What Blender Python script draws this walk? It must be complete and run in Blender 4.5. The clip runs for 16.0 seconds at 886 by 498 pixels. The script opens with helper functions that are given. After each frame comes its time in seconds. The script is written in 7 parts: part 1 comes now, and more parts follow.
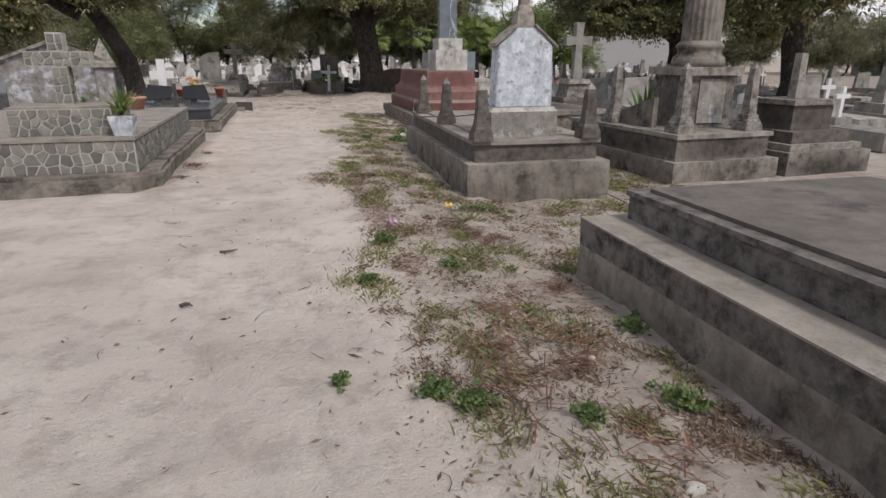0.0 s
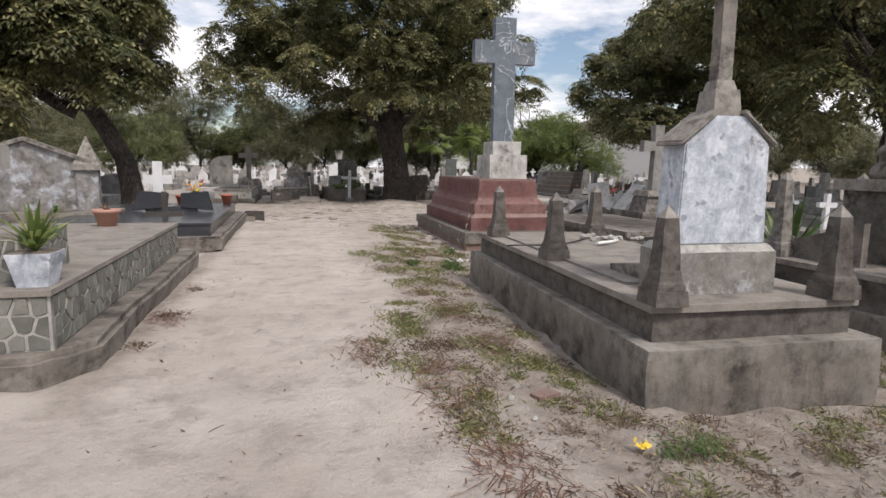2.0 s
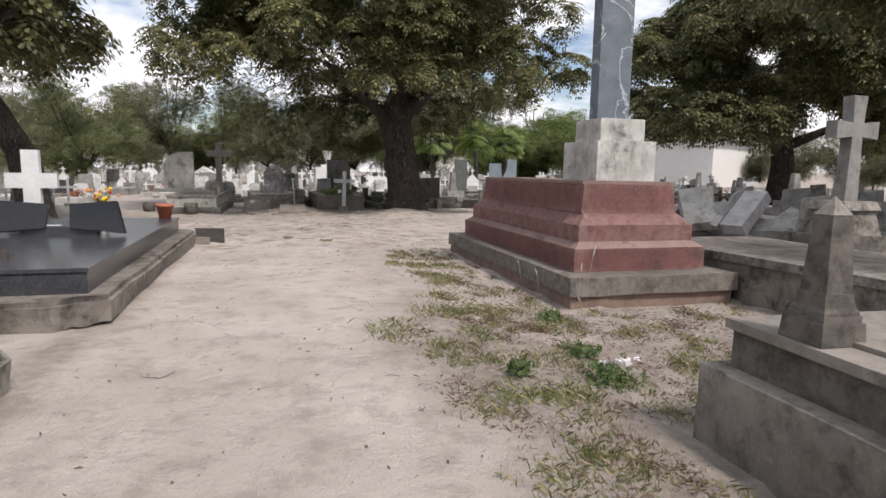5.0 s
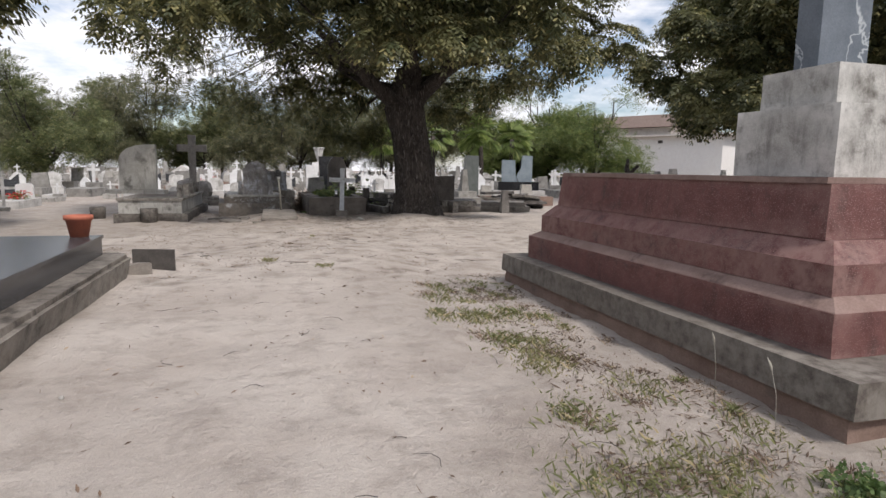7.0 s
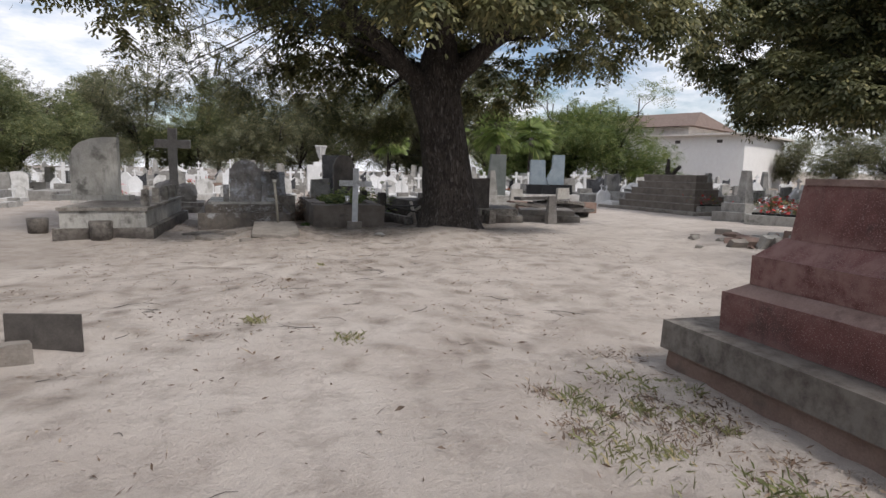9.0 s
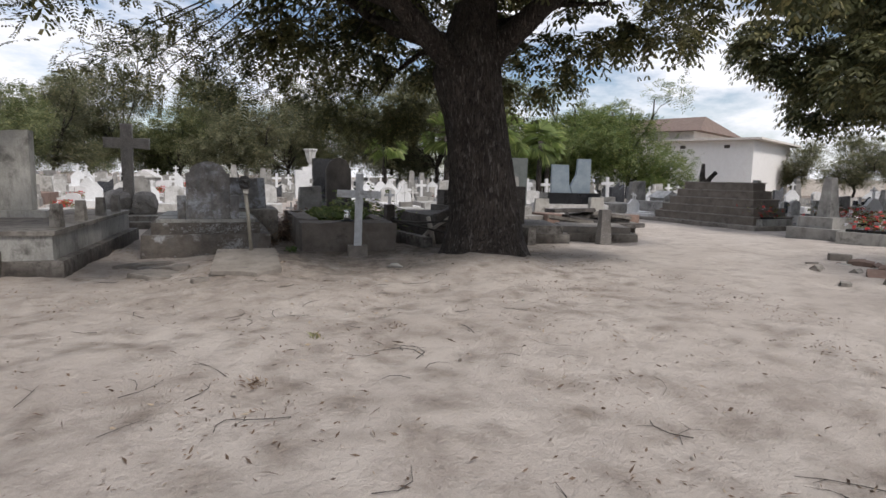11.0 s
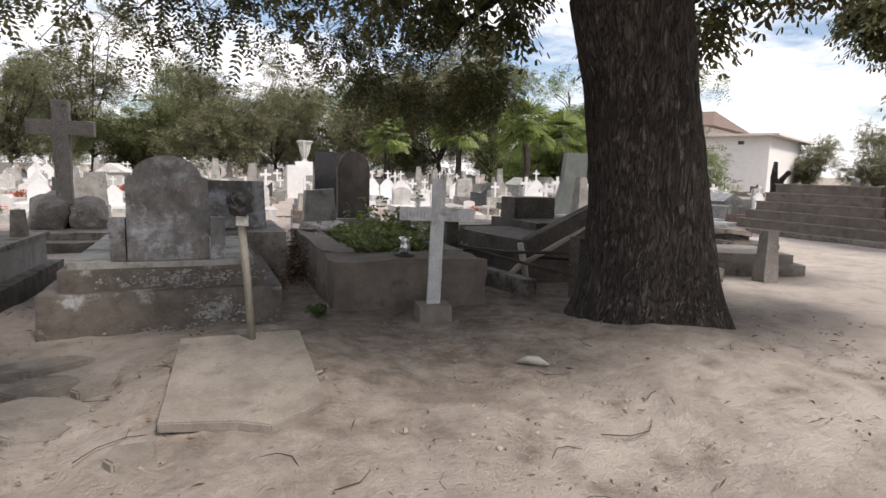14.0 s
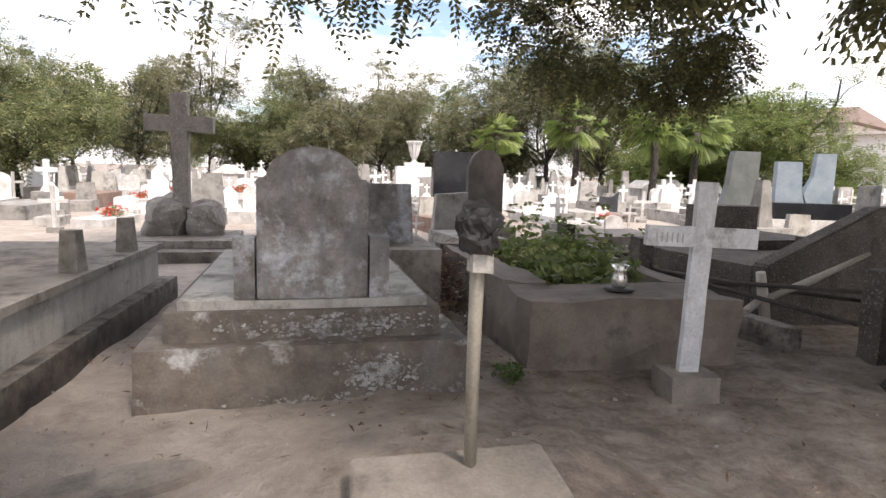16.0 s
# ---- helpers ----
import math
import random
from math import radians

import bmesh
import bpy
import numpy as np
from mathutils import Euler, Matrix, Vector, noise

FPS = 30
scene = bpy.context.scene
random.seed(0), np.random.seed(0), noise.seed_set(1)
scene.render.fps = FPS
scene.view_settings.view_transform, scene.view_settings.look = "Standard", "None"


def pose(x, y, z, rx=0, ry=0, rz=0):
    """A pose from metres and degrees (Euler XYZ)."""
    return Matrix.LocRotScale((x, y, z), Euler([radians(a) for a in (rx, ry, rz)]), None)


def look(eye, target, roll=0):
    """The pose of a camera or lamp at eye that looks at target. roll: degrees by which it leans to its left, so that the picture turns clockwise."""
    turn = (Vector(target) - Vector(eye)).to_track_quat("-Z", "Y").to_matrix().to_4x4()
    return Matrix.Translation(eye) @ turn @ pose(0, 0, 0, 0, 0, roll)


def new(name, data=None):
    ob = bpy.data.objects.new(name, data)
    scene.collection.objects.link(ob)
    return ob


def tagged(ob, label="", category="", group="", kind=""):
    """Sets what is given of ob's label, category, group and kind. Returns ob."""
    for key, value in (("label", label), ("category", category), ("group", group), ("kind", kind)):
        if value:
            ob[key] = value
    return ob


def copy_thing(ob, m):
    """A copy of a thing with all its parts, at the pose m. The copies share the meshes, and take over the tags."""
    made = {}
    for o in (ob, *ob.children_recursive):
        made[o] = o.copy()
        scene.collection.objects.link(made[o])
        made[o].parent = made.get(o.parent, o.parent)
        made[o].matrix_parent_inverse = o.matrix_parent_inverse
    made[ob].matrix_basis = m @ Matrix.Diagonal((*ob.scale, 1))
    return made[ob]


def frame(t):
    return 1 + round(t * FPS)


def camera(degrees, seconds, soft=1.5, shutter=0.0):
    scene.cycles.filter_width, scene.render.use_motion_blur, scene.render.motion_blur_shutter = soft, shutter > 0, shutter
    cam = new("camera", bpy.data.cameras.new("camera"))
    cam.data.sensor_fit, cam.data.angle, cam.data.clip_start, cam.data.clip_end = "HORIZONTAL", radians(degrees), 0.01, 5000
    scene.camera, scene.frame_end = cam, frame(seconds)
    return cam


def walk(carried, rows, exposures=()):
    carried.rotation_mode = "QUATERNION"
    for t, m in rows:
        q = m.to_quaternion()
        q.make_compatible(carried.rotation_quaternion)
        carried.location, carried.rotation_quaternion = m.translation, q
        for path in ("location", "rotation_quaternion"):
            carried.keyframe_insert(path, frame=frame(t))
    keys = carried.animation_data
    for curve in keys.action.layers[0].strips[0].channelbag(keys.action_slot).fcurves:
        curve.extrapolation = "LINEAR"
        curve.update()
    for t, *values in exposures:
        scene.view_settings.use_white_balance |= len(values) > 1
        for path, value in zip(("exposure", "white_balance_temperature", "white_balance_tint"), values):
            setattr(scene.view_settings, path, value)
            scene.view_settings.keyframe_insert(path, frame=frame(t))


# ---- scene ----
cam = camera(74.0, 16.0)
PATH = [
    (0, (0.091, 3.557, 1.772), (0.571, 5.4, 1.159), 0.1),
    (0.5, (0.064, 4.614, 1.831), (0.551, 6.498, 1.368), 0.6),
    (1, (-0.027, 5.621, 1.806), (0.447, 7.542, 1.514), 0.9),
    (1.5, (-0.112, 6.548, 1.729), (0.36, 8.471, 1.451), 0.9),
    (2, (-0.093, 7.455, 1.748), (0.386, 9.377, 1.47), 0.8),
    (2.5, (-0.037, 8.353, 1.74), (0.439, 10.276, 1.463), 0.5),
    (3, (-0.062, 9.38, 1.616), (0.426, 11.301, 1.344), 1.0),
    (3.5, (0.016, 10.436, 1.657), (0.514, 12.354, 1.383), 0.7),
    (4, (0.075, 11.443, 1.614), (0.573, 13.361, 1.342), 0.6),
    (4.2, (0.042, 11.864, 1.638), (0.548, 13.78, 1.37), 0.5),
    (6.3, (0.214, 16.246, 1.428), (0.759, 18.153, 1.17), 1.5),
    (6.5, (0.191, 16.694, 1.511), (0.745, 18.598, 1.246), 0.9),
    (7, (0.261, 17.541, 1.479), (0.818, 19.444, 1.215), 0.9),
    (7.5, (0.27, 18.457, 1.513), (0.828, 20.359, 1.249), 0.9),
    (8, (0.289, 19.498, 1.432), (0.864, 21.394, 1.163), 0.9),
    (8.5, (0.366, 20.622, 1.452), (0.935, 22.52, 1.184), 1.1),
    (9, (0.375, 21.49, 1.479), (0.935, 23.392, 1.217), 1.1),
    (9.5, (0.405, 22.402, 1.353), (0.967, 24.304, 1.094), 1.3),
    (9.7, (0.432, 22.804, 1.347), (1.002, 24.706, 1.11), 1.3),
    (11.8, (0.697, 26.682, 1.61), (1.325, 28.563, 1.354), 1.1),
    (12, (0.688, 27.034, 1.639), (1.334, 28.909, 1.378), 1.2),
    (12.5, (0.539, 27.961, 1.661), (1.217, 29.824, 1.396), 1.4),
    (13, (0.557, 28.728, 1.565), (1.237, 30.59, 1.303), 1.3),
    (13.5, (0.572, 29.396, 1.589), (1.252, 31.259, 1.327), 1.2),
    (14, (0.458, 30.115, 1.574), (1.105, 31.989, 1.316), 1.6),
    (14.5, (0.331, 30.798, 1.566), (0.923, 32.691, 1.306), 1.8),
    (15, (0.281, 31.391, 1.494), (0.84, 33.294, 1.234), 1.5),
    (15.5, (0.151, 31.866, 1.539), (0.666, 33.781, 1.277), 1.6),
    (16, (-0.017, 32.272, 1.527), (0.328, 34.225, 1.267), 1.7),
]
walk(cam, [(t, look(eye, target, roll)) for t, eye, target, roll in PATH], [(0, 0.10, 6700, 14), (1.5, 0.25, 6700, 14), (5, 0.45, 6700, 14), (9.5, 0.27, 6480, 13), (12.5, 0.41, 6530, 13), (14, 0.74, 6850, 15), (15.4, 1.12, 6950, 16), (16, 1.38, 7000, 17)])

def sm(a, b, v):
    u = np.clip((v - a) / (b - a), 0, 1)
    return u * u * (3 - 2 * u)


def ground_z(x, y):
    x, y = np.asarray(x, float), np.asarray(y, float)
    h = -0.15 * sm(1.6, 3.4, x) * (1 - sm(26, 31, y)) * (0.15 + 0.85 * sm(7.0, 10.5, y)) + 0.04 * sm(31.5, 33.8, y) * (1 - sm(36, 39, y))
    h += 0.20 * np.exp(-((x - 0.5) ** 2 + (y - 34.7) ** 2) / 0.9) + 0.06 * np.exp(-((x - 0.5) ** 2 + (y - 33.3) ** 2) / 1.0)
    h += 0.16 * np.exp(-((x - 4.3) ** 2 + (y - 34.3) ** 2) / 1.1)
    h += 0.012 * np.sin(x * 2.1 + np.sin(y * 1.3)) + 0.010 * np.sin(y * 3.1 + 2 * np.sin(x * 1.7))
    return h


# ---- world, sun ----
world = bpy.data.worlds.new("sky")
scene.world = world
world.use_nodes = True
wn, wl = world.node_tree.nodes, world.node_tree.links
wn.clear()
SUN_EL, SUN_ROT = radians(52), radians(155)
sky = wn.new("ShaderNodeTexSky")
sky.sky_type, sky.sun_disc, sky.sun_elevation, sky.sun_rotation = "NISHITA", False, SUN_EL, SUN_ROT
wtc, wmap, wnoise, wramp = wn.new("ShaderNodeTexCoord"), wn.new("ShaderNodeMapping"), wn.new("ShaderNodeTexNoise"), wn.new("ShaderNodeValToRGB")
wmap.inputs["Scale"].default_value = (1.3, 1.3, 4.0)
wnoise.inputs["Scale"].default_value, wnoise.inputs["Detail"].default_value, wnoise.inputs["Roughness"].default_value = 2.2, 8, 0.6
wramp.color_ramp.elements[0].position, wramp.color_ramp.elements[1].position = 0.40, 0.54
wmix, wbg, wout, wsc = wn.new("ShaderNodeMix"), wn.new("ShaderNodeBackground"), wn.new("ShaderNodeOutputWorld"), wn.new("ShaderNodeMix")
wmix.data_type = wsc.data_type = "RGBA"
wmix.inputs["B"].default_value = (8.4, 8.6, 9.0, 1)
wl.new(wtc.outputs["Generated"], wmap.inputs["Vector"])
wl.new(wmap.outputs[0], wnoise.inputs["Vector"])
wl.new(wnoise.outputs[0], wramp.inputs[0])
wl.new(wramp.outputs[0], wmix.inputs["Factor"])
wl.new(sky.outputs[0], wmix.inputs["A"])
wl.new(wmix.outputs["Result"], wbg.inputs["Color"])
wbg.inputs["Strength"].default_value = 0.10
wl.new(wbg.outputs[0], wout.inputs["Surface"])
sun = new("sun", bpy.data.lights.new("sun", "SUN"))
sun.data.energy, sun.data.angle, sun.data.color = 2.3, radians(9), (1.0, 0.96, 0.90)
sun.matrix_world = look((math.sin(SUN_ROT) * 50, math.cos(SUN_ROT) * 50, 50 * math.tan(SUN_EL)), (0, 0, 0))


# ---- materials ----
def material(name, c1, c2, rough=0.85, scale=3.0, fine=60.0, bump=0.3, stain=None, stain_at=0.55, streak=0.0, metal=0.0, spots=None, vary=0.0, veins=None, coord="Object", deep=0.01, stretch=None, edge=None):
    m = bpy.data.materials.new(name)
    m.use_nodes = True
    n, l = m.node_tree.nodes, m.node_tree.links
    b = n["Principled BSDF"]
    b.inputs["Roughness"].default_value, b.inputs["Metallic"].default_value = rough, metal
    tc = n.new("ShaderNodeTexCoord")
    info = n.new("ShaderNodeObjectInfo")
    off = n.new("ShaderNodeVectorMath")
    off.operation = "MULTIPLY_ADD"
    l.new(info.outputs["Random"], off.inputs[0])
    off.inputs[1].default_value = (17, 31, 11)
    l.new(tc.outputs[coord], off.inputs[2])

    def tex(s, detail=5, rgh=0.6, stretch=None):
        t = n.new("ShaderNodeTexNoise")
        t.inputs["Scale"].default_value, t.inputs["Detail"].default_value, t.inputs["Roughness"].default_value = s, detail, rgh
        if stretch:
            mp = n.new("ShaderNodeMapping")
            mp.inputs["Scale"].default_value = stretch
            l.new(off.outputs[0], mp.inputs["Vector"])
            l.new(mp.outputs[0], t.inputs["Vector"])
        else:
            l.new(off.outputs[0], t.inputs["Vector"])
        return t.outputs[0]

    def ramp(v, a, z):
        r = n.new("ShaderNodeMapRange")
        r.inputs[1].default_value, r.inputs[2].default_value = a, z
        r.clamp = True
        l.new(v, r.inputs[0])
        return r.outputs[0]

    def mix(f, a, z, mode="MIX"):
        x = n.new("ShaderNodeMix")
        x.data_type, x.blend_type = "RGBA", mode
        if isinstance(f, float):
            x.inputs["Factor"].default_value = f
        else:
            l.new(f, x.inputs["Factor"])
        for k, v in (("A", a), ("B", z)):
            if isinstance(v, tuple):
                x.inputs[k].default_value = (*v, 1)
            else:
                l.new(v, x.inputs[k])
        return x.outputs["Result"]

    big, small = tex(scale, 8, 0.68, stretch), tex(fine, 4, 0.7, stretch)
    col = mix(ramp(big, 0.36, 0.64), c1, c2)
    if stain:
        col = mix(ramp(tex(scale * 0.7, 6, 0.7), stain_at, stain_at + 0.13), col, stain)
    if streak:
        sv = tex(6.0, 6, 0.7, (1, 1, 0.28))
        dark = tuple(0.35 * c for c in (stain or c1))
        s2 = n.new("ShaderNodeMath")
        s2.operation = "MULTIPLY"
        s2.inputs[1].default_value = streak
        l.new(ramp(sv, 0.50, 0.74), s2.inputs[0])
        col = mix(s2.outputs[0], col, dark)
    if veins:
        wv = n.new("ShaderNodeTexNoise")
        wv.inputs["Scale"].default_value, wv.inputs["Detail"].default_value, wv.inputs["Distortion"].default_value = 1.5, 4, 0.9
        l.new(off.outputs[0], wv.inputs["Vector"])
        d = n.new("ShaderNodeMath")
        d.operation = "SUBTRACT"
        d.inputs[1].default_value = 0.5
        l.new(wv.outputs[0], d.inputs[0])
        a = n.new("ShaderNodeMath")
        a.operation = "ABSOLUTE"
        l.new(d.outputs[0], a.inputs[0])
        iv = n.new("ShaderNodeMath")
        iv.operation = "SUBTRACT"
        iv.inputs[0].default_value = 1.0
        l.new(ramp(a.outputs[0], 0.003, 0.013), iv.inputs[1])
        col = mix(iv.outputs[0], col, veins)
    if spots:
        col = mix(ramp(tex(spots[1], 2, 0.5), 0.60, 0.66), col, spots[0])
    g = n.new("ShaderNodeMapRange")
    g.inputs[3].default_value, g.inputs[4].default_value = 0.60, 1.34
    l.new(small, g.inputs[0])
    col = mix(1.0, col, g.outputs[0], "MULTIPLY")
    if edge:
        geo, em = n.new("ShaderNodeNewGeometry"), n.new("ShaderNodeMath")
        em.operation = "MULTIPLY"
        l.new(ramp(geo.outputs["Pointiness"], 0.528, 0.62), em.inputs[0])
        l.new(ramp(tex(7.0, 6, 0.7), 0.36, 0.60), em.inputs[1])
        col = mix(em.outputs[0], col, edge)
    if vary:
        h = n.new("ShaderNodeHueSaturation")
        r = n.new("ShaderNodeMapRange")
        r.inputs[3].default_value, r.inputs[4].default_value = 1 - vary, 1 + vary
        l.new(info.outputs["Random"], r.inputs[0])
        l.new(r.outputs[0], h.inputs["Value"])
        l.new(col, h.inputs["Color"])
        col = h.outputs[0]
    l.new(col, b.inputs["Base Color"])
    if bump:
        add = n.new("ShaderNodeMath")
        l.new(big, add.inputs[0])
        sc = n.new("ShaderNodeMath")
        sc.operation = "MULTIPLY"
        sc.inputs[1].default_value = 0.35
        l.new(small, sc.inputs[0])
        l.new(sc.outputs[0], add.inputs[1])
        bp = n.new("ShaderNodeBump")
        bp.inputs["Strength"].default_value, bp.inputs["Distance"].default_value = bump, deep
        l.new(add.outputs[0], bp.inputs["Height"])
        l.new(bp.outputs[0], b.inputs["Normal"])
    return m


def leaf_material(name, c1, c2, c3=None):
    m = bpy.data.materials.new(name)
    m.use_nodes = True
    n, l = m.node_tree.nodes, m.node_tree.links
    b = n["Principled BSDF"]
    b.inputs["Roughness"].default_value = 0.55
    geo, noi, tc = n.new("ShaderNodeNewGeometry"), n.new("ShaderNodeTexNoise"), n.new("ShaderNodeTexCoord")
    noi.inputs["Scale"].default_value = 0.9
    l.new(tc.outputs["Object"], noi.inputs["Vector"])
    mx, mx2 = n.new("ShaderNodeMix"), n.new("ShaderNodeMix")
    mx.data_type = mx2.data_type = "RGBA"
    mr = n.new("ShaderNodeMapRange")
    mr.inputs[1].default_value, mr.inputs[2].default_value = 0.35, 0.65
    l.new(noi.outputs[0], mr.inputs[0])
    l.new(mr.outputs[0], mx.inputs["Factor"])
    mx.inputs["A"].default_value, mx.inputs["B"].default_value = (*c1, 1), (*c2, 1)
    mr2 = n.new("ShaderNodeMapRange")
    mr2.inputs[1].default_value, mr2.inputs[2].default_value = 0.86, 0.90
    l.new(geo.outputs["Random Per Island"], mr2.inputs[0])
    l.new(mr2.outputs[0], mx2.inputs["Factor"])
    l.new(mx.outputs["Result"], mx2.inputs["A"])
    mx2.inputs["B"].default_value = (*(c3 or c2), 1)
    hs, mr3 = n.new("ShaderNodeHueSaturation"), n.new("ShaderNodeMapRange")
    mr3.inputs[3].default_value, mr3.inputs[4].default_value = 0.65, 1.35
    l.new(geo.outputs["Random Per Island"], mr3.inputs[0])
    l.new(mr3.outputs[0], hs.inputs["Value"])
    l.new(mx2.outputs["Result"], hs.inputs["Color"])
    l.new(hs.outputs[0], b.inputs["Base Color"])
    tr, ad = n.new("ShaderNodeBsdfTranslucent"), n.new("ShaderNodeMixShader")
    ad.inputs[0].default_value = 0.45
    l.new(hs.outputs[0], tr.inputs["Color"])
    l.new(b.outputs[0], ad.inputs[1])
    l.new(tr.outputs[0], ad.inputs[2])
    l.new(ad.outputs[0], n["Material Output"].inputs["Surface"])
    return m


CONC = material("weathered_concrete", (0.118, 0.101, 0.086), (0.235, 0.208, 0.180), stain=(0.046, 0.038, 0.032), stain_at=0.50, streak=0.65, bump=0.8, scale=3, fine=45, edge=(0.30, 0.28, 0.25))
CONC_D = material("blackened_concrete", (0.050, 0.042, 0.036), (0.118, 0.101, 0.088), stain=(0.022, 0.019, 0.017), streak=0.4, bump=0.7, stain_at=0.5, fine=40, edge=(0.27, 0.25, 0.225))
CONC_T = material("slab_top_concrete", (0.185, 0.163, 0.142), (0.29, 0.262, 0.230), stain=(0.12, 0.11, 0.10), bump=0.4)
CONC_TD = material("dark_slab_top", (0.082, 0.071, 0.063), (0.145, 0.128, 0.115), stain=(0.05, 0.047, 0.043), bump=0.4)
BLOCKM = material("whitish_streaked_block", (0.30, 0.29, 0.27), (0.50, 0.49, 0.46), stain=(0.13, 0.12, 0.105), stain_at=0.54, streak=0.75, bump=0.5, scale=3, edge=(0.62, 0.61, 0.58))
CONC_L = material("pale_concrete", (0.36, 0.35, 0.32), (0.47, 0.46, 0.43), stain=(0.17, 0.165, 0.15), streak=0.6, bump=0.35)
LIME = material("peeling_whitewash", (0.36, 0.40, 0.46), (0.68, 0.71, 0.76), stain=(0.15, 0.155, 0.165), stain_at=0.585, streak=0.55, bump=0.8, spots=((0.30, 0.33, 0.38), 8.0), scale=6, fine=30)
PLINTHM = material("scoured_grey_plinth", (0.16, 0.150, 0.130), (0.30, 0.285, 0.26), stain=(0.50, 0.51, 0.53), stain_at=0.545, streak=0.6, bump=0.8, scale=6)
SCRAPE = material("crusted_whitewash", (0.22, 0.21, 0.195), (0.50, 0.50, 0.49), stain=(0.14, 0.125, 0.108), stain_at=0.50, streak=0.3, bump=1.0, scale=9, fine=50)
STELE = material("grey_stele", (0.120, 0.108, 0.096), (0.30, 0.290, 0.280), stain=(0.46, 0.48, 0.52), stain_at=0.50, streak=0.95, bump=0.7, scale=5)
MARBLE = material("blue_grey_marble", (0.105, 0.125, 0.15), (0.16, 0.185, 0.215), rough=0.45, stain=(0.22, 0.235, 0.25), stain_at=0.57, streak=0.15, bump=0.1, veins=(0.42, 0.45, 0.47))
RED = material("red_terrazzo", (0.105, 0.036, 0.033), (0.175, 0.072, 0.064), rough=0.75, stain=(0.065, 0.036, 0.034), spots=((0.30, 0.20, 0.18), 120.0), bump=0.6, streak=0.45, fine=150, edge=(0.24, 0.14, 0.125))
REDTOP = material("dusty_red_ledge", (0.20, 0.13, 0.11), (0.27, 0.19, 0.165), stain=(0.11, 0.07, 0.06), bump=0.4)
BRICKF = material("rough_brown_footing", (0.19, 0.125, 0.10), (0.27, 0.19, 0.155), stain=(0.14, 0.11, 0.09), bump=0.9)
BLACK = material("polished_dark_granite", (0.035, 0.037, 0.042), (0.06, 0.062, 0.068), rough=0.25, bump=0.05, spots=((0.14, 0.14, 0.15), 130.0))
JET = material("jet_black_granite", (0.008, 0.009, 0.011), (0.016, 0.017, 0.02), rough=0.15, bump=0.0)
SLATEM = material("grey_green_slate", (0.10, 0.115, 0.11), (0.15, 0.165, 0.16), rough=0.4, bump=0.1, streak=0.2)
BLUEM = material("pale_blue_marble", (0.20, 0.25, 0.29), (0.28, 0.33, 0.37), rough=0.35, bump=0.05)
WHITE = material("white_painted_plaster", (0.42, 0.41, 0.39), (0.62, 0.61, 0.60), stain=(0.30, 0.29, 0.27), stain_at=0.56, streak=0.45, bump=0.2, vary=0.10)
WHITEB = material("bright_white_marble", (0.62, 0.62, 0.62), (0.72, 0.72, 0.72), rough=0.45, bump=0.05)
WPAINT = material("weathered_white_wood", (0.52, 0.54, 0.56), (0.64, 0.66, 0.67), stain=(0.30, 0.29, 0.28), stain_at=0.57, streak=0.5, bump=0.4, scale=6)
GREYST = material("mixed_grey_stone", (0.22, 0.21, 0.195), (0.36, 0.35, 0.33), stain=(0.11, 0.105, 0.10), streak=0.2, bump=0.5, vary=0.3)
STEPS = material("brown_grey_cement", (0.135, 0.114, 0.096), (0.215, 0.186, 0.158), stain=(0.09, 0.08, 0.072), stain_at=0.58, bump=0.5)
GRANITE = material("rough_granite", (0.20, 0.185, 0.17), (0.31, 0.285, 0.26), stain=(0.12, 0.11, 0.10), spots=((0.42, 0.39, 0.36), 45.0), bump=1.0, fine=35, deep=0.02)
GRANITE_D = material("dark_pebbled_granite", (0.062, 0.053, 0.047), (0.125, 0.108, 0.095), stain=(0.04, 0.034, 0.03), spots=((0.26, 0.24, 0.22), 55.0), bump=1.0, fine=35, deep=0.02)
CRAZY = material("green_grey_flagstone", (0.125, 0.130, 0.112), (0.215, 0.210, 0.183), rough=0.7, bump=0.3, vary=0.3, fine=90)
MORTAR = material("pale_mortar", (0.30, 0.285, 0.26), (0.42, 0.405, 0.375), bump=0.6, stain=(0.28, 0.27, 0.25))
WOODD = material("dark_old_wood", (0.055, 0.048, 0.044), (0.10, 0.09, 0.08), streak=0.5, bump=0.5)
WOODG = material("pale_weathered_wood", (0.28, 0.262, 0.215), (0.39, 0.367, 0.315), streak=0.4, bump=0.4)
WOODL = material("bleached_branch_wood", (0.46, 0.42, 0.37), (0.60, 0.56, 0.50), bump=0.5)
TERRA = material("terracotta", (0.38, 0.11, 0.065), (0.46, 0.15, 0.09), rough=0.7, stain=(0.30, 0.12, 0.09), bump=0.15)
PINKPOT = material("faded_pink_terracotta", (0.42, 0.22, 0.17), (0.48, 0.28, 0.22), rough=0.8, stain=(0.30, 0.17, 0.13), bump=0.25)
SILVER = material("silver_vase", (0.62, 0.62, 0.60), (0.78, 0.78, 0.76), rough=0.25, metal=0.8, bump=0.1)
SCAR = material("scarred_step_concrete", (0.100, 0.085, 0.072), (0.190, 0.166, 0.142), stain=(0.46, 0.46, 0.46), stain_at=0.57, streak=0.5, bump=0.9, scale=5)
LETTER = material("worn_dark_lettering", (0.28, 0.285, 0.29), (0.36, 0.365, 0.37), bump=0.0)
EARTH = material("dark_damp_earth", (0.16, 0.13, 0.105), (0.24, 0.20, 0.165), bump=0.9, fine=45)
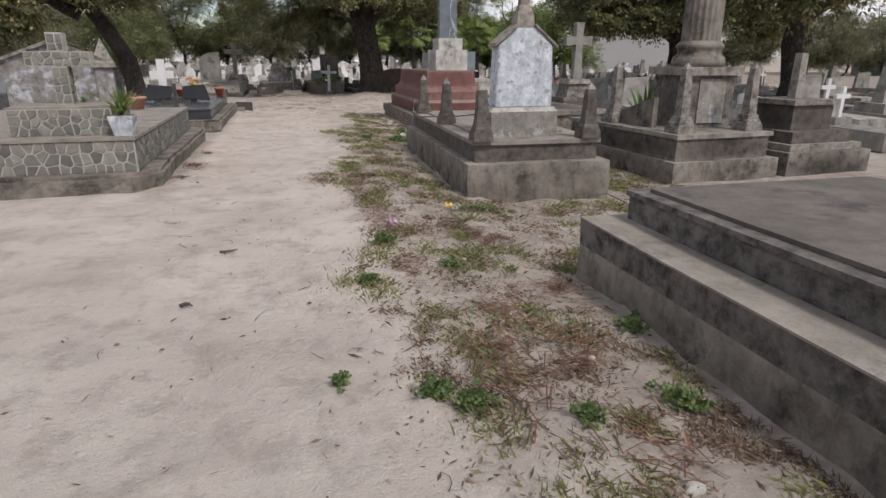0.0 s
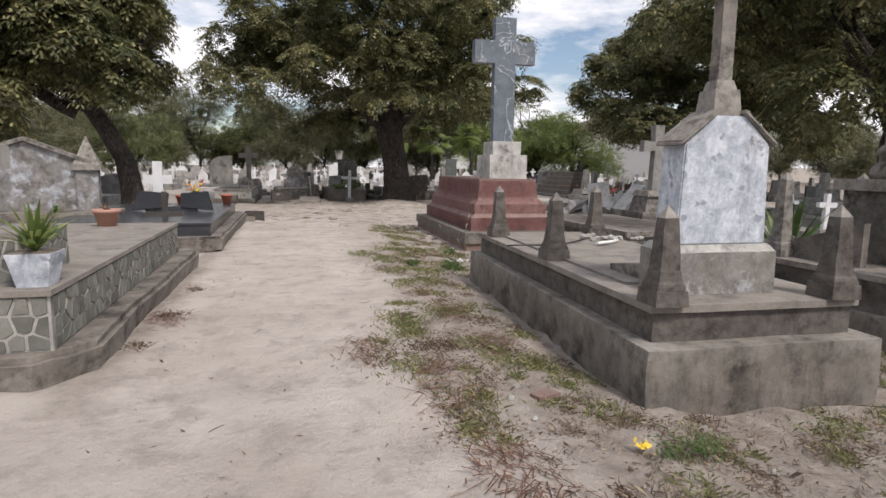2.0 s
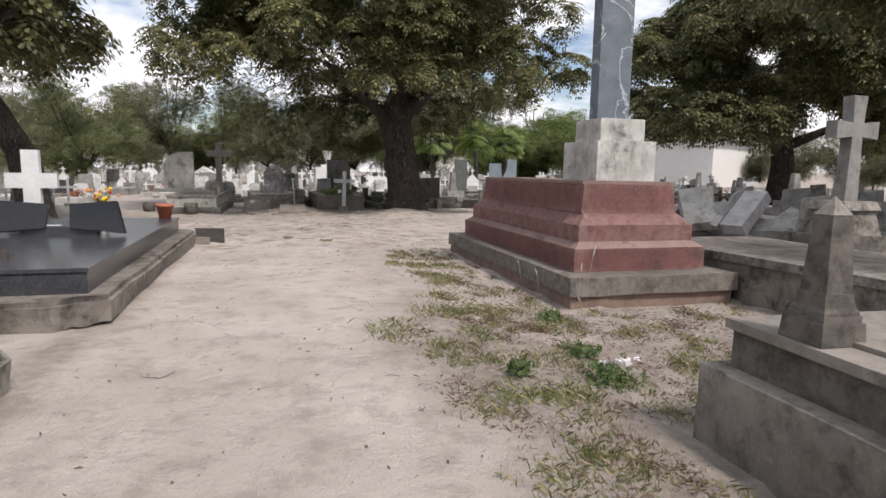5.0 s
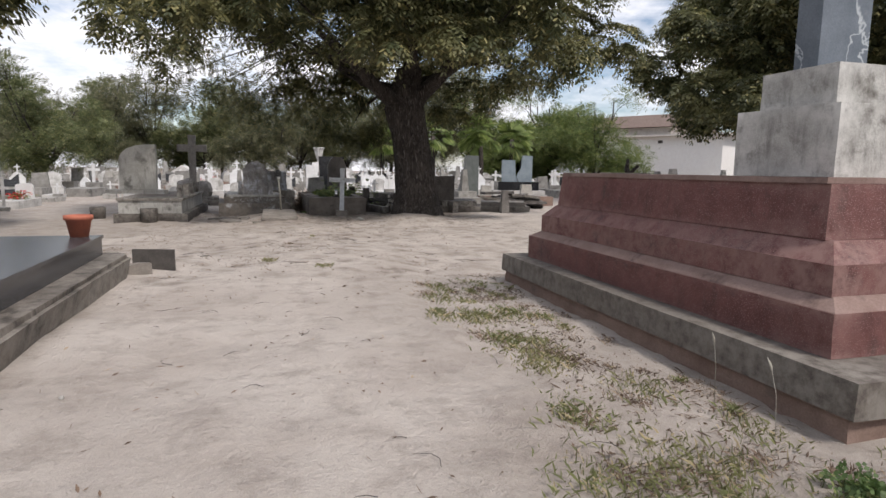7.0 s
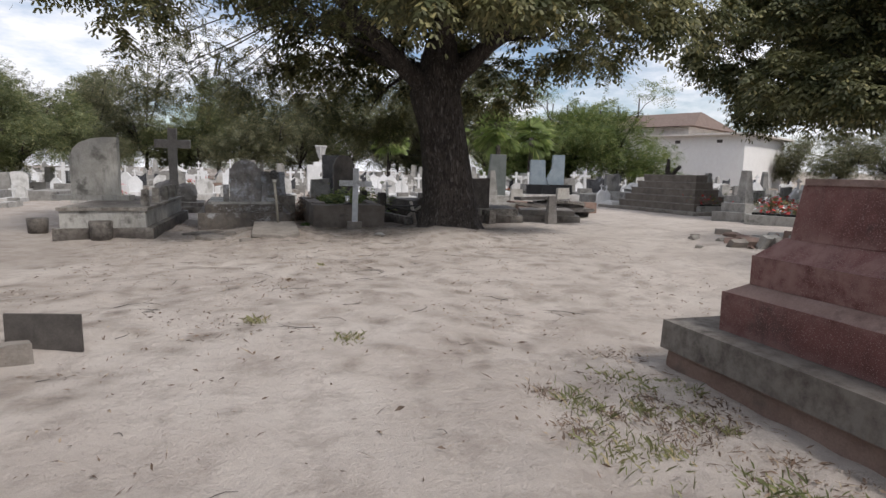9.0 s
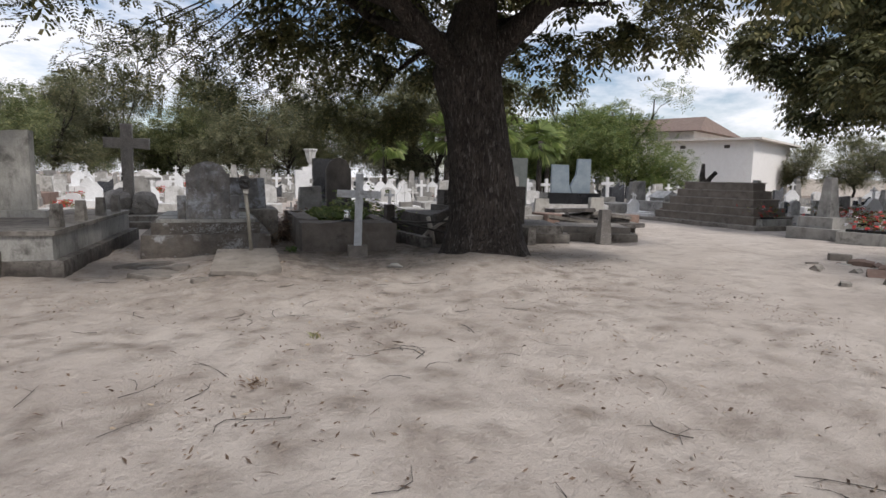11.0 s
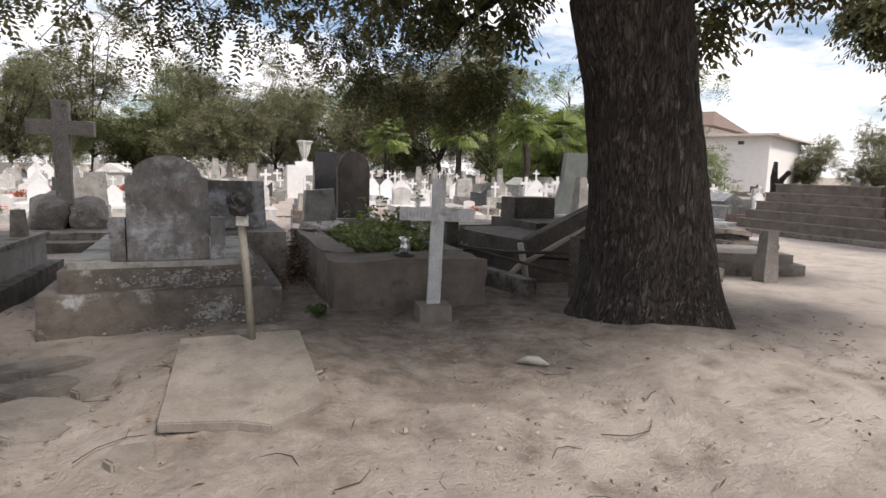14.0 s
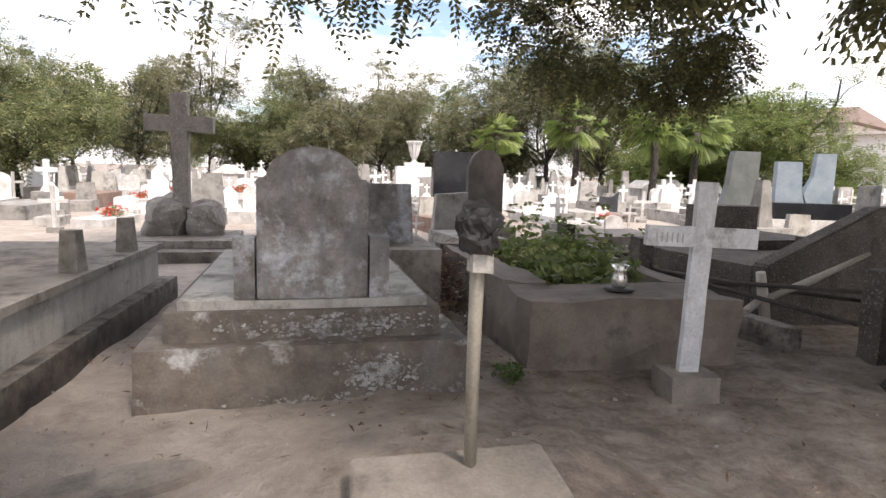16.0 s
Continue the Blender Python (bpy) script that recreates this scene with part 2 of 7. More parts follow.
CRUMB = material("soil_crumb", (0.20, 0.17, 0.145), (0.40, 0.355, 0.31), scale=1.5, bump=0.4)
BROWND = material("dark_brown_cement", (0.080, 0.066, 0.056), (0.135, 0.114, 0.098), stain=(0.055, 0.045, 0.038), stain_at=0.56, streak=0.3, bump=0.8, scale=3, fine=40, edge=(0.22, 0.20, 0.175))
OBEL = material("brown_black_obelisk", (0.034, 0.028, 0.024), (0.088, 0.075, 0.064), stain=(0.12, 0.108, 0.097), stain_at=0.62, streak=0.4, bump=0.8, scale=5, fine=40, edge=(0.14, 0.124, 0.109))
SOOT = material("soot_black_concrete", (0.022, 0.019, 0.018), (0.045, 0.039, 0.036), stain=(0.17, 0.155, 0.145), stain_at=0.71, bump=0.8, scale=4, spots=((0.075, 0.068, 0.064), 50.0), edge=(0.17, 0.155, 0.145))
PVC = material("white_plastic_pipe", (0.75, 0.75, 0.73), (0.82, 0.82, 0.80), rough=0.4, bump=0.0)
CABLE = material("black_rubber_hose", (0.02, 0.02, 0.02), (0.04, 0.04, 0.04), rough=0.6, bump=0.0)
PETAL = material("white_petal", (0.75, 0.72, 0.75), (0.85, 0.80, 0.83), bump=0.0)
PINK = material("pink_petal", (0.70, 0.45, 0.62), (0.80, 0.60, 0.74), bump=0.0)
REDP = material("red_petal", (0.50, 0.03, 0.03), (0.60, 0.08, 0.07), bump=0.0)
YELP = material("yellow_petal", (0.70, 0.45, 0.03), (0.80, 0.58, 0.06), bump=0.0)
ORAP = material("orange_petal", (0.70, 0.25, 0.05), (0.80, 0.35, 0.10), bump=0.0)
WALLP = material("cream_house_wall", (0.62, 0.57, 0.52), (0.70, 0.65, 0.60), stain=(0.50, 0.46, 0.42), streak=0.15, bump=0.1)
WALLW = material("white_house_wall", (0.74, 0.72, 0.70), (0.78, 0.77, 0.75), bump=0.1, streak=0.1)
ROOFM = material("brown_roof_sheet", (0.12, 0.082, 0.065), (0.19, 0.135, 0.11), bump=0.3, stain=(0.14, 0.10, 0.08))
DRY = leaf_material("dry_litter", (0.24, 0.168, 0.118), (0.135, 0.090, 0.063), (0.36, 0.285, 0.205))
LITTER = leaf_material("curled_dead_leaf", (0.185, 0.128, 0.092), (0.10, 0.068, 0.050), (0.33, 0.275, 0.21))
STRAW = leaf_material("reddish_straw", (0.24, 0.125, 0.085), (0.15, 0.085, 0.06), (0.34, 0.24, 0.17))
LEAF_D = leaf_material("dark_pinnate_leaf", (0.082, 0.096, 0.044), (0.20, 0.198, 0.090), (0.27, 0.245, 0.110))
LEAF_M = leaf_material("mid_green_leaf", (0.11, 0.155, 0.048), (0.17, 0.215, 0.07), (0.24, 0.25, 0.09))
LEAF_B = leaf_material("bright_leaf", (0.13, 0.19, 0.05), (0.19, 0.25, 0.07), (0.26, 0.29, 0.10))
LEAF_O = leaf_material("olive_far_leaf", (0.115, 0.125, 0.068), (0.19, 0.19, 0.105), (0.25, 0.235, 0.14))
LEAF_O2 = leaf_material("soft_green_far_leaf", (0.105, 0.13, 0.055), (0.18, 0.20, 0.085), (0.25, 0.25, 0.12))
GRASS = leaf_material("grass_blade", (0.19, 0.215, 0.085), (0.27, 0.26, 0.125), (0.40, 0.33, 0.20))
WEED = leaf_material("weed_leaf", (0.085, 0.145, 0.045), (0.125, 0.185, 0.06), (0.20, 0.22, 0.09))


def sand_material():
    m = bpy.data.materials.new("pale_sand")
    m.use_nodes = True
    n, l = m.node_tree.nodes, m.node_tree.links
    b = n["Principled BSDF"]
    b.inputs["Roughness"].default_value = 0.95
    tc = n.new("ShaderNodeTexCoord")

    def tex(s, d=6, r=0.6):
        t = n.new("ShaderNodeTexNoise")
        t.inputs["Scale"].default_value, t.inputs["Detail"].default_value, t.inputs["Roughness"].default_value = s, d, r
        l.new(tc.outputs["Object"], t.inputs["Vector"])
        return t.outputs[0]

    def mr(v, a, z, c=0.0, d=1.0):
        r = n.new("ShaderNodeMapRange")
        for i, q in zip((1, 2, 3, 4), (a, z, c, d)):
            r.inputs[i].default_value = q
        l.new(v, r.inputs[0])
        return r.outputs[0]

    def mix(f, a, z, mode="MIX"):
        x = n.new("ShaderNodeMix")
        x.data_type, x.blend_type = "RGBA", mode
        if isinstance(f, float):
            x.inputs["Factor"].default_value = f
        else:
            l.new(f, x.inputs["Factor"])
        for k, v in (("A", a), ("B", z)):
            if isinstance(v, tuple):
                x.inputs[k].default_value = (*v, 1)
            else:
                l.new(v, x.inputs[k])
        return x.outputs["Result"]

    col = mix(mr(tex(0.8), 0.35, 0.65), (0.46, 0.405, 0.36), (0.57, 0.515, 0.465))
    col = mix(mr(tex(2.6, 8, 0.74), 0.49, 0.62, 0, 0.60), col, (0.32, 0.275, 0.24))
    col = mix(mr(tex(1.1, 8, 0.75), 0.54, 0.66, 0, 0.55), col, (0.37, 0.325, 0.29))
    att = n.new("ShaderNodeAttribute")
    att.attribute_name = "soil"
    edge = n.new("ShaderNodeMath")
    edge.operation = "MULTIPLY"
    l.new(att.outputs["Fac"], edge.inputs[0])
    l.new(mr(tex(2.0, 7, 0.72), 0.22, 0.52), edge.inputs[1])
    col = mix(edge.outputs[0], col, mix(mr(tex(5.0, 8, 0.75), 0.38, 0.62), (0.138, 0.110, 0.090), (0.325, 0.275, 0.230)))
    col = mix(1.0, col, mr(tex(140, 3, 0.8), 0.2, 0.8, 0.75, 1.2), "MULTIPLY")
    l.new(col, b.inputs["Base Color"])
    add = n.new("ShaderNodeMath")
    l.new(tex(5.0, 9, 0.72), add.inputs[0])
    l.new(mr(tex(60, 4, 0.7), 0, 1, 0, 0.15), add.inputs[1])
    bp = n.new("ShaderNodeBump")
    bp.inputs["Strength"].default_value, bp.inputs["Distance"].default_value = 0.9, 0.08
    l.new(add.outputs[0], bp.inputs["Height"])
    l.new(bp.outputs[0], b.inputs["Normal"])
    return m


SAND = sand_material()


def bark_material():
    """Deep dark furrows between paler upright ridges."""
    m = bpy.data.materials.new("ridged_bark")
    m.use_nodes = True
    n, l = m.node_tree.nodes, m.node_tree.links
    b = n["Principled BSDF"]
    b.inputs["Roughness"].default_value = 0.95
    tc, mp, warp, wadd = n.new("ShaderNodeTexCoord"), n.new("ShaderNodeMapping"), n.new("ShaderNodeTexNoise"), n.new("ShaderNodeVectorMath")
    mp.inputs["Scale"].default_value = (1, 1, 0.20)
    l.new(tc.outputs["Object"], mp.inputs["Vector"])
    warp.inputs["Scale"].default_value, warp.inputs["Detail"].default_value = 7.0, 8
    l.new(mp.outputs[0], warp.inputs["Vector"])
    wadd.operation = "MULTIPLY_ADD"
    l.new(warp.outputs["Color"], wadd.inputs[0])
    wadd.inputs[1].default_value = (0.34, 0.34, 0.20)
    l.new(mp.outputs[0], wadd.inputs[2])
    vor = n.new("ShaderNodeTexVoronoi")
    vor.feature = "DISTANCE_TO_EDGE"
    vor.inputs["Scale"].default_value = 22
    l.new(wadd.outputs[0], vor.inputs["Vector"])

    def tex(s, d, src):
        t = n.new("ShaderNodeTexNoise")
        t.inputs["Scale"].default_value, t.inputs["Detail"].default_value, t.inputs["Roughness"].default_value = s, d, 0.65
        l.new(src, t.inputs["Vector"])
        return t.outputs[0]

    def mr(v, a, z, c=0.0, d=1.0):
        q = n.new("ShaderNodeMapRange")
        for i, k in zip((1, 2, 3, 4), (a, z, c, d)):
            q.inputs[i].default_value = k
        l.new(v, q.inputs[0])
        return q.outputs[0]

    def mix(f, a, z):
        x = n.new("ShaderNodeMix")
        x.data_type = "RGBA"
        l.new(f, x.inputs["Factor"])
        for k, v in (("A", a), ("B", z)):
            if isinstance(v, tuple):
                x.inputs[k].default_value = (*v, 1)
            else:
                l.new(v, x.inputs[k])
        return x.outputs["Result"]

    plate = mix(mr(tex(2.2, 4, tc.outputs["Object"]), 0.38, 0.64), (0.040, 0.031, 0.026), (0.088, 0.072, 0.062))
    plate = mix(mr(tex(24, 7, wadd.outputs[0]), 0.53, 0.66), plate, (0.20, 0.180, 0.162))
    soft = n.new("ShaderNodeMath")
    l.new(vor.outputs["Distance"], soft.inputs[0])
    l.new(mr(tex(26, 6, mp.outputs[0]), 0.3, 0.7, -0.06, 0.14), soft.inputs[1])
    crack = mr(soft.outputs[0], 0.0, 0.15)
    l.new(mix(crack, (0.012, 0.009, 0.008), plate), b.inputs["Base Color"])
    add = n.new("ShaderNodeMath")
    l.new(mr(soft.outputs[0], 0.0, 0.24), add.inputs[0])
    l.new(mr(tex(30, 5, mp.outputs[0]), 0, 1, 0, 0.5), add.inputs[1])
    bp = n.new("ShaderNodeBump")
    bp.inputs["Strength"].default_value, bp.inputs["Distance"].default_value = 1.0, 0.035
    l.new(add.outputs[0], bp.inputs["Height"])
    l.new(bp.outputs[0], b.inputs["Normal"])
    return m


BARK = bark_material()


# ---- building helpers ----
def part(name, bm, mat, parent=None, label="", kind=""):
    me = bpy.data.meshes.new(name)
    bm.to_mesh(me)
    bm.free()
    me.materials.append(mat)
    ob = new(name, me)
    ob.parent = parent
    return tagged(ob, label=label, kind=kind)


def thing(name, x, y, z=0.0, rz=0.0, label="", category="", group="", scale=1.0):
    e = new(name)
    e.empty_display_size = 0.1
    e.matrix_basis = pose(x, y, z, 0, 0, rz) @ Matrix.Scale(scale, 4)
    return tagged(e, label, category, group)


def prism(bm, pts, z0, z1, shrink=0.0):
    """A prism on a plan of points, whose top is drawn in by shrink."""
    cx, cy = sum(p[0] for p in pts) / len(pts), sum(p[1] for p in pts) / len(pts)
    lo = [bm.verts.new((x, y, z0)) for x, y in pts]
    hi = [bm.verts.new((x - shrink * (1 if x > cx else -1), y - shrink * (1 if y > cy else -1), z1)) for x, y in pts]
    k = len(pts)
    bm.faces.new(lo[::-1])
    bm.faces.new(hi)
    for i in range(k):
        bm.faces.new((lo[i], lo[(i + 1) % k], hi[(i + 1) % k], hi[i]))
    return bm


def box(bm, x0, x1, y0, y1, z0, z1, shrink=0.0):
    return prism(bm, [(x0, y0), (x1, y0), (x1, y1), (x0, y1)], z0, z1, shrink)


def worn(bm, bevel=0.012, rough=0.0, cuts=0, seed=1):
    """Rounded and slightly uneven edges."""
    if bevel:
        bmesh.ops.bevel(bm, geom=[e for e in bm.edges if len(e.link_faces) == 2 and e.calc_face_angle(0) > 0.5], offset=bevel, segments=2, affect="EDGES", clamp_overlap=True)
    if cuts:
        bmesh.ops.subdivide_edges(bm, edges=[e for e in bm.edges if e.calc_length() > 0.25], cuts=cuts, use_grid_fill=True)
    if rough:
        for v in bm.verts:
            p = v.co * 3.7 + Vector((seed * 5.1, seed, 0))
            v.co += noise.noise_vector(p) * rough
    return bm


def slab(name, dims, mat, parent, label="", bevel=0.012, rough=0.006, cuts=3, shrink=0.0):
    bm = bmesh.new()
    box(bm, *dims, shrink)
    return part(name, worn(bm, bevel, rough, cuts, len(parent.name) + dims[0] * 7), mat, parent, label)


def lathe(profile, seg=16, flute=0.0):
    """A turned shape from (radius, height) pairs."""
    bm = bmesh.new()
    rings = []
    for r, z in profile:
        rings.append([bm.verts.new((r * (1 - (flute if i % 2 else 0)) * math.cos(2 * math.pi * i / seg), r * (1 - (flute if i % 2 else 0)) * math.sin(2 * math.pi * i / seg), z)) for i in range(seg)])
    for a, b in zip(rings, rings[1:]):
        for i in range(seg):
            bm.faces.new((a[i], a[(i + 1) % seg], b[(i + 1) % seg], b[i]))
    bm.faces.new(rings[0][::-1])
    bm.faces.new(rings[-1])
    for f in bm.faces:
        f.smooth = seg > 8 and not flute
    return bm


def tube(bm, pts, radii, seg=8):
    """A bent, tapering tube through points."""
    rings = []
    for i, p in enumerate(pts):
        p = Vector(p)
        d = (Vector(pts[min(i + 1, len(pts) - 1)]) - Vector(pts[max(i - 1, 0)])).normalized()
        a = d.orthogonal().normalized() if abs(d.z) < 0.9 else (Vector((1, 0, 0)) - d * d.x).normalized()
        b = d.cross(a)
        r = radii[i] if isinstance(radii, (list, tuple)) else radii
        rings.append([bm.verts.new(p + (a * math.cos(2 * math.pi * j / seg) + b * math.sin(2 * math.pi * j / seg)) * r) for j in range(seg)])
    for a, b in zip(rings, rings[1:]):
        for j in range(seg):
            f = bm.faces.new((a[j], a[(j + 1) % seg], b[(j + 1) % seg], b[j]))
            f.smooth = True
    bm.faces.new(rings[0][::-1])
    bm.faces.new(rings[-1])
    return bm


def cross_bm(h, arm, w, d, arm_at=0.68, flare=0.0, rough=0.0):
    """An upright Latin cross that stands on z = 0."""
    za, hw, ha = h * arm_at, w / 2, arm / 2
    o = [(-hw - flare, 0), (hw + flare, 0), (hw, za - w / 2), (ha, za - w / 2 - flare), (ha, za + w / 2 + flare), (hw, za + w / 2), (hw + flare, h), (-hw - flare, h), (-hw, za + w / 2), (-ha, za + w / 2 + flare), (-ha, za - w / 2 - flare), (-hw, za - w / 2)]
    bm = bmesh.new()
    f = [bm.verts.new((x, -d / 2, z)) for x, z in o]
    b = [bm.verts.new((x, d / 2, z)) for x, z in o]
    bm.faces.new(f)
    bm.faces.new(b[::-1])
    for i in range(12):
        j = (i + 1) % 12
        bm.faces.new((f[j], f[i], b[i], b[j]))
    return worn(bm, min(w, d) * 0.08, rough, 2 if rough else 0)


def panel_bm(outline, y0, y1, bevel=0.012, rough=0.004):
    """A flat upright stone: an outline in x and z given a thickness."""
    bm = bmesh.new()
    f = [bm.verts.new((x, y0, z)) for x, z in outline]
    b = [bm.verts.new((x, y1, z)) for x, z in outline]
    bm.faces.new(f)
    bm.faces.new(b[::-1])
    k = len(outline)
    for i in range(k):
        j = (i + 1) % k
        bm.faces.new((f[j], f[i], b[i], b[j]))
    bmesh.ops.recalc_face_normals(bm, faces=bm.faces)
    return worn(bm, bevel, rough, 0)


def arch(w, h, rise, shoulder=0.0, n=9):
    """The outline of a round-headed stone."""
    hw = w / 2
    o = [(-hw, 0), (hw, 0), (hw, h - rise)]
    o += [((hw - shoulder) * math.cos(math.pi * i / (n - 1)), h - rise + rise * math.sin(math.pi * i / (n - 1))) for i in range(0 if shoulder else 1, n if shoulder else n - 1)]
    return o + [(-hw, h - rise)]


def quads(name, co, mat, parent=None, label="", kind="", tri=False):
    """A mesh of loose quads from an array of corners."""
    k = 3 if tri else 4
    co = np.asarray(co, np.float32).reshape(-1, 3)
    nf = len(co) // k
    me = bpy.data.meshes.new(name)
    me.vertices.add(len(co))
    me.vertices.foreach_set("co", co.ravel())
    me.loops.add(len(co))
    me.loops.foreach_set("vertex_index", np.arange(len(co), dtype=np.int32))
    me.polygons.add(nf)
    me.polygons.foreach_set("loop_start", np.arange(0, len(co), k, dtype=np.int32))
    me.update(calc_edges=True)
    me.materials.append(mat)
    ob = new(name, me)
    ob.parent = parent
    return tagged(ob, label=label, kind=kind)


def unit(v):
    return v / np.maximum(np.linalg.norm(v, axis=-1, keepdims=True), 1e-9)


def sprays(rng, centres, out, length, pairs, leaf_l, leaf_w, droop=0.5):
    """Feathery leaves: paired leaflets along drooping stalks that start at centres and point along out."""
    n = len(centres)
    d = unit(out + rng.normal(0, 0.5, (n, 3)))
    side = unit(np.cross(d, rng.normal(0, 0.25, (n, 3)) + (0, 0, 1.0)))
    up = np.cross(side, d)
    res = []
    ln = length * rng.uniform(0.6, 1.3, (n, 1))
    for i in range(pairs):
        u = (i + 0.6) / pairs
        p = centres + d * ln * u - np.array((0, 0, 1.0)) * droop * ln * u * u
        for s in (-1, 1):
            q = unit(side * s + d * 0.5 + up * rng.normal(0, 0.25, (n, 1)) - np.array((0, 0, 0.25)))
            w = unit(np.cross(q, up)) * leaf_w
            l2 = q * leaf_l * (1 - 0.4 * abs(u - 0.4)) * rng.uniform(0.7, 1.15, (n, 1))
            res.append(np.stack((p, p + l2 * 0.5 + w, p + l2, p + l2 * 0.5 - w), 1))
    return np.concatenate(res)


def tufts_of_fronds(rng, centres, out, fronds, length, pairs, leaf_l, leaf_w, droop=0.55):
    """Twig ends that each carry a fan of drooping fronds, whose leaflets lie nearly in one plane and face up."""
    n = len(centres) * fronds
    c = np.repeat(centres, fronds, 0)
    o = np.repeat(out, fronds, 0)
    a = rng.uniform(0, 2 * math.pi, (n, 1))
    ring = np.concatenate((np.cos(a), np.sin(a), np.zeros((n, 1))), 1)
    d = unit(ring * 0.85 + o * 0.75 + rng.normal(0, 0.12, (n, 3)))
    side = unit(np.cross(d, (0, 0, 1.0)) + rng.normal(0, 0.18, (n, 3)))
    ln = length * rng.uniform(0.65, 1.25, (n, 1))
    res = []
    for i in range(pairs):
        u = (i + 0.7) / pairs
        p = c + d * ln * u - np.array((0, 0, 1.0)) * droop * ln * u * u
        run = unit(d - np.array((0, 0, 2.0)) * droop * u)
        for s in (-1, 1):
            q = unit(side * s + run * 0.45 - np.array((0, 0, 0.30)) + rng.normal(0, 0.10, (n, 3)))
            l2 = q * leaf_l * (1.0 - 0.75 * (u - 0.35) ** 2 * 1.6) * rng.uniform(0.8, 1.15, (n, 1))
            w = run * leaf_w
            res.append(np.stack((p - w * 0.5, p + l2 * 0.55 - w, p + l2, p + l2 * 0.5 + w), 1))
    return np.concatenate(res)


def crown_points(rng, lumps, count, shell=0.55):
    """Points and outward ways near the skins of many lumps (x, y, z, radius, flatness)."""
    lumps = np.array(lumps, float)
    wgt = lumps[:, 3] ** 2
    pick = rng.choice(len(lumps), count, p=wgt / wgt.sum())
    d = unit(rng.normal(0, 1, (count, 3)))
    r = lumps[pick, 3:4] * (shell + (1 - shell) * rng.random((count, 1)) ** 0.5)
    sc = np.concatenate((np.ones((count, 2)), lumps[pick, 4:5]), 1)
    return lumps[pick, :3] + d * r * sc, d


def clear_of_path(p, keep=1.1):
    """True where a point keeps away from the walker's head."""
    ok = np.ones(len(p), bool)
    for t, eye, target, roll in PATH:
        ok &= np.linalg.norm(p - np.array(eye), axis=1) > keep
    return ok


# ---- ground ----
def strip_mask(x, y):
    """How likely weeds are at a place: the strip beside the right-hand tombs."""
    return sm(0.40 + 0.12 * np.maximum(y - 12, 0), 1.2 + 0.17 * np.maximum(y - 14, 0), x + 0.25 * np.sin(y * 1.1)) * (y < 26) * (1 - sm(5, 8, x))


